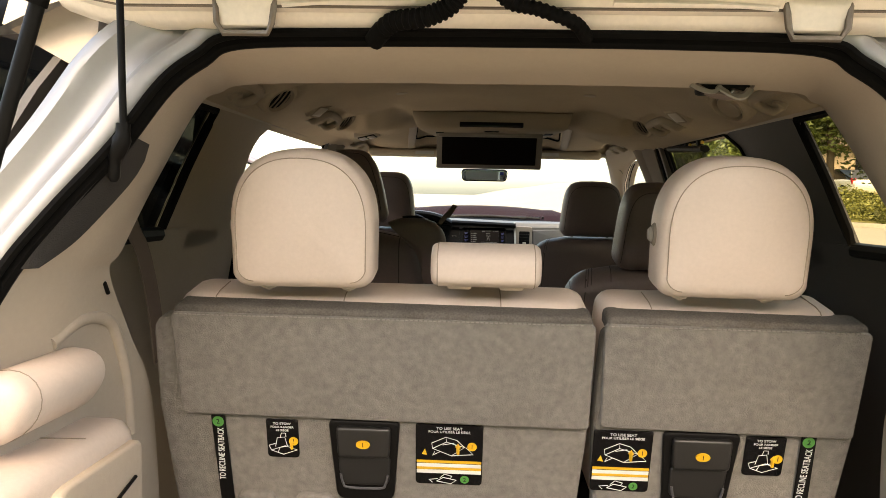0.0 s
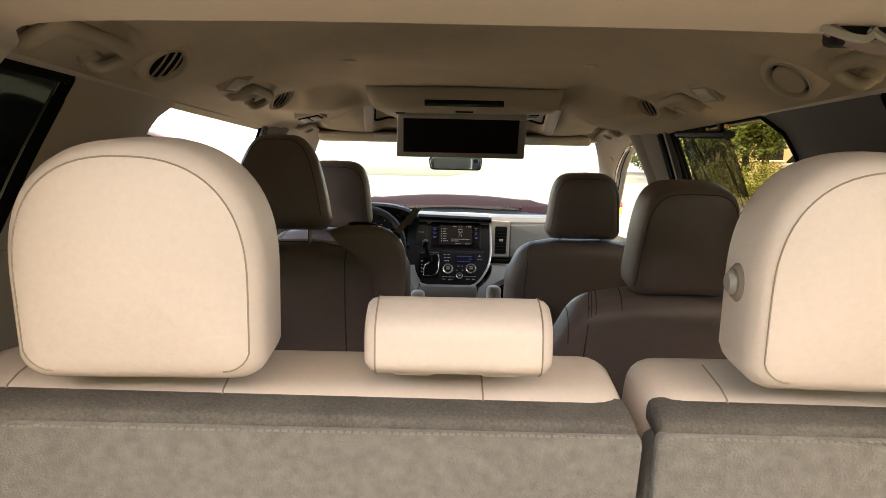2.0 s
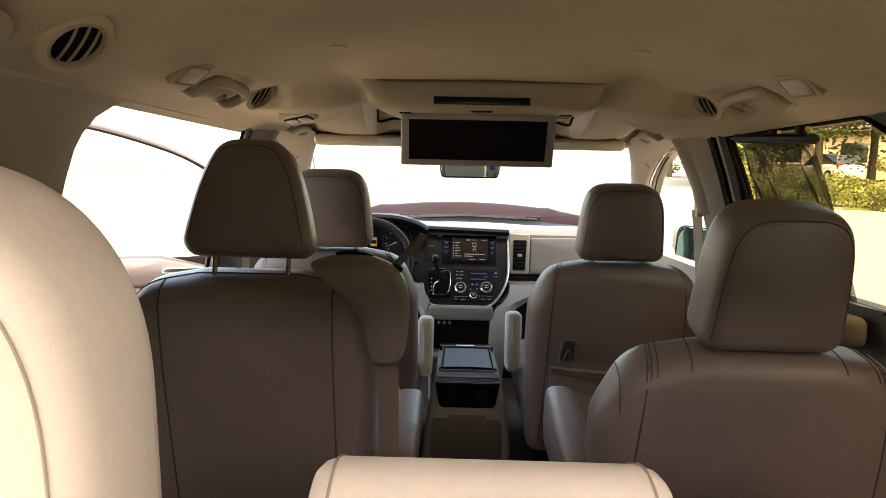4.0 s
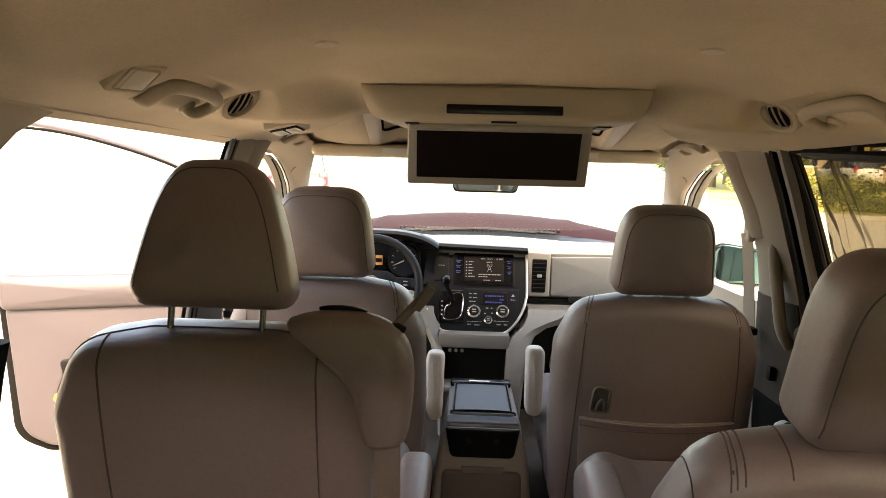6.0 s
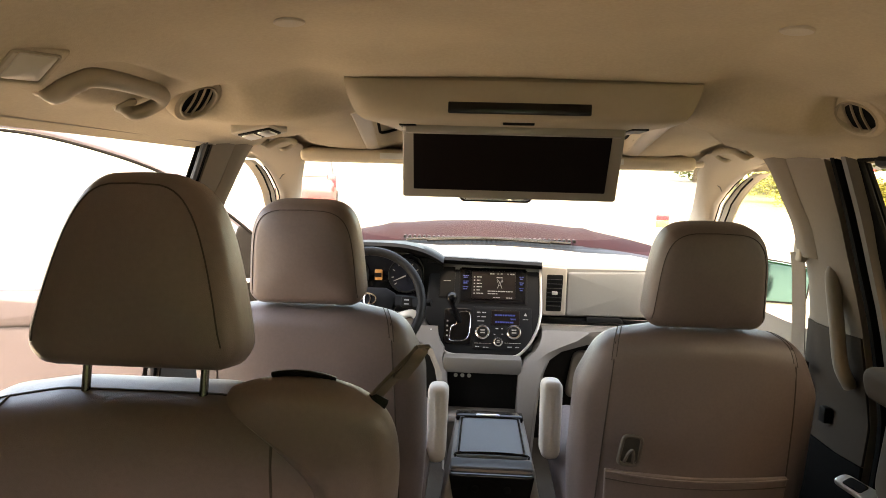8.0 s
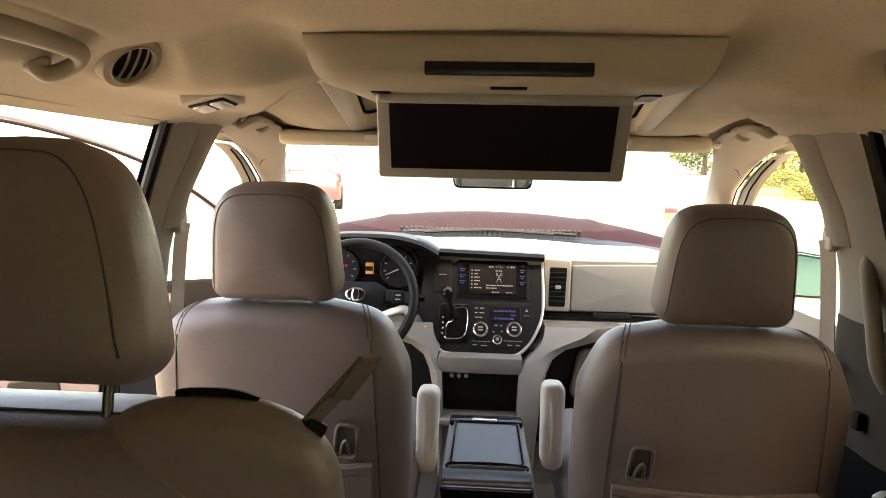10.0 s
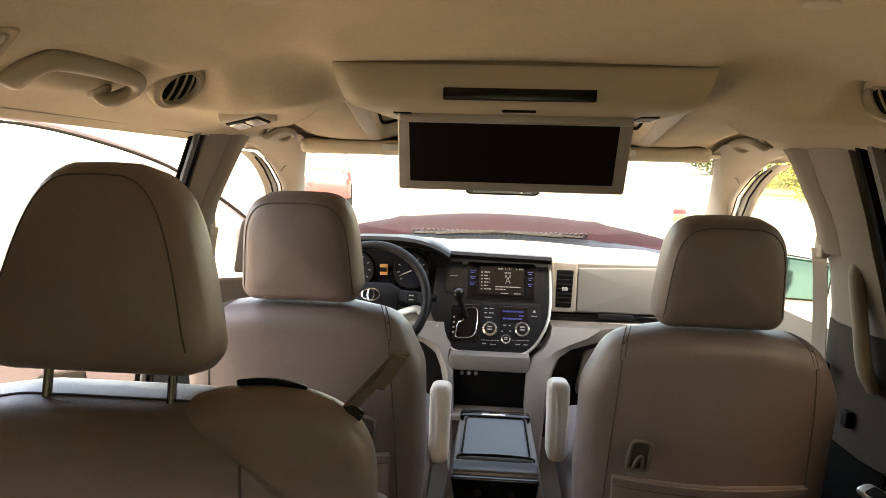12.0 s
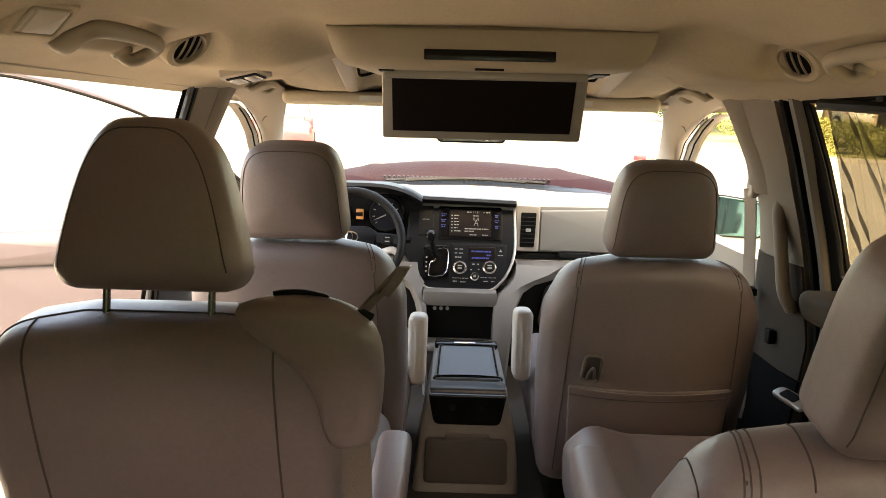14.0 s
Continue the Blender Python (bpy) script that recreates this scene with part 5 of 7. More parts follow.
def sun_visor(side):
    v = thing("sun_visor", "folded beige sun visor with label", "sun visor", "sun visors")
    bm = bmesh.new()
    x0, x1 = (-0.580, -0.16) if side < 0 else (0.16, 0.552)
    pillow(bm, rpoly([(x0, 0, 0.018), (x1, 0, 0.018), (x1, 0.15, 0.03), (x0, 0.15, 0.03)], 5), 0.040, 0.015, m=pose(0, 3.405, 1.509, -84))
    part("panel", bm, VISOR_CLOTH, v)
    bm = bmesh.new()
    box(bm, (side * 0.300 - 0.045, 3.4015, 1.484), (side * 0.300 + 0.045, 3.4055, 1.500), 0.0)
    part("sticker", bm, WHITE_INK, v, "white warning sticker")
    bm = bmesh.new()
    tube(bm, [(side * 0.545, 3.42, 1.490), (side * 0.572, 3.43, 1.492)], 0.009, 8)
    part("pivot", bm, TRIM, v)
    return v


sun_visor(-1), sun_visor(1)
rv = thing("rear_view_mirror", "black rear view mirror with blue display", "mirror")
mm = pose(-0.005, 3.595, 1.362, 6)
bm = bmesh.new()
o = rpoly([(-0.112, 0.0, 0.02), (0.112, 0.0, 0.02), (0.122, 0.062, 0.022), (-0.122, 0.062, 0.022)], 5)
pillow(bm, o, 0.03, 0.008, (0, 0.012), mm)
hs = part("housing", bm, BLACK, rv)
bm = bmesh.new()
pillow(bm, inset(o, 0.006), 0.003, 0.001, m=mm @ pose(0, -0.0015, 0))
part("glass", bm, MIRROR, rv, "mirror glass")
bm = bmesh.new()
box(bm, (0.078, -0.0022, 0.034), (0.098, -0.0012, 0.050), 0.001, mm)
part("display", bm, LCD_BLUE, rv)
bm = bmesh.new()
tube(bm, [(-0.005, 3.62, 1.405), (-0.005, 3.66, 1.445), (-0.005, 3.67, 1.48)], 0.012, 8)
part("stem", bm, BLACK, rv)

# ---------------------------------------------------------------- dashboard
dash = thing("dashboard", "pale grey soft dashboard with charcoal centre stack", "dashboard")
bm = bmesh.new()
rings = []
TOPZ = [(-0.80, 1.12), (-0.62, 1.155), (-0.42, 1.170), (-0.20, 1.155), (0.18, 1.145), (0.6, 1.148), (0.80, 1.10)]
for i in range(49):
    x = -0.80 + 1.60 * i / 48
    t = interp(TOPZ, x)
    bow = 0.10 * (abs(x) / 0.8) ** 2
    rings.append([(x, 4.72 - bow * 2, t - 0.045), (x, 4.40 - bow, t - 0.018), (x, 4.15 - bow * .5, t - 0.004), (x, 4.02, t), (x, 3.97, t - 0.010), (x, 3.952, t - 0.032), (x, 3.955, 1.02), (x, 3.965, 0.935), (x, 3.985, 0.925), (x, 3.99, 0.905),
                  (x, 3.955, 0.895), (x, 3.930, 0.886), (x, 3.935, 0.870), (x, 3.965, 0.852), (x, 4.03, 0.842), (x, 4.18, 0.835), (x, 4.24, 0.45)])
loft(bm, rings, caps=False, closed=False)
db = part("dash_body", bm, DASH_TOP, dash)
# lower grey shoulders that run down to the centre bin
for s in (-1, 1):
    bm = bmesh.new()
    rings = []
    for z, xo, xi, y in ((0.90, 0.62, 0.19, 3.86), (0.872, 0.50, 0.185, 3.835), (0.850, 0.36, 0.175, 3.818), (0.830, 0.268, 0.160, 3.806), (0.80, 0.215, 0.135, 3.785), (0.76, 0.193, 0.115, 3.76), (0.70, 0.178, 0.112, 3.735), (0.62, 0.168, 0.110, 3.715), (0.50, 0.158, 0.105, 3.70), (0.42, 0.155, 0.105, 3.70)):
        xi += (0.034 if s < 0 else -0.012) if z < 0.81 else 0
        rings.append([(s * xi, y + 0.10, z), (s * xi, y, z), (s * (xi * .6 + xo * .4), y - 0.008, z), (s * (xo - 0.012), y + 0.004 + max(0, xo - 0.19) * 0.22, z), (s * xo, y + 0.03 + max(0, xo - 0.19) * 0.22, z), (s * xo, y + 0.22, z)])
    loft(bm, rings, caps=True)
    part("stack_shoulder", bm, DASH_LOW, dash)
# solid black block behind, standing in for the shade of the footwell
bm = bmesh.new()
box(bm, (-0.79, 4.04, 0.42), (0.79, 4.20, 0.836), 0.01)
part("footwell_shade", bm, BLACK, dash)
# black strip and bright line under the upper panel
for z0, z1, mt, y in ((0.903, 0.930, BLACK_GLOSS, 3.955), (0.895, 0.9025, SATIN, 3.950)):
    bm = bmesh.new()
    box(bm, (0.18, y, z0), (0.74, y + 0.05, z1), 0.003)
    part("trim_strip", bm, mt, dash)
# upper glove compartment lid
bm = bmesh.new()
pillow(bm, rpoly([(0.283, 0.940, 0.008), (0.73, 0.940, 0.02), (0.73, 1.115, 0.02), (0.283, 1.100, 0.008)], 4), 0.02, 0.006, (0.008, 0), m=pose(0, 3.940, 0))
part("glove_lid", bm, DASH_TOP, dash)
bm = bmesh.new()
pillow(bm, rpoly([(0.36, 0.918, 0.004), (0.50, 0.918, 0.004), (0.48, 0.938, 0.004), (0.36, 0.938, 0.004)], 3), 0.02, 0.004, m=pose(0, 3.935, 0))
part("glove_latch", bm, CHARCOAL, dash)
# lower glove box edge
bm = bmesh.new()
pillow(bm, rpoly([(0.30, 0.66, 0.03), (0.72, 0.66, 0.03), (0.72, 0.845, 0.03), (0.33, 0.845, 0.04)], 4), 0.03, 0.01, (0.008, 0), m=pose(0, 4.015, -0.06))
part("lower_glove_box", bm, DASH_LOW, dash)
# air vent beside the stack
va = new("air_vent")
va.parent = dash
bm = bmesh.new()
pillow(bm, rpoly([(0.192, 0.938, 0.012), (0.280, 0.938, 0.012), (0.280, 1.118, 0.012), (0.186, 1.122, 0.012)], 4), 0.012, 0.005, m=pose(0, 3.937, 0))
part("vent_surround", bm, SATIN_TRIM, va)
bm = bmesh.new()
pillow(bm, rpoly([(0.206, 0.955, 0.006), (0.262, 0.955, 0.006), (0.266, 1.092, 0.006), (0.206, 1.092, 0.006)], 3), 0.006, 0.002, m=pose(0, 3.934, 0))
part("vent_backing", bm, BLACK, va)
for k in range(7):
    bm = bmesh.new()
    z = 0.972 + k * 0.0165
    box(bm, (0.208, 3.928, z), (0.262, 3.936, z + 0.004), 0.001, seg=1)
    part("slat", bm, CHARCOAL, va)
bm = bmesh.new()
box(bm, (0.226, 3.925, 1.018), (0.246, 3.934, 1.030), 0.002)
part("vent_tab", bm, SATIN, va)

# centre stack
ms = pose(0, 3.82, 0.81, -24.8)
stack = new("centre_stack")
stack.parent = dash
bm = bmesh.new()
so = rpoly([(-0.155, -0.004, 0.03), (0.100, -0.006, 0.04), (0.165, 0.085, 0.06), (0.182, 0.150, 0.04), (0.178, 0.360, 0.01), (-0.225, 0.372, 0.01), (-0.240, 0.130, 0.04), (-0.190, 0.045, 0.03)], 5)
pillow(bm, so, 0.05, 0.006, m=ms)
part("fascia", bm, CHARCOAL, stack, "charcoal plastic fascia")
bm = bmesh.new()
tube(bm, [ms @ Vector((x, -0.003, s)) for x, s in smooth2d([(-0.215, 0.085), (-0.190, 0.040), (-0.165, 0.010), (-0.130, -0.004), (-0.02, -0.007), (0.080, -0.006), (0.125, 0.022), (0.160, 0.075), (0.181, 0.145), (0.183, 0.25), (0.180, 0.36)], 4)], 0.0052, 8)
part("chrome_trim", bm, SATIN, stack, "chrome edge trim")


def plate_on(name, x0, x1, s0, s1, material, parent, y=-0.004, th=0.005, r=0.003, bev=0.001, label=""):
    bm = bmesh.new()
    pillow(bm, rpoly([(x0, s0, r), (x1, s0, r), (x1, s1, r), (x0, s1, r)], 3), th, bev, m=ms @ pose(0, y, 0), steps=2)
    return part(name, bm, material, parent, label)


def bar_on(x0, x1, s0, s1, material, parent, y=-0.0085):
    """A line of unreadable print: one bar, or several short ones where the line is long."""
    h = (s1 - s0) * 0.14
    x, k = x0, 0
    while x < x1 - 0.0015:
        end = min(x1, x + (0.0085, 0.0045, 0.0115, 0.0060)[k % 4])
        if x1 - end < 0.003:
            end = x1
        bm = bmesh.new()
        box(bm, (x, y, s0 + h), (end, y + 0.0008, s1 - h), 0, ms)
        part("printed_bar", bm, material, parent)
        x, k = end + 0.0016, k + 1


radio = plate_on("radio", -0.112, 0.128, 0.192, 0.330, BLACK_GLOSS, stack, label="black glossy radio with lit screen")
plate_on("radio_surround", -0.118, 0.134, 0.186, 0.336, BLACK, stack, y=-0.002)
plate_on("radio_screen", -0.071, 0.090, 0.205, 0.312, SCREEN, radio, y=-0.0065, th=0.003)
for k in range(6):
    s = 0.284 - k * 0.0125
    bar_on(-0.064, -0.059, s, s + 0.006, LCD, radio)
    bar_on(-0.053, -0.034 - 0.006 * (k % 3 == 1) + (0.006 if k == 5 else 0), s + 0.001, s + 0.006, LCD, radio)
lettering("clock", "11:21", 0.012, ms @ pose(0.032, -0.0088, 0.3015, 90), LCD, radio)
for x0, x1 in ((-0.004, 0.014), (0.060, 0.064), (0.070, 0.086)):
    bar_on(x0, x1, 0.298, 0.305, LCD, radio)
bar_on(0.020, 0.042, 0.2845, 0.2895, LCD, radio)
for x0, x1, s in ((-0.012, 0.080, 0.232), (-0.012, 0.024, 0.2225), (0.008, 0.034, 0.208), (0.056, 0.078, 0.208)):
    bar_on(x0, x1, s, s + 0.005, LCD, radio)
bm = bmesh.new()
for a, b in (((0.024, 0.246), (0.032, 0.272)), ((0.040, 0.246), (0.032, 0.272)), ((0.027, 0.256), (0.037, 0.256))):
    tube(bm, [ms @ Vector((a[0], -0.0086, a[1])), ms @ Vector((b[0], -0.0086, b[1]))], 0.0009, 4)
for r in (0.006, 0.010):
    for s in (0, math.pi):
        tube(bm, [ms @ Vector((0.032 + r * math.cos(s + a), -0.0086, 0.274 + r * math.sin(s + a))) for a in (-0.7, -0.35, 0, 0.35, 0.7)], 0.0007, 4)
part("antenna_icon", bm, LCD, radio)
for k in range(3):
    s = 0.290 - k * 0.022
    for x0, x1 in ((-0.104, -0.084), (0.104, 0.120)):
        bar_on(x0, x1, s, s + 0.0035, LCD_BLUE, radio)
        bar_on(x0 + 0.002, x1 - 0.004, s - 0.008, s - 0.003, LCD_BLUE, radio)
# dark brow that runs from the cluster hood over the stack
bm = bmesh.new()
rings = []
for i in range(17):
    x = -0.24 + 0.425 * i / 16
    z = 1.146 - 0.012 * i / 16
    rings.append([(x, 4.02, z), (x, 3.93, z + 0.002), (x, 3.918, z - 0.008), (x, 3.925, z - 0.022), (x, 3.97, z - 0.03)])
loft(bm, rings, caps=False, closed=False)
part("stack_brow", bm, BLACK, stack, "charcoal brow over the stack")
# tall blank slot left of the radio
plate_on("blank_panel", -0.192, -0.134, 0.205, 0.338, BLACK, stack, label="black blank panel")
bar_on(-0.176, -0.150, 0.268, 0.2715, LCD, stack, y=-0.0052)
# climate controls
cl = plate_on("climate_panel", -0.062, 0.150, 0.018, 0.176, CHARCOAL, stack, y=-0.0025)
plate_on("climate_display", 0.004, 0.107, 0.110, 0.164, SCREEN, cl, y=-0.005)
for x0, x1, s in ((0.016, 0.090, 0.142), (0.074, 0.092, 0.128), (0.018, 0.084, 0.116)):
    bar_on(x0, x1, s, s + 0.008, LCD_BLUE, cl, y=-0.0062)
for kx, ks, kr in ((-0.027, 0.081, 0.026), (0.086, 0.084, 0.026), (0.030, 0.047, 0.0165)):
    bm = bmesh.new()
    disc(bm, kr, 0.014, ms @ pose(kx, -0.014, ks), 32, 0.004)
    k1 = part("control_knob", bm, CHROME, cl, "chrome ringed control knob")
    bm = bmesh.new()
    disc(bm, kr * 0.72, 0.006, ms @ pose(kx, -0.0175, ks), 28, 0.002)
    kc = part("knob_cap", bm, CHARCOAL, k1)
    for dz in (-0.25, 0.12):
        bm = bmesh.new()
        box(bm, (kx - kr * 0.32, -0.0182, ks + dz * kr), (kx + kr * 0.32, -0.0174, ks + (dz + 0.18) * kr), 0, ms)
        part("printed_bar", bm, LCD, kc)
for x0, x1, s in ((-0.048, -0.036, 0.152), (-0.030, -0.016, 0.152), (-0.048, -0.038, 0.136), (-0.032, -0.016, 0.136), (-0.046, -0.022, 0.120), (0.020, 0.030, 0.094), (0.040, 0.046, 0.094), (-0.052, -0.038, 0.026), (-0.024, -0.004, 0.024), (0.064, 0.080, 0.028), (0.092, 0.106, 0.028), (0.014, 0.020, 0.072), (0.042, 0.048, 0.074)):
    bar_on(x0, x1, s, s + 0.005, DIM_INK, cl, y=-0.0034)
for x0, x1, s in ((-0.055, 0.006, 0.040), (0.052, 0.112, 0.044)):
    bar_on(x0, x1, s, s + 0.0016, SATIN, cl, y=-0.0034)
bm = bmesh.new()
loft(bm, [[ms @ Vector((0.128 + 0.007 * math.cos(a), y, 0.150 + 0.007 * math.sin(a))) for a in (math.pi / 2, math.pi * 7 / 6, math.pi * 11 / 6)] for y in (-0.004, -0.002)])
part("hazard_mark", bm, DIM_INK, cl, smooth=False)
bar_on(0.118, 0.138, 0.1315, 0.1345, DIM_INK, cl, y=-0.0034)
# gear shifter
plate_on("shift_gate", -0.168, -0.068, 0.034, 0.166, BLACK_GLOSS, stack, y=-0.005, r=0.016, label="black gear gate")
gear = new("gear_shifter")
gear.parent = stack
bm = bmesh.new()
tube(bm, [ms @ Vector((x, -0.0065, s)) for x, s in smooth2d([(-0.118, 0.150), (-0.076, 0.152), (-0.074, 0.080), (-0.092, 0.050), (-0.140, 0.046), (-0.146, 0.060), (-0.140, 0.098), (-0.122, 0.108), (-0.118, 0.150)])], 0.0014, 5)
part("gate_outline", bm, CHROME, gear)
for k in range(4):
    bar_on(-0.158, -0.152, 0.060 + k * 0.018, 0.068 + k * 0.018, DIM_INK, gear, y=-0.0062)
bm = bmesh.new()
a, b = ms @ Vector((-0.112, 0.0, 0.12)), ms @ Vector((-0.140, -0.075, 0.172))
tube(bm, [a, a.lerp(b, .5), b], [0.012, 0.010, 0.009], 10)
part("lever", bm, BLACK_GLOSS, gear)
bm = bmesh.new()
tube(bm, smooth_path([b - Vector((0, 0, 0.012)), b + Vector((0, -0.004, 0.004)), b + Vector((0, -0.008, 0.022)), b + Vector((0, -0.01, 0.032)), b + Vector((0, -0.011, 0.037))], 4), [0.009, 0.010, 0.012, 0.014, 0.016, 0.018, 0.019, 0.0195, 0.0195, 0.019, 0.018, 0.017, 0.0155, 0.013, 0.010, 0.006, 0.001], 14)
part("knob", bm, BLACK_GLOSS, gear, "black and chrome shift knob")
bm = bmesh.new()
disc(bm, 0.011, 0.004, Matrix.Translation(b + Vector((0, -0.018, 0.020))) @ pose(0, 0, 0, -25), 20, 0.001)
part("knob_cap", bm, CHROME, gear)

# open bin under the stack
bn = new("centre_bin")
bn.parent = dash
bm = bmesh.new()
box(bm, (-0.162, 3.762, 0.757), (0.112, 3.86, 0.812), 0.006)
part("bin_top", bm, DASH_LOW, bn)
bm = bmesh.new()
box(bm, (-0.152, 3.70, 0.600), (0.110, 3.86, 0.622), 0.006)
part("bin_sill", bm, DASH_LOW, bn)
bm = bmesh.new()
box(bm, (-0.158, 3.800, 0.618), (0.108, 3.84, 0.784), 0.002)
part("bin_back", bm, BLACK, bn)
bm = bmesh.new()
box(bm, (-0.150, 3.72, 0.44), (0.108, 3.80, 0.602), 0.004)
part("bin_lower", bm, DASH_LOW, bn)
for k in range(3):
    bm = bmesh.new()
    disc(bm, 0.007, 0.004, pose(-0.118 + k * 0.024, 3.796, 0.738), 16, 0.001)
    part("socket", bm, SATIN, bn)

# instrument cluster under its hood, steering wheel
cluster = new("instrument_cluster")
cluster.parent = dash
bm = bmesh.new()
rings = []
for i in range(25):
    u = i / 12 - 1
    x = -0.42 + 0.245 * u
    arch = 1.196 - 0.055 * abs(u) ** 3.0
    rings.append([(x, 4.10, arch - 0.012), (x, 3.93, arch + 0.004), (x, 3.87, arch + 0.001), (x, 3.858, arch - 0.010), (x, 3.88, arch - 0.022), (x, 4.02, arch - 0.05)])
loft(bm, rings, caps=False, closed=False)
part("cluster_hood", bm, BLACK, cluster)
bm = bmesh.new()
pillow(bm, rpoly([(-0.66, 0.93, 0.03), (-0.19, 0.93, 0.03), (-0.175, 1.14, 0.03), (-0.66, 1.14, 0.03)], 4), 0.04, 0.008, m=pose(0, 3.945, 0))
part("cluster_panel", bm, BLACK, cluster)
bm = bmesh.new()
pillow(bm, rpoly([(-0.60, 0.985, 0.05), (-0.245, 0.985, 0.05), (-0.255, 1.15, 0.06), (-0.59, 1.15, 0.06)], 5), 0.01, 0.003, m=pose(0, 3.937, 0))
part("gauge_glass", bm, BLACK_GLOSS, cluster)
for gx in (-0.520, -0.318):
    mm = pose(gx, 3.925, 1.070)
    bm = bmesh.new()
    tube(bm, [mm @ Vector((0.062 * math.cos(a), 0, 0.062 * math.sin(a))) for a in (2 * math.pi * k / 40 for k in range(40))], 0.004, 6, closed=True)
    dial = part("gauge_ring", bm, CHARCOAL, cluster)
    bm = bmesh.new()
    disc(bm, 0.060, 0.004, mm @ pose(0, 0.002, 0), 36)
    part("gauge_face", bm, NAVY, dial, "dark blue gauge face")
    bm = bmesh.new()
    for k in range(9):
        a = radians(220 - k * 32)
        tube(bm, [mm @ Vector((0.044 * math.cos(a), 0.001, 0.044 * math.sin(a))), mm @ Vector((0.053 * math.cos(a), 0.001, 0.053 * math.sin(a)))], 0.0018, 4)
    part("gauge_ticks", bm, LCD, dial)
    bm = bmesh.new()
    a = radians(205)
    tube(bm, [mm @ Vector((0, 0.0, 0)), mm @ Vector((0.05 * math.cos(a), 0.0, 0.05 * math.sin(a)))], [0.003, 0.001], 6)
    part("needle", bm, LCD, dial)
    bm = bmesh.new()
    disc(bm, 0.005, 0.003, mm @ pose(0.018, -0.001, 0.008), 12)
    part("warning_light", bm, RED, dial)
bm = bmesh.new()
box(bm, (-0.434, 3.926, 1.050), (-0.406, 3.932, 1.090), 0.002)
part("trip_display", bm, LCD_ORANGE, cluster, "lit orange trip display")
bm = bmesh.new()
box(bm, (-0.434, 3.924, 1.062), (-0.408, 3.9255, 1.078), 0)
part("trip_symbol", bm, SCREEN, cluster)

wheel = thing("steering_wheel", "black leather steering wheel with silver spokes", "steering wheel")
mw = pose(-0.425, 3.705, 1.005, -24)
bm = bmesh.new()
tube(bm, [mw @ Vector((0.186 * math.cos(a), 0, 0.186 * math.sin(a))) for a in (2 * math.pi * k / 56 for k in range(56))], 0.0155, 10, closed=True)
part("rim", bm, RIM, wheel)
bm = bmesh.new()
pillow(bm, rpoly([(-0.075, -0.075, 0.04), (0.075, -0.075, 0.04), (0.105, 0.035, 0.03), (0.06, 0.060, 0.03), (-0.06, 0.060, 0.03), (-0.105, 0.035, 0.03)], 5), 0.05, 0.015, (0.012, 0), mw @ pose(0, 0.005, 0))
part("hub", bm, CHARCOAL, wheel)
for s in (-1, 1):
    bm = bmesh.new()
    tube(bm, smooth_path([mw @ Vector((s * 0.085, 0.02, 0.016)), mw @ Vector((s * 0.13, 0.012, 0.012)), mw @ Vector((s * 0.18, 0.0, 0.004))], 4), 0.022, 8, flat=0.5)
    part("spoke", bm, CHARCOAL, wheel)
    bm = bmesh.new()
    tube(bm, smooth_path([mw @ Vector((s * 0.070, 0.012, -0.060)), mw @ Vector((s * 0.115, 0.004, -0.040)), mw @ Vector((s * 0.155, -0.002, -0.030)), mw @ Vector((s * 0.178, 0, -0.045))], 4), 0.013, 8, flat=0.6)
    part("lower_spoke", bm, SATIN, wheel, "silver lower spoke")
    bm = bmesh.new()
    pillow(bm, rpoly([(s * 0.135 - 0.020, -0.010, 0.006), (s * 0.135 + 0.020, -0.010, 0.006), (s * 0.135 + 0.018, 0.026, 0.006), (s * 0.135 - 0.018, 0.026, 0.006)], 3), 0.01, 0.003, m=mw @ pose(0, -0.006, 0))
    pad = part("button_pad", bm, BLACK, wheel)
    for k in range(2):
        bm = bmesh.new()
        box(bm, (s * 0.135 - 0.008, -0.0072, k * 0.014 - 0.002), (s * 0.135 + 0.008, -0.006, k * 0.014 + 0.002), 0, mw)
        part("printed_bar", bm, DIM_INK, pad)
bm = bmesh.new()
tube(bm, [mw @ Vector((0.030 * math.cos(a), -0.0075, 0.012 + 0.020 * math.sin(a))) for a in (2 * math.pi * k / 32 for k in range(32))], 0.0032, 6, closed=True)
tube(bm, [mw @ Vector((0.011 * math.cos(a), -0.0078, 0.012 + 0.019 * math.sin(a))) for a in (2 * math.pi * k / 24 for k in range(24))], 0.0024, 6, closed=True)
part("emblem", bm, CHROME, wheel, "plain oval chrome emblem")
for s in (-1, 1):
    bm = bmesh.new()
    a = mw @ Vector((s * 0.05, 0.07, 0.01))
    tube(bm, [a, mw @ Vector((s * 0.15, 0.06, 0.02)), mw @ Vector((s * 0.215, 0.05, 0.02))], [0.007, 0.009, 0.012], 8)
    part("column_stalk", bm, BLACK, wheel)
bm = bmesh.new()
tube(bm, [mw @ Vector((0, 0.04, 0)), mw @ Vector((0, 0.25, -0.02))], 0.05, 14)
part("column", bm, BLACK, wheel)

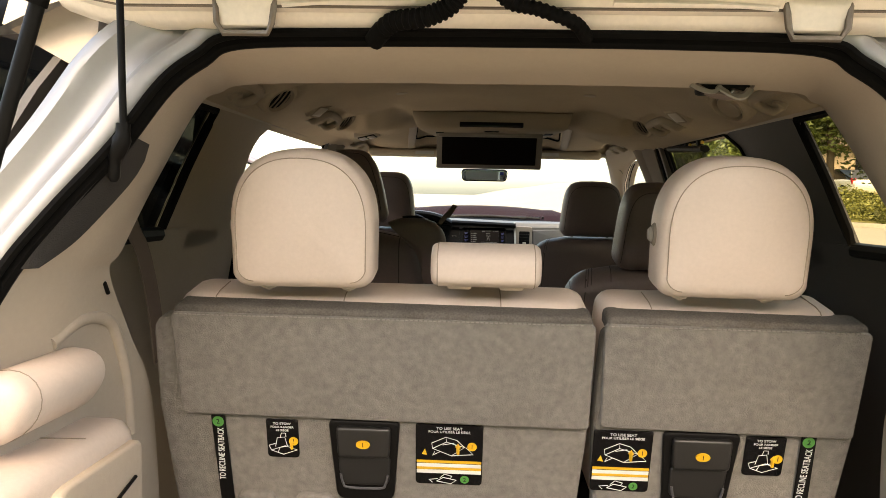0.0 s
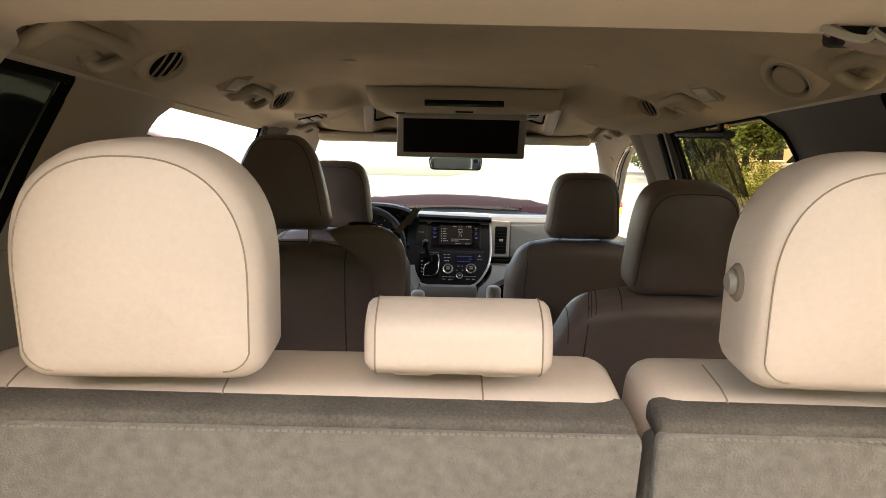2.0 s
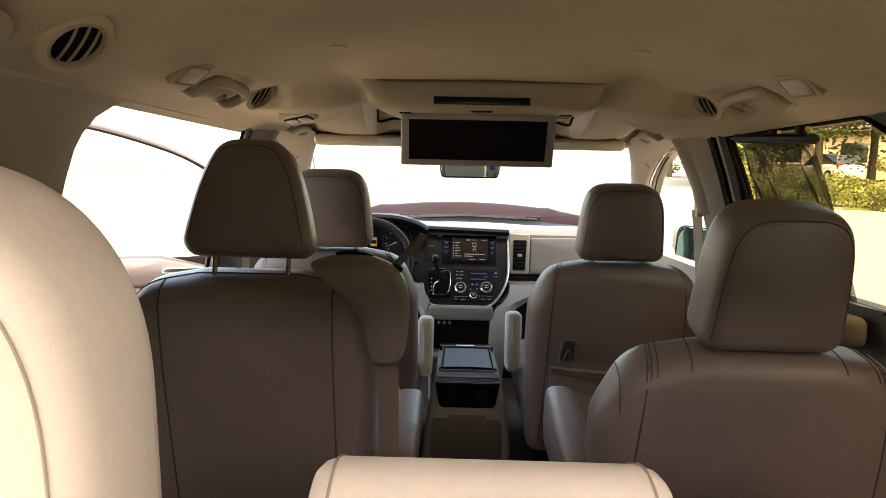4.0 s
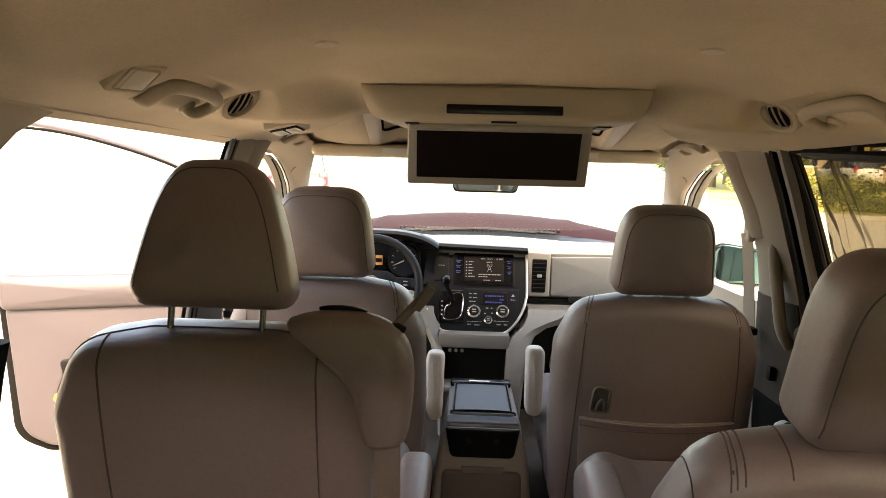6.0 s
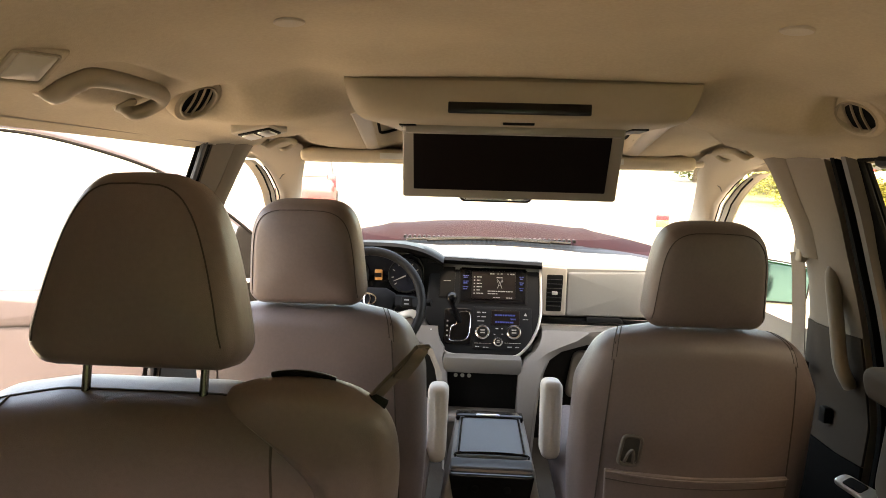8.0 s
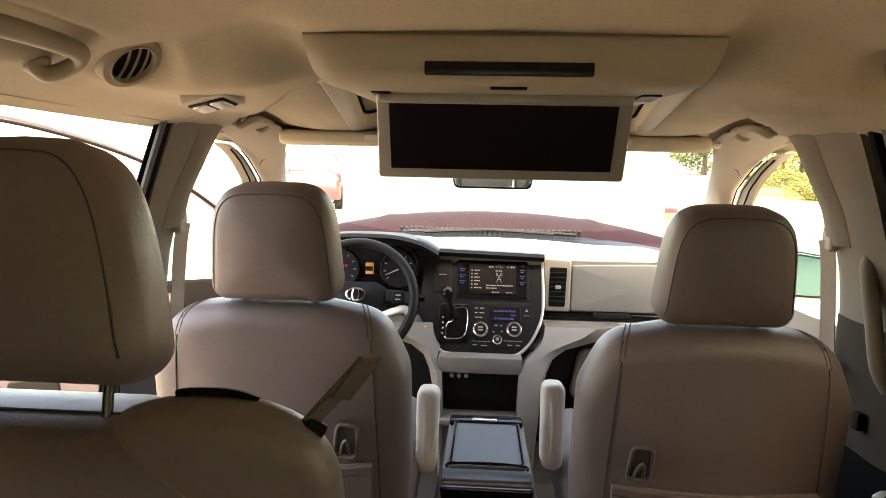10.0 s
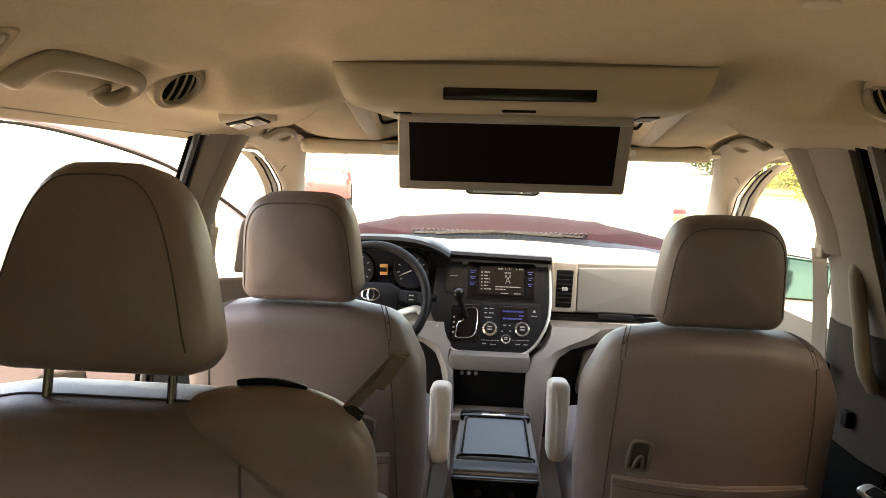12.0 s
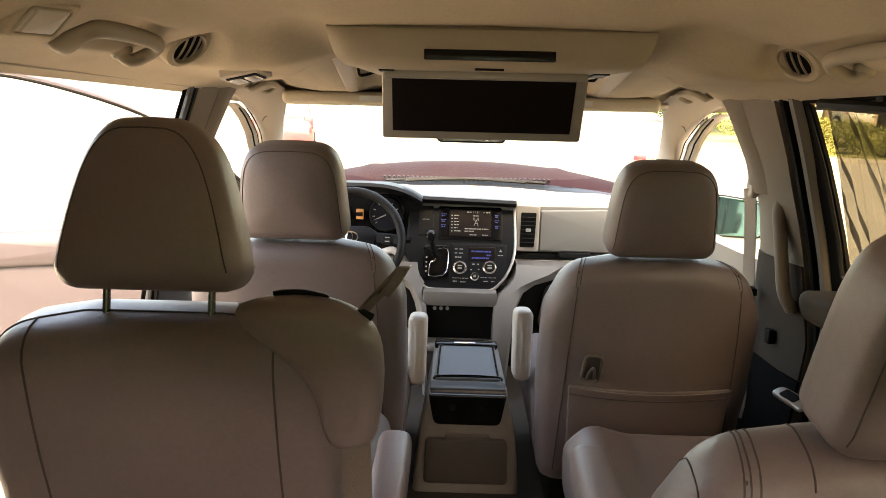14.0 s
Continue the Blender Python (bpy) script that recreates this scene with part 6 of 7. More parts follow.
# ---------------------------------------------------------------- centre console between the front seats
con = thing("centre_console", "beige floor console with black glossy lid", "console")
bm = bmesh.new()
rings = []
for z, w, y0 in ((0.42, 0.150, 3.070), (0.50, 0.145, 3.080), (0.56, 0.139, 3.088), (0.61, 0.131, 3.092), (0.66, 0.119, 3.096), (0.700, 0.112, 3.100), (0.708, 0.108, 3.106)):
    o = rpoly([(-w - 0.002, y0, 0.02), (w - 0.006, y0, 0.02), (w - 0.014, 3.47, 0.03), (-w + 0.006, 3.47, 0.03)], 4)
    rings.append([(p.x, p.y, z + (0.035 * (p.y - 3.1) if z > 0.65 else 0)) for p in o])
loft(bm, rings)
part("console_body", bm, CONSOLE, con)
bm = bmesh.new()
pillow(bm, rpoly([(-0.098, 0.0, 0.012), (0.090, 0.0, 0.012), (0.085, 0.25, 0.015), (-0.093, 0.25, 0.015)], 4), 0.014, 0.005, m=pose(0, 3.165, 0.716, -86))
lidc = part("console_lid", bm, LID_GREY, con, "dark sliding tray lid")
bm = bmesh.new()
tube(bm, [(p.x, p.y, 0.720 + 0.06 * (p.y - 3.165)) for p in rpoly([(-0.090, 3.172, 0.012), (0.082, 3.172, 0.012), (0.078, 3.40, 0.012), (-0.086, 3.40, 0.012)], 4)], 0.003, 6, closed=True)
part("lid_edge", bm, BLACK_GLOSS, lidc)
bm = bmesh.new()
pillow(bm, rpoly([(-0.110, 0, 0.01), (0.100, 0, 0.01), (0.100, 0.055, 0.01), (-0.110, 0.055, 0.01)], 3), 0.012, 0.005, m=pose(0, 3.105, 0.712, -88))
part("rear_lip", bm, SATIN_DARK, con, "dark satin rear lip")
bm = bmesh.new()
tube(bm, smooth_path([(-0.098, 3.14, 0.724), (-0.09, 3.152, 0.728), (0, 3.158, 0.729), (0.082, 3.152, 0.728), (0.09, 3.14, 0.724)], 4), 0.003, 6)
part("lip_edge", bm, BLACK_GLOSS, con)
bm = bmesh.new()
box(bm, (-0.105, 3.405, 0.716), (0.095, 3.45, 0.738), 0.008)
part("front_lip", bm, BLACK_GLOSS, con)
bm = bmesh.new()
box(bm, (-0.045, 3.402, 0.730), (0.025, 3.42, 0.742), 0.003)
part("lid_catch", bm, CHROME, con)
bm = bmesh.new()
pillow(bm, rpoly([(-0.096, 0.614, 0.02), (0.086, 0.614, 0.02), (0.102, 0.702, 0.006), (-0.112, 0.702, 0.006)], 4), 0.03, 0.005, m=pose(0, 3.084, 0))
fr = part("rear_panel", bm, BLACK_GLOSS, con, "black glossy rear outlet panel")
for k in (-0.045, 0.035):
    bm = bmesh.new()
    disc(bm, 0.009, 0.003, pose(k, 3.082, 0.666), 18, 0.001)
    part("outlet_cap", bm, BLACK, fr)
bm = bmesh.new()
pillow(bm, rpoly([(-0.122, 0.445, 0.015), (0.112, 0.445, 0.015), (0.108, 0.578, 0.018), (-0.118, 0.578, 0.018)], 4), 0.02, 0.006, (0.004, 0), m=pose(0, 3.070, 0))
part("storage_door", bm, CONSOLE_DOOR, con, "brown storage door")
bm = bmesh.new()
pillow(bm, rpoly([(-0.062, 0.576, 0.008), (0.056, 0.576, 0.008), (0.060, 0.594, 0.006), (-0.066, 0.594, 0.006)], 3), 0.012, 0.004, m=pose(0, 3.068, 0))
part("door_pull", bm, TAUPE_PLASTIC, con)


# ---------------------------------------------------------------- bonnet and outside mirror
bonnet = thing("bonnet", "maroon bonnet with black wiper cowl", "bonnet")
bm = bmesh.new()
rings = []
for j in range(13):
    f = j / 12
    y = 4.80 + 0.95 * f
    lift = 0.075 * math.sin(min(1, f * 2.6) * math.pi / 2) - 0.22 * max(0, f - 0.35) ** 1.6
    ring = []
    for i in range(33):
        u = i / 16 - 1
        crease = 0.010 * math.exp(-((abs(u) - 0.56) / 0.04) ** 2)
        ring.append((0.93 * u, y - 0.16 * u * u, 1.142 + lift - 0.115 * abs(u) ** 2.2 + crease))
    rings.append(ring)
loft(bm, rings, caps=False, closed=False)
part("panel", bm, HOOD_PAINT, bonnet)
bm = bmesh.new()
rings = []
for i in range(25):
    u = i / 12 - 1
    rings.append([(0.80 * u, 4.83 - 0.15 * u * u, 1.140 - 0.05 * u * u), (0.80 * u, 4.74 - 0.15 * u * u, 1.128 - 0.05 * u * u), (0.80 * u, 4.70 - 0.16 * u * u, 1.118 - 0.05 * u * u)])
loft(bm, rings, caps=False, closed=False)
part("cowl", bm, BLACK, bonnet, "black plastic wiper cowl")
for s in range(-1, 2, 2):
    bm = bmesh.new()
    tube(bm, smooth_path([(s * 0.05 - 0.35, 4.72, 1.135), (s * 0.05 + 0.0, 4.735, 1.152), (s * 0.05 + 0.35, 4.70, 1.14)], 5), 0.007, 6)
    part("wiper", bm, BLACK, bonnet, "black wiper arm")
for k in range(36):
    bm = bmesh.new()
    x = -0.42 + 0.024 * k
    box(bm, (x, 4.755, 1.138), (x + 0.012, 4.80, 1.153), 0.002, seg=1)
    part("cowl_slot", bm, BLACK, bonnet)

dm = thing("door_mirror", "silver door mirror, teal reflection put into its glass", "mirror")
bm = bmesh.new()
mm = pose(1.10, 4.08, 0.98, 0, 0, -14)
o = rpoly([(-0.135, 0.0, 0.05), (0.12, 0.0, 0.05), (0.135, 0.17, 0.05), (-0.12, 0.205, 0.05)], 6)
pillow(bm, o, 0.11, 0.035, (0, 0.02), mm)
part("shell", bm, PAINT, dm)
bm = bmesh.new()
pillow(bm, inset(o, 0.012), 0.004, 0.002, m=mm @ pose(0, -0.003, 0))
part("bezel", bm, BLACK, dm)
bm = bmesh.new()
pillow(bm, inset(o, 0.019), 0.003, 0.001, m=mm @ pose(0, -0.0045, 0, 2, 0, 0))
part("glass", bm, MIRROR_TEAL, dm, "mirror glass with a teal reflection in its colour")
bm = bmesh.new()
tube(bm, [(0.99, 4.13, 1.03), (0.90, 4.15, 1.01), (0.84, 4.16, 1.0)], [0.03, 0.028, 0.035], 10)
part("arm", bm, PAINT, dm)

# ---------------------------------------------------------------- right side: belt, sunshade, sliding door fittings
def shoulder_belt(side):
    b = thing("seat_belt", "taupe seat belt hanging on the door pillar", "seat belt", "front seat belts")
    bm = bmesh.new()
    strap(bm, [(side * 0.732, 3.178, 1.275), (side * 0.742, 3.180, 1.22), (side * 0.762, 3.205, 1.12), (side * 0.776, 3.222, 1.03), (side * 0.784, 3.225, 0.95), (side * 0.795, 3.22, 0.60)], Vector((side * 0.55, -0.83, 0)), 0.034)
    part("webbing", bm, BELT_PALE, b)
    bm = bmesh.new()
    pillow(bm, rpoly([(-0.022, -0.030, 0.012), (0.022, -0.030, 0.012), (0.018, 0.030, 0.012), (-0.018, 0.030, 0.012)], 4), 0.022, 0.007, m=pose(side * 0.740, 3.178, 1.280, 0, 0, 90 * side) @ pose(0, -0.012, 0))
    part("upper_guide", bm, PILLAR, b)
    bm = bmesh.new()
    box(bm, (side * 0.778 - 0.012, 3.185, 0.975), (side * 0.778 + 0.012, 3.255, 0.997), 0.004)
    part("latch_tongue", bm, BLACK, b)
    return b


shoulder_belt(1), shoulder_belt(-1)
bm = bmesh.new()
tube(bm, smooth_path([(0.772, 3.075, 1.25), (0.760, 3.06, 1.225), (0.768, 3.04, 1.12), (0.782, 3.035, 1.03), (0.81, 3.04, 0.98)], 5), 0.016, 10)
tagged(part("pillar_grip", bm, PILLAR_TOP), "grey plastic grip on the door pillar", "handle")
bm = bmesh.new()
box(bm, (0.800, 3.118, 0.860), (0.820, 3.145, 0.900), 0.004)
tagged(part("door_switch", bm, BLACK), "small black rocker switch on the pillar", "switch")

sd = thing("sliding_door_panel", "grey sliding door panel with armrest and chrome handle", "door panel")
bm = bmesh.new()
pillow(bm, rpoly([(2.36, 1.02, 0.02), (2.83, 1.02, 0.03), (2.85, 1.085, 0.03), (2.36, 1.09, 0.02)], 4), 0.10, 0.02, m=pose(0.71, 0, 0, 0, 0, 90) @ pose(0, -0.10, 0))
part("ledge", bm, PILLAR_B, sd)
bm = bmesh.new()
pillow(bm, rpoly([(2.50, 0.80, 0.02), (2.86, 0.80, 0.04), (2.83, 1.03, 0.02), (2.50, 1.03, 0.02)], 4), 0.06, 0.012, m=pose(0.765, 0, 0, 0, 0, 90) @ pose(0, -0.06, 0))
part("upper_panel", bm, TAUPE_PLASTIC, sd)
bm = bmesh.new()
pillow(bm, rpoly([(2.70, 0.855, 0.015), (2.775, 0.845, 0.015), (2.78, 1.0, 0.015), (2.71, 1.0, 0.015)], 4), 0.01, 0.003, m=pose(0.762, 0, 0, 0, 0, 90) @ pose(0, -0.005, 0))
part("pull_recess", bm, BLACK, sd)
bm = bmesh.new()
pillow(bm, rpoly([(-0.042, -0.021, 0.010), (0.046, -0.019, 0.018), (0.046, 0.017, 0.010), (-0.042, 0.021, 0.008)], 4), 0.014, 0.005, m=facing((-0.2, -0.15, 0.7), (0.760, 2.895, 0.806), -18))
ph = part("inner_handle", bm, SATIN, sd, "chrome inner door handle")
bm = bmesh.new()
pillow(bm, rpoly([(-0.022, -0.014, 0.006), (0.022, -0.014, 0.006), (0.022, 0.014, 0.006), (-0.022, 0.014, 0.006)], 3), 0.004, 0.001, m=facing((-0.2, -0.15, 0.7), (0.760, 2.895, 0.806), -18) @ pose(0.004, -0.002, 0))
part("handle_recess", bm, BLACK, ph)

# mesh sunshade pulled up over the sliding door window
shade_mat = bpy.data.materials.new("shade_mesh")
shade_mat.use_nodes = True
nt = shade_mat.node_tree
pb = nt.nodes["Principled BSDF"]
pb.inputs["Base Color"].default_value = (0.02, 0.018, 0.016, 1)
pb.inputs["Roughness"].default_value = 0.9
uvn = nt.nodes.new("ShaderNodeNewGeometry")
sep = nt.nodes.new("ShaderNodeSeparateXYZ")
nt.links.new(uvn.outputs["Position"], sep.inputs[0])
skew = nt.nodes.new("ShaderNodeMath")
skew.operation = 'MULTIPLY_ADD'
skew.inputs[1].default_value = -0.30
nt.links.new(sep.outputs["Z"], skew.inputs[0])
nt.links.new(sep.outputs["Y"], skew.inputs[2])
comb = nt.nodes.new("ShaderNodeCombineXYZ")
nt.links.new(skew.outputs[0], comb.inputs[0])
wv = nt.nodes.new("ShaderNodeTexNoise")
wv.inputs["Scale"].default_value, wv.inputs["Detail"].default_value = 38.0, 1
nt.links.new(comb.outputs[0], wv.inputs["Vector"])
mr = nt.nodes.new("ShaderNodeMapRange")
mr.inputs["From Min"].default_value, mr.inputs["From Max"].default_value = 0.53, 0.62
mr.inputs["To Min"].default_value, mr.inputs["To Max"].default_value = 0.80, 0.98
nt.links.new(wv.outputs["Fac"], mr.inputs["Value"])
tr = nt.nodes.new("ShaderNodeBsdfTransparent")
mx = nt.nodes.new("ShaderNodeMixShader")
nt.links.new(mr.outputs[0], mx.inputs[0])
nt.links.new(tr.outputs[0], mx.inputs[1])
nt.links.new(pb.outputs[0], mx.inputs[2])
nt.links.new(mx.outputs[0], nt.nodes["Material Output"].inputs[0])
sh = thing("window_sunshade", "black mesh sunshade pulled up on hooks", "sunshade")
bm = bmesh.new()
rings = []
for j in range(17):
    f = j / 16
    z = 1.475 - 0.375 * f
    x = interp(WALL_X, z) + 0.012
    a, b = 2.808 + 0.026 * f, 2.474 - 0.04 * f
    rings.append([(x + 0.0034 * math.sin(i * 1.9 + 0.8 * math.sin(i * 0.7)), a + (b - a) * i / 40, z) for i in range(41)])
loft(bm, rings, caps=False, closed=False)
part("mesh_screen", bm, shade_mat, sh)
bm = bmesh.new()
tube(bm, [(0.700, 2.812, 1.484), (0.708, 2.46, 1.462)], 0.012, 8, flat=1.5)
part("top_bar", bm, BLACK, sh)
for y in (2.625, 2.50):
    bm = bmesh.new()
    box(bm, (0.694, y - 0.012, 1.470), (0.712, y + 0.012, 1.506), 0.004)
    part("hook", bm, BLACK, sh)
    # yellow block painted in for sunlit leaves seen through the bar's gaps
    bm = bmesh.new()
    box(bm, (0.696, y - 0.05, 1.478), (0.702, y - 0.03, 1.490), 0.002)
    part("clip", bm, YELLOW_PAINT, sh, "yellow block for daylight seen through a gap")

# tangled belt buckle clipped to the roof at the rear
rb = thing("roof_belt_anchor", "taupe folded seat belt tucked into the roof trim", "seat belt")
bm = bmesh.new()
strap(bm, [(0.280, 1.276, 1.470), (0.296, 1.270, 1.459), (0.322, 1.266, 1.452), (0.350, 1.270, 1.455), (0.370, 1.280, 1.468)], Vector((0.2, 0.8, -0.3)), 0.016)
part("webbing", bm, BELT, rb)
bm = bmesh.new()
strap(bm, [(0.310, 1.266, 1.468), (0.328, 1.260, 1.455), (0.346, 1.258, 1.450), (0.362, 1.268, 1.464)], Vector((0, 0.6, 0.6)), 0.011)
part("folded_webbing", bm, STITCH, rb)
bm = bmesh.new()
strap(bm, [(0.272, 1.272, 1.470), (0.288, 1.260, 1.460), (0.304, 1.258, 1.458), (0.316, 1.266, 1.468)], Vector((0.1, 0.3, 0.8)), 0.006)
part("loose_end", bm, STITCH, rb)
bm = bmesh.new()
pillow(bm, rpoly([(-0.012, -0.007, 0.005), (0.012, -0.007, 0.005), (0.012, 0.007, 0.005), (-0.012, 0.007, 0.005)], 3), 0.008, 0.003, m=pose(0.340, 1.262, 1.455, 25, 10, 20))
part("tongue", bm, POST, rb)
bm = bmesh.new()
box(bm, (0.284, 1.270, 1.456), (0.366, 1.296, 1.474), 0.006)
part("anchor_pocket", bm, BLACK, rb)

# ---------------------------------------------------------------- left side: open driver's door, open sliding door
mdoor = Matrix.Translation((-0.90, 4.36, 0)) @ pose(0, 0, 0, 0, 0, 180 + 21)   # local x from hinge to latch edge, -y faces outwards
fd = thing("front_door", "open driver's door with pale trim and clear window", "car door", "open doors")


def door_slab(name, pts, y0, th, r, material, parent, label="", bulge=0.0):
    bm = bmesh.new()
    pillow(bm, rpoly(pts, 6), th, r, (0.0, bulge), mdoor @ pose(0, y0, 0))
    return part(name, bm, material, parent, label)


door_slab("shell", [(0.0, 0.20, 0.06), (1.03, 0.15, 0.10), (1.18, 0.24, 0.16), (1.23, 0.95, 0.03), (0.0, 1.00, 0.03)], -0.10, 0.13, 0.02, PAINT, fd)
door_slab("rubber_edge", [(0.03, 0.23, 0.06), (1.02, 0.185, 0.10), (1.155, 0.26, 0.15), (1.20, 0.93, 0.03), (0.03, 0.97, 0.03)], 0.02, 0.025, 0.012, RUBBER, fd)
door_slab("lower_trim", [(0.06, 0.26, 0.06), (1.01, 0.22, 0.10), (1.12, 0.29, 0.14), (1.165, 0.84, 0.03), (0.06, 0.84, 0.03)], 0.03, 0.05, 0.015, DOOR_TRIM, fd, bulge=0.01)
door_slab("upper_trim", [(0.40, 0.82, 0.03), (1.18, 0.82, 0.04), (1.18, 0.965, 0.03), (0.62, 0.965, 0.09), (0.36, 0.90, 0.05)], 0.03, 0.075, 0.025, DOOR_TRIM, fd, bulge=0.01)
door_slab("speaker_pocket", [(0.78, 0.48, 0.05), (0.95, 0.50, 0.06), (0.97, 0.60, 0.02), (0.80, 0.62, 0.02)], 0.075, 0.022, 0.006, BLACK, fd, "black door pocket opening")
door_slab("reflector", [(0.92, 0.405, 0.008), (1.00, 0.425, 0.008), (0.99, 0.455, 0.008), (0.92, 0.445, 0.008)], 0.075, 0.012, 0.003, AMBER, fd, "amber door reflector")
door_slab("pull_handle", [(0.42, 0.885, 0.01), (0.62, 0.885, 0.01), (0.60, 0.915, 0.01), (0.44, 0.915, 0.01)], 0.105, 0.02, 0.006, CHROME, fd, "chrome inner handle")
frame_pts = [(1.13, 0, 0.95), (1.26, 0, 1.20), (1.36, 0, 1.50), (1.28, 0, 1.60), (0.98, 0, 1.595), (0.62, 0, 1.50), (0.40, 0, 1.39), (0.18, 0, 1.22), (0.02, 0, 1.04)]
bm = bmesh.new()
tube(bm, [mdoor @ p for p in smooth_path(frame_pts, 6)], 0.026, 10)
part("window_frame", bm, PAINT_DARK, fd, "dark grey window frame")
bm = bmesh.new()
tube(bm, [mdoor @ (p + Vector((-0.03, 0.03, -0.036))) for p in smooth_path(frame_pts[1:], 6)], 0.007, 6)
part("window_seal", bm, RUBBER, fd)
bm = bmesh.new()
gl = [(1.10, 0.95), (1.24, 1.20), (1.33, 1.49), (1.26, 1.57), (0.98, 1.57), (0.62, 1.475), (0.40, 1.365), (0.18, 1.195), (0.05, 1.02), (0.05, 0.95)]
vs = [bm.verts.new(mdoor @ Vector((x, 0, z))) for x, z in gl]
bm.faces.new(vs)
ob = part("window_pane", bm, GLASS, fd)
ob.visible_shadow = False
bm = bmesh.new()
pillow(bm, rpoly([(0.02, 0.98, 0.02), (0.24, 0.98, 0.02), (0.20, 1.23, 0.03), (0.02, 1.08, 0.03)], 4), 0.03, 0.008, m=mdoor @ pose(0, 0.0, 0))
part("mirror_sail", bm, BLACK, fd, "black corner panel of the mirror")
bm = bmesh.new()
pillow(bm, rpoly([(0.02, 1.0, 0.05), (0.26, 1.0, 0.05), (0.25, 1.20, 0.05), (0.03, 1.18, 0.05)], 5), 0.13, 0.04, m=mdoor @ pose(-0.02, -0.24, 0))
part("outside_mirror", bm, PAINT_DARK, fd)

sl = thing("sliding_door", "open silver sliding door with tinted window", "car door", "open doors")
bm = bmesh.new()
pillow(bm, rpoly([(1.18, 0.34, 0.10), (2.36, 0.34, 0.10), (2.36, 1.08, 0.02), (1.18, 1.08, 0.02)], 5), 0.10, 0.02, m=pose(-1.00, 0, 0, 0, 0, 90))
part("shell", bm, PAINT, sl)
bm = bmesh.new()
tube(bm, [(-1.02 + 0.18 * max(0, z - 1.05), y, z) for x, y, z in smooth_path([(0, 1.20, 1.06), (0, 1.21, 1.30), (0, 1.30, 1.56), (0, 1.50, 1.63), (0, 2.2, 1.64), (0, 2.30, 1.58), (0, 2.34, 1.30), (0, 2.35, 1.06)], 6)], 0.045, 10)
part("window_frame", bm, BLACK, sl)
bm = bmesh.new()
tube(bm, [(-1.06 + 0.18 * max(0, z - 1.05), y, z) for x, y, z in smooth_path([(0, 1.17, 1.06), (0, 1.18, 1.32), (0, 1.27, 1.60), (0, 1.48, 1.67), (0, 2.22, 1.68), (0, 2.34, 1.61), (0, 2.38, 1.30), (0, 2.39, 1.06)], 6)], 0.05, 10)
part("painted_frame", bm, PAINT, sl)
bm = bmesh.new()
vs = [bm.verts.new((-1.01 + 0.18 * max(0, z - 1.05), y, z)) for y, z in ((1.21, 1.06), (1.22, 1.30), (1.31, 1.55), (1.50, 1.62), (2.2, 1.63), (2.29, 1.57), (2.33, 1.30), (2.34, 1.06))]
bm.faces.new(vs)
part("window_pane", bm, DARK_GLASS, sl, "dark tinted pane")
bm = bmesh.new()
pillow(bm, rpoly([(1.24, 0.42, 0.10), (2.30, 0.42, 0.10), (2.30, 1.05, 0.03), (1.24, 1.05, 0.03)], 5), 0.03, 0.012, m=pose(-0.975, 0, 0, 0, 0, 90))
part("inner_trim", bm, TRIM_DARK, sl)

# ---------------------------------------------------------------- tailgate overhead, struts, cargo corner
tg = thing("tailgate", "raised silver tailgate seen from below", "tailgate")
bm = bmesh.new()
PROF = [(1.145, 1.515), (1.128, 1.517), (1.118, 1.523), (1.112, 1.532), (1.105, 1.533), (1.098, 1.539), (1.092, 1.549), (1.078, 1.551), (1.07, 1.559), (1.03, 1.572), (0.92, 1.634), (0.6, 1.774), (0.1, 1.974), (-0.05, 2.014)]
rings = []
for i in range(41):
    u = i / 20 - 1
    up = 0.10 * max(0, abs(u) - 0.86) ** 1.3 * 9
    rings.append([(0.64 * u, y, z + up * 0.35) for y, z in PROF] + [(0.64 * u, y + 0.02, z + 0.06 + up * 0.35) for y, z in PROF[::-1]])
loft(bm, rings)
part("inner_panel", bm, PAINT_IN, tg)
bm = bmesh.new()
rings = []
for i in range(25):
    u = i / 12 - 1
    rings.append([(0.60 * u, y - 0.003, z - 0.005) for y, z in PROF[8:12]] + [(0.60 * u, y + 0.004, z + 0.006) for y, z in PROF[8:12][::-1]])
loft(bm, rings)
part("inner_trim_board", bm, TAUPE_PLASTIC, tg, "dark brown plastic trim board")
for s in (-1, 1):
    x = s * 0.372
    bm = bmesh.new()
    pillow(bm, rpoly([(-0.036, 0.0, 0.004), (0.036, 0.0, 0.004), (0.042, 0.06, 0.006), (-0.042, 0.06, 0.006)], 3), 0.008, 0.003, m=pose(x, 1.100, 1.510, 12))
    hg = part("hinge", bm, PAINT_IN, tg, "painted steel hinge plate")
    bm = bmesh.new()
    tube(bm, [(x - 0.040, 1.098, 1.545), (x - 0.037, 1.094, 1.513), (x - 0.030, 1.098, 1.501), (x + 0.030, 1.098, 1.501), (x + 0.037, 1.094, 1.513), (x + 0.040, 1.098, 1.545)], 0.0045, 6)
    part("hinge_bracket", bm, PRIMER, hg)
    for k in (-0.024, 0.024):
        bm = bmesh.new()
        disc(bm, 0.009, 0.008, pose(x + k, 1.098, 1.556, 12), 6, 0.002)
        part("bolt", bm, PRIMER, hg)
    bm = bmesh.new()
    tube(bm, smooth_path([(x - 0.26 * s, 1.095, 1.543), (x - 0.12 * s, 1.096, 1.542), (x - 0.05 * s, 1.098, 1.538)], 3), 0.004, 6)
    part("pressed_rib", bm, PAINT_IN, tg)
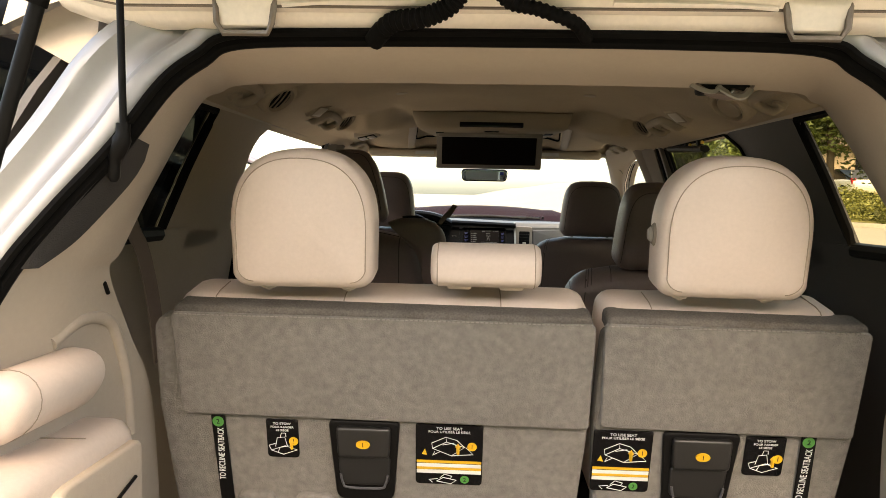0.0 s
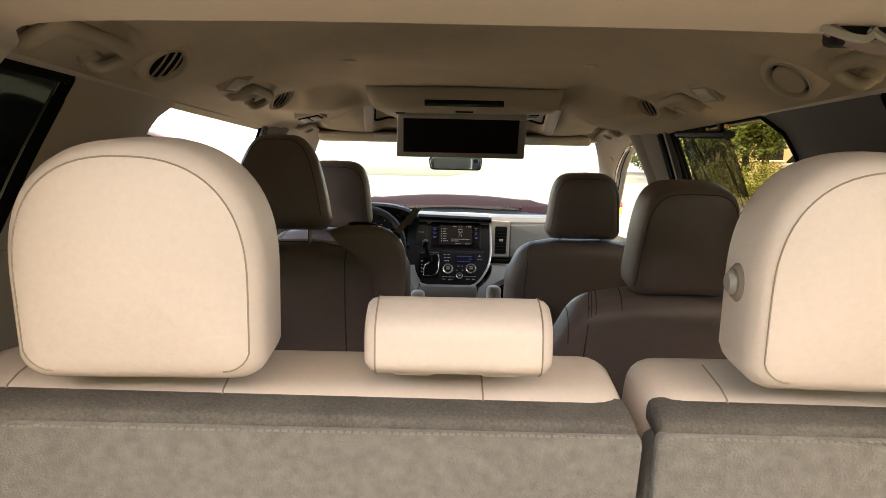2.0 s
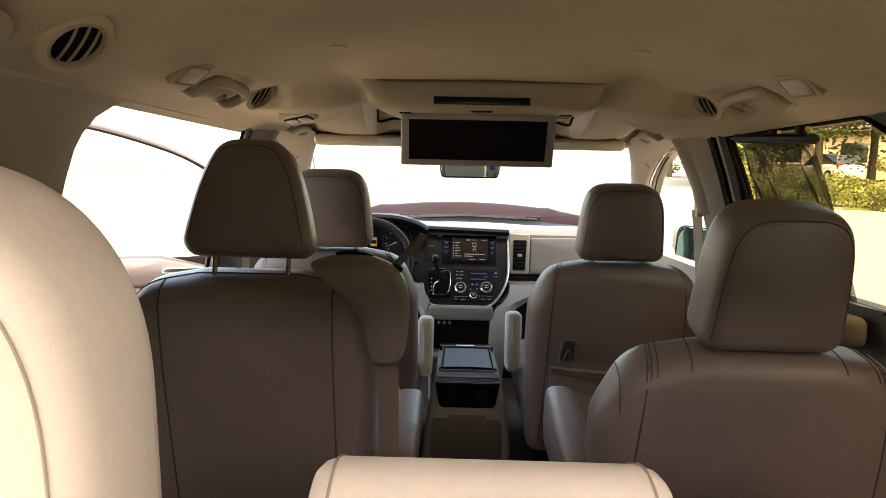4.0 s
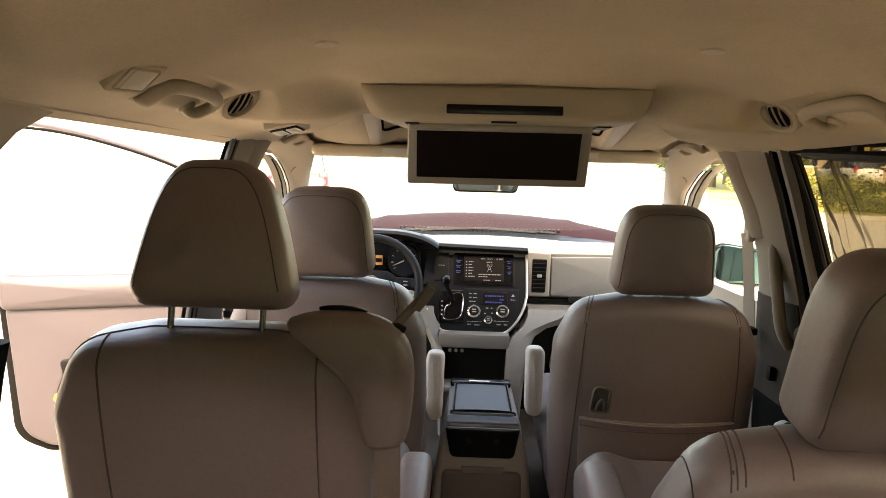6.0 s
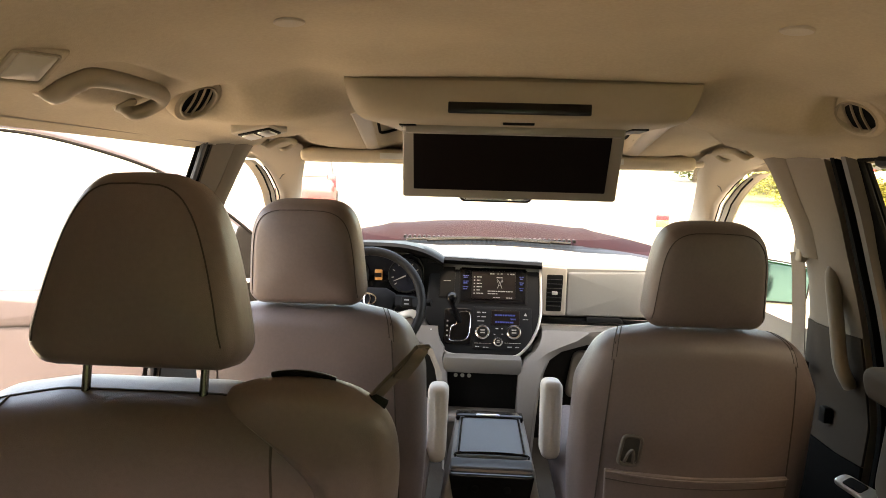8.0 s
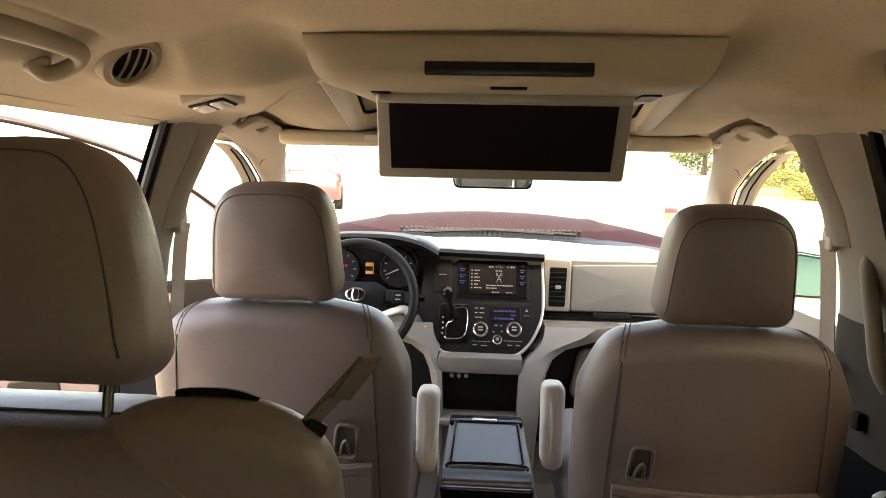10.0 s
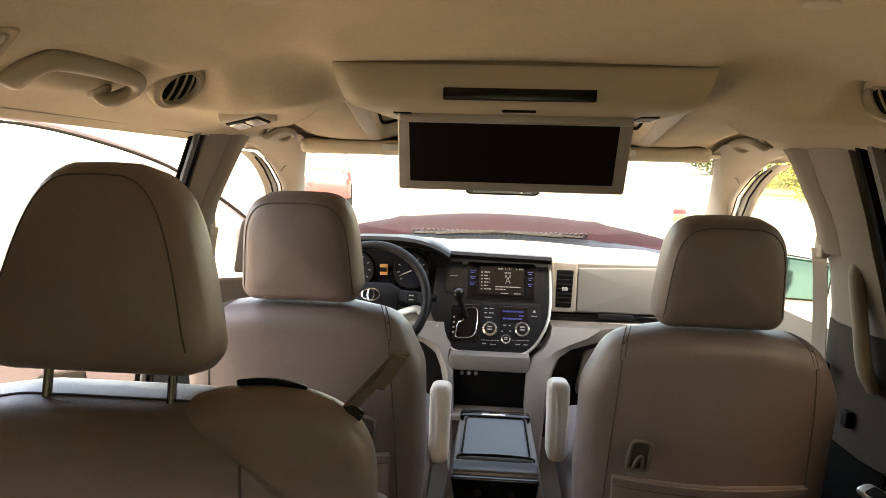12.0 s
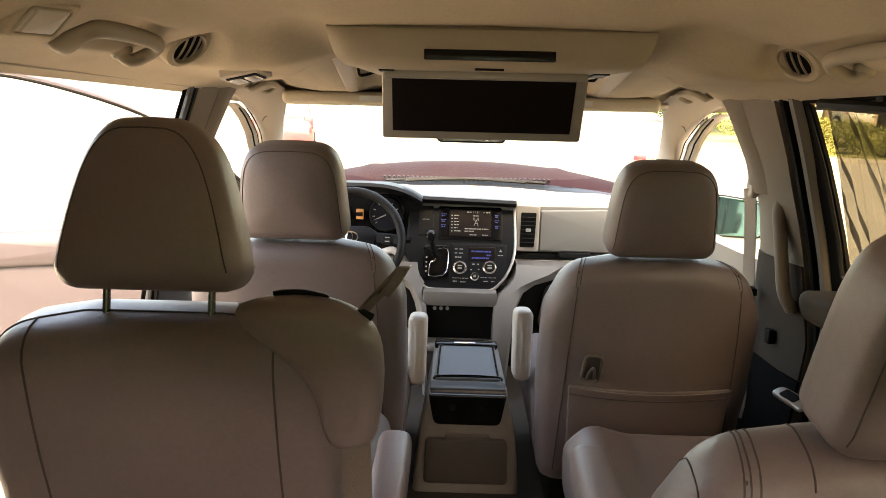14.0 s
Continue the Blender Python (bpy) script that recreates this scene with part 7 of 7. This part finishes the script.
# dark tubes painted in for the shade between the pressed ridges
for y, z, r in ((1.1005, 1.5375, 0.0022), (1.0885, 1.5495, 0.0016), (1.072, 1.557, 0.0028)):
    bm = bmesh.new()
    tube(bm, [(-0.60 + 0.06 * k, y, z + 0.10 * 0.35 * 9 * max(0, abs(-0.60 + 0.06 * k) / 0.64 - 0.86) ** 1.3 - 0.001) for k in range(21)], r, 6)
    part("ridge_shade", bm, PRIMER, tg)


def harness(pts, r, label):
    h = thing("wire_harness", label, "cable", "tailgate cables")
    path = smooth_path([Vector(p) - Vector((0, 0, 0.011)) for p in pts], 22)
    bm = bmesh.new()
    n = len(path)
    tube(bm, path, [r * (0.86 + 0.16 * (k % 4 in (0, 1))) if 0.12 < k / n < 0.92 else r * 1.02 for k in range(n)], 12)
    part("sleeve", bm, RUBBER, h)
    return h


harness([(-0.205, 1.135, 1.512), (-0.175, 1.10, 1.528), (-0.130, 1.08, 1.530), (-0.095, 1.07, 1.545), (-0.075, 1.05, 1.575), (-0.05, 1.0, 1.62)], 0.0135, "thick black corrugated cable sleeve")
harness([(0.085, 1.130, 1.517), (0.062, 1.09, 1.527), (0.015, 1.08, 1.541), (-0.025, 1.07, 1.548), (-0.045, 1.05, 1.575), (-0.04, 1.0, 1.62)], 0.0095, "thin black corrugated cable sleeve")

strut = thing("gas_strut", "slim black gas strut of the tailgate", "strut", "tailgate struts")
bm = bmesh.new()
tube(bm, [(-0.520, 1.06, 1.362), (-0.518, 1.05, 1.78)], 0.0046, 10)
part("rod", bm, BLACK, strut)
bm = bmesh.new()
tube(bm, smooth_path([(-0.520, 1.06, 1.375), (-0.522, 1.06, 1.355), (-0.535, 1.065, 1.330), (-0.54, 1.07, 1.30)], 4), [0.009] * 4 + [0.0115] * 4 + [0.008] * 4 + [0.005], 10)
part("ball_socket", bm, BLACK, strut)
strut2 = thing("gas_strut", "thick black tailgate strut tube", "strut", "tailgate struts")
bm = bmesh.new()
tube(bm, [(-0.560, 0.82, 1.17), (-0.515, 0.82, 1.318), (-0.462, 0.82, 1.480), (-0.415, 0.82, 1.62)], 0.0070, 12)
part("tube", bm, BLACK, strut2)
bm = bmesh.new()
tube(bm, [(-0.470, 0.82, 1.458), (-0.464, 0.82, 1.474)], 0.0092, 12)
part("collar", bm, RUBBER, strut2)
bm = bmesh.new()
tube(bm, [(-0.560, 0.82, 1.17), (-0.64, 0.85, 0.90)], 0.010, 10)
part("rod", bm, SATIN_DARK, strut2)

# strut recess behind the seal, laid on as dark felt with its shade painted in
bm = bmesh.new()
rings = []
picked = [(s, l) for s, l in zip(seal_line, lip_line) if s.x < 0 and 1.185 < s.z < 1.372]
for k, (s, l) in enumerate(picked):
    f = k / (len(picked) - 1)
    w0, w1 = 0.04, 0.22 + 0.20 * f
    taper = min(1, 5 * f, 5 * (1 - f)) ** 0.5
    mid, half = (w0 + w1) / 2, (w1 - w0) / 2 * taper
    off = Vector((0.026, -0.016, 0.004))
    rings.append([s.lerp(l, w0 * 0.6) + off * 0.5, s.lerp(l, mid) + off, s.lerp(l, mid + half) + off])
loft(bm, rings, caps=False, closed=False)
part("strut_recess", bm, CARPET_DARK, rear_opening, "dark grey strut recess")

st = thing("stowed_seat", "folded beige leather middle seat in the cargo side", "seat")
bm = bmesh.new()
prof = [(math.cos(a), math.sin(a)) for a in (2 * math.pi * k / 24 for k in range(24))]
rings = []
for y, s in ((0.962, 0.5), (0.965, 0.75), (0.972, 0.90), (0.985, 1.0), (1.125, 1.0), (1.142, 0.88), (1.150, 0.6)):
    rings.append([(-0.655 + 0.055 * s * c + 0.04 * (y - 0.95), y, 1.012 + 0.047 * s * d + 0.012 * c) for c, d in prof])
loft(bm, rings)
hr = part("headrest", bm, LEATHER, st)
bm = bmesh.new()
tube(bm, [(-0.655 + 0.0553 * c + 0.04 * 0.045, 0.998, 1.012 + 0.0473 * d + 0.012 * c) for c, d in prof], 0.0009, 5, closed=True)
part("seam", bm, SEAM_PALE, hr)
bm = bmesh.new()
pillow(bm, rpoly([(0.84, 0.50, 0.05), (1.20, 0.50, 0.05), (1.212, 0.935, 0.04), (0.84, 0.945, 0.04)], 5), 0.20, 0.03, (0.0, 0.0), pose(-0.585, 0, 0, 0, 0, 90))
cu = part("cushion", bm, LEATHER, st)
bm = bmesh.new()
pillow(bm, rpoly([(0.98, 0.52, 0.04), (1.185, 0.52, 0.04), (1.197, 0.902, 0.02), (0.98, 0.908, 0.03)], 5), 0.02, 0.006, m=pose(-0.572, 0, 0, 0, 0, 90))
part("back_panel", bm, TRIM, st, "hard beige back panel")
bm = bmesh.new()
tube(bm, [(-0.568, 1.08, 0.832), (-0.568, 1.165, 0.852)], 0.003, 5)
part("panel_slot", bm, BLACK, st)
bm = bmesh.new()
tube(bm, [(-0.60, 1.09, 0.9385), (-0.70, 1.08, 0.940), (-0.76, 1.07, 0.940)], 0.0010, 5)
part("seam", bm, SEAM_PALE, cu)
bm = bmesh.new()
pillow(bm, rpoly([(0.85, 0.55, 0.05), (1.18, 0.55, 0.05), (1.17, 0.965, 0.05), (0.86, 0.975, 0.05)], 5), 0.08, 0.03, (0.02, 0), pose(-0.70, 0, 0, 0, 0, 90))
part("backrest", bm, LEATHER, st)

bm = bmesh.new()
tube(bm, smooth_path([(-0.655, 1.10, 1.070), (-0.654, 1.138, 1.084), (-0.653, 1.171, 1.091), (-0.653, 1.211, 1.087), (-0.654, 1.255, 1.067), (-0.656, 1.287, 1.011), (-0.657, 1.303, 0.962), (-0.658, 1.313, 0.905), (-0.660, 1.320, 0.860)], 4), 0.011, 10)
part("pocket_rim", bm, TRIM, rear_opening)
bm = bmesh.new()
tube(bm, [(-0.644, 1.222, 1.141), (-0.645, 1.234, 1.122)], 0.0035, 6)
part("trim_slot", bm, BLACK, rear_opening)
rear_belt = thing("rear_seat_belt", "dark taupe third-row seat belt against the side trim", "seat belt")
bm = bmesh.new()
strap(bm, [(-0.772, 1.53, 1.25), (-0.765, 1.545, 1.20), (-0.758, 1.570, 1.15), (-0.760, 1.615, 1.035), (-0.770, 1.66, 0.90)], Vector((0.3, 1, 0.25)), 0.036)
part("webbing", bm, BELT, rear_belt)
bm = bmesh.new()
box(bm, (-0.80, 1.505, 1.245), (-0.758, 1.555, 1.275), 0.008)
part("belt_guide", bm, BLACK, rear_belt)

# ---------------------------------------------------------------- outside
rng = random.Random(5)


def foliage(bm, centre, radius, count, leaf, squash=0.8):
    """Many small leaf clumps spread through an uneven crown."""
    lobes = [(Vector((rng.gauss(0, .5), rng.gauss(0, .5), rng.gauss(0, .42))) * radius, radius * rng.uniform(0.35, 0.62)) for _ in range(11)]
    verts, faces = [], []
    for _ in range(count):
        c, r = rng.choice(lobes)
        v = Vector((rng.gauss(0, 1), rng.gauss(0, 1), rng.gauss(0, 1))).normalized() * r * rng.uniform(0.55, 1.0) ** 0.6
        p = Vector(centre) + Vector((c.x + v.x, c.y + v.y, (c.z + v.z) * squash))
        a = Vector((rng.gauss(0, 1), rng.gauss(0, 1), rng.gauss(0, 0.5))).normalized()
        b = a.cross(Vector((rng.gauss(0, 1), rng.gauss(0, 1), rng.gauss(0, 1)))).normalized()
        s = leaf * rng.uniform(0.6, 1.3)
        k = len(verts)
        verts += [p - a * s, p + b * s * 0.5, p + a * s, p - b * s * 0.5]
        faces.append((k, k + 1, k + 2, k + 3))
    me = bpy.data.meshes.new("tmp")
    me.from_pydata(verts, [], faces)
    bm.from_mesh(me)
    bpy.data.meshes.remove(me)
    return bm


def ground_z(x, y):
    return 0.045 * max(0, min(y - 4, 60)) * (0.45 + 0.55 * smoothstep(0, 8, x)) - 0.02


def tree(x, y, h, r, leaf_mat, label):
    z = ground_z(x, y)
    t = thing("tree", label, "tree", "street trees")
    bm = bmesh.new()
    tube(bm, smooth_path([(x, y, z - 0.2), (x + 0.05, y, z + h * 0.25), (x - 0.08, y + 0.1, z + h * 0.5), (x + 0.1, y, z + h * 0.8)], 4), [0.20 - 0.012 * k for k in range(13)], 10)
    trunk = part("trunk", bm, BARK, t)
    for k in range(6):
        a = k * 1.05 + rng.random()
        s = Vector((x, y, z + h * (0.30 + 0.07 * k)))
        e = s + Vector((math.cos(a) * r * 0.8, math.sin(a) * r * 0.8, r * 0.55))
        bm = bmesh.new()
        tube(bm, smooth_path([s, s.lerp(e, 0.5) + Vector((0, 0, 0.15)), e], 4), [0.07 - 0.006 * i for i in range(9)], 7)
        part("limb", bm, BARK, trunk)
    bm = bmesh.new()
    foliage(bm, (x, y, z + h * 0.62), r, 8000, 0.115)
    part("crown", bm, leaf_mat, t, smooth=False)
    return t


def polar(az, d):
    return math.sin(radians(az)) * d, math.cos(radians(az)) * d


for az, d, h, r, mt, lb in ((38, 30, 8, 3.6, LEAF, "leafy green street tree in sun"), (34.5, 34, 9, 4.0, LEAF, "leafy green street tree in sun"), (36.5, 26, 6, 2.2, LEAF_RED, "small plum-leaved ornamental tree in sun"), (31, 36, 9, 4.2, LEAF, "leafy green street tree in sun"),
                            (27.5, 33, 8.5, 3.8, LEAF, "leafy green street tree in sun"), (24, 38, 9, 4.2, LEAF, "leafy green street tree in sun"), (20.5, 40, 10, 4.4, LEAF, "leafy green street tree in sun"), (17.4, 46, 4.2, 2.4, LEAF, "small leafy green tree in sun"), (22.3, 33, 5.0, 2.6, LEAF, "small leafy green tree in sun"), (25.3, 34, 5.2, 2.8, LEAF, "small leafy green tree in sun"), (19.4, 36, 4.6, 2.3, LEAF, "small leafy green tree in sun"), (42, 33, 9, 4.2, LEAF, "leafy green street tree in sun"), (46, 38, 9, 4.4, LEAF, "leafy green street tree in sun")):
    tree(*polar(az, d), h, r, mt, lb)
for az, d, r in ((29.0, 24, 1.0), (31.8, 23, 0.85), (33.4, 25, 1.1), (26.2, 25, 0.9), (36, 24, 1.0), (23.5, 27, 1.0)):
    x, y = polar(az, d)
    bsh = thing("bush", "rounded yellow-green garden bush", "bush", "garden bushes")
    bm = bmesh.new()
    foliage(bm, (x, y, ground_z(x, y) + r * 0.55), r, 3600, 0.05, 0.75)
    part("leaves", bm, LEAF_BUSH, bsh, smooth=False)
    bm = bmesh.new()
    tube(bm, [(x, y, ground_z(x, y) - 0.1), (x, y, ground_z(x, y) + r * 0.5)], [0.06, 0.03], 7)
    part("stem", bm, BARK, bsh)
# lawn strip under the trees
bm = bmesh.new()
rings = []
for k in range(25):
    az = 19 + 37 * k / 24
    row = []
    for j in range(8):
        x, y = polar(az, 21.5 + 4.5 * j)
        row.append((x, y, ground_z(x, y) + 0.04))
    rings.append(row)
loft(bm, rings, caps=False, closed=False)
tagged(part("lawn", bm, GRASS_M), "dry yellow-green lawn under trees", "lawn", kind="structure")
# kerb before the lawn
bm = bmesh.new()
tube(bm, [Vector((*polar(12 + 44 * k / 24, 21.3), 0)) + Vector((0, 0, ground_z(*polar(12 + 44 * k / 24, 21.3)) + 0.02)) for k in range(25)], 0.11, 6)
tagged(part("kerb", bm, CONCRETE), "pale concrete street kerb", "kerb", kind="structure")

hyd = thing("fire_hydrant", "yellow cast iron fire hydrant on the lawn", "fire hydrant")
hx, hy = polar(33.9, 22.6)
hz = ground_z(hx, hy) + 0.04
bm = bmesh.new()
loft(bm, [[(hx + r * math.cos(2 * math.pi * k / 20), hy + r * math.sin(2 * math.pi * k / 20), hz + z) for k in range(20)] for r, z in ((0.17, 0), (0.17, 0.05), (0.11, 0.06), (0.11, 0.50), (0.15, 0.52), (0.15, 0.56), (0.12, 0.60), (0.09, 0.68), (0.04, 0.73), (0.03, 0.78))])
part("barrel", bm, YELLOW_PAINT, hyd)
for a in (0, math.pi, -math.pi / 2):
    bm = bmesh.new()
    tube(bm, [(hx, hy, hz + 0.40), (hx + 0.19 * math.cos(a), hy + 0.19 * math.sin(a), hz + 0.40)], 0.06, 12)
    part("outlet", bm, YELLOW_PAINT, hyd)


def parked_car(x, y, heading, material, label, tall=1.0):
    z = ground_z(x, y)
    car = thing("parked_car", label, "car", "parked cars")
    m = pose(x, y, z, 0, 0, heading) @ Matrix.Diagonal((1, 1, tall, 1))
    bm = bmesh.new()
    rings = []
    for px, w, z0, z1 in ((-2.25, 0.72, 0.45, 0.80), (-2.1, 0.85, 0.25, 0.98), (-1.2, 0.90, 0.22, 1.02), (0.0, 0.90, 0.22, 1.0), (1.1, 0.90, 0.22, 0.98), (2.0, 0.84, 0.24, 0.86), (2.25, 0.70, 0.40, 0.70)):
        o = rpoly([(-w, z0, 0.1), (w, z0, 0.1), (w, z1 - 0.1, 0.15), (w * 0.9, z1, 0.08), (-w * 0.9, z1, 0.08), (-w, z1 - 0.1, 0.15)], 3)
        rings.append([m @ Vector((px, p.x, p.y)) for p in o])
    loft(bm, rings)
    part("body", bm, material, car)
    bm = bmesh.new()
    rings = []
    for px, w, z1 in ((-2.0, 0.78, 1.02), (-1.75, 0.70, 1.55), (-0.4, 0.70, 1.66), (0.5, 0.68, 1.58), (1.15, 0.78, 1.0)):
        o = rpoly([(-0.82, 0.95, 0.04), (0.82, 0.95, 0.04), (w, z1, 0.12), (-w, z1, 0.12)], 3)
        rings.append([m @ Vector((px, p.x, p.y)) for p in o])
    loft(bm, rings)
    part("cabin", bm, DARK_GLASS, car, "dark glazed cabin")
    for px in (-1.4, 1.4):
        for s in (-1, 1):
            bm = bmesh.new()
            disc(bm, 0.34, 0.22, m @ pose(px, s * 0.92 if s < 0 else 0.70, 0.32), 24, 0.03)
            w = part("wheel", bm, RUBBER, car)
            bm = bmesh.new()
            disc(bm, 0.20, 0.02, m @ pose(px, -0.93 if s < 0 else 0.91, 0.32), 20, 0.005)
            part("rim", bm, SATIN, w)
    for s in (-1, 1):
        bm = bmesh.new()
        box(bm, (-2.16, s * 0.72 - 0.13, 0.72), (-2.0, s * 0.72 + 0.13, 1.06), 0.03, m)
        part("tail_lamp", bm, RED, car, "red tail lamp")
    return car


x, y = polar(28.5, 47)
parked_car(x, y, 95, WHITE_PAINT, "white car parked across the street")
parked_car(-5.45, 22.2, 104, MAROON, "tall maroon car with red tail lamps parked ahead", 1.1)

# a low tan house behind the trees
hs = thing("house", "low tan house behind the trees", "house")
hx, hy = polar(29.5, 52)
hz = ground_z(hx, hy)
mh = pose(hx, hy, hz, 0, 0, -25)
bm = bmesh.new()
box(bm, (-7, -4, 0), (7, 4, 3.0), 0.02, mh)
part("wall", bm, HOUSE, hs)
bm = bmesh.new()
loft(bm, [[mh @ Vector((px, py, pz)) for py, pz in ((-4.6, 2.9), (0, 5.2), (4.6, 2.9), (4.4, 2.8), (-4.4, 2.8))] for px in (-7.5, 7.5)])
part("roof", bm, BARK, hs, smooth=False)
for k in (-4, -0.5, 3):
    bm = bmesh.new()
    box(bm, (k, -4.06, 1.0), (k + 1.4, -3.98, 2.2), 0.01, mh)
    w = part("window", bm, DARK_GLASS, hs)
    bm = bmesh.new()
    box(bm, (k - 0.1, -4.10, 0.9), (k + 1.5, -4.02, 0.99), 0.01, mh)
    part("sill", bm, WHITE_PAINT, w)

# small red and yellow sign at the kerb
sg = thing("kerb_sign", "small red and yellow sign on a post", "sign")
bm = bmesh.new()
tube(bm, [(3.75, 15, ground_z(3.75, 15)), (3.75, 15, 0.93)], 0.02, 8)
part("post", bm, SATIN, sg)
bm = bmesh.new()
box(bm, (3.60, 14.96, 0.60), (3.86, 14.99, 0.74), 0.005)
part("yellow_panel", bm, YELLOW_PAINT, sg)
bm = bmesh.new()
box(bm, (3.60, 14.96, 0.745), (3.86, 14.99, 0.87), 0.005)
part("red_panel", bm, RED, sg)

# tall clipped hedge, unseen, added to close off sky light behind the van
line = smooth_path([(16, -7.2, 0), (9, -7.0, 0), (3, -7.1, 0), (-3, -6.9, 0), (-9, -7.2, 0), (-16, -7.0, 0)], 14)
bm = bmesh.new()
rings = []
for i, p in enumerate(line):
    t = (line[min(i + 1, len(line) - 1)] - line[max(i - 1, 0)]).normalized()
    n = Vector((t.y, -t.x, 0))
    bulge = 0.18 * math.sin(i * 1.3) + 0.12 * math.sin(i * 2.9 + 1)
    rings.append([p + n * d + Vector((0, 0, z)) for d, z in ((0.5, -0.1), (0.1 - bulge, 0.1), (-0.1 - bulge, 1.6), (0.0 - bulge, 3.2), (0.5, 4.0 + 0.6 * bulge), (1.1, 3.9), (1.5, 3.0), (1.5, -0.1))])
loft(bm, rings)
tagged(part("hedge", bm, LEAF), "unseen clipped hedge added behind the van to block sky light", "hedge")
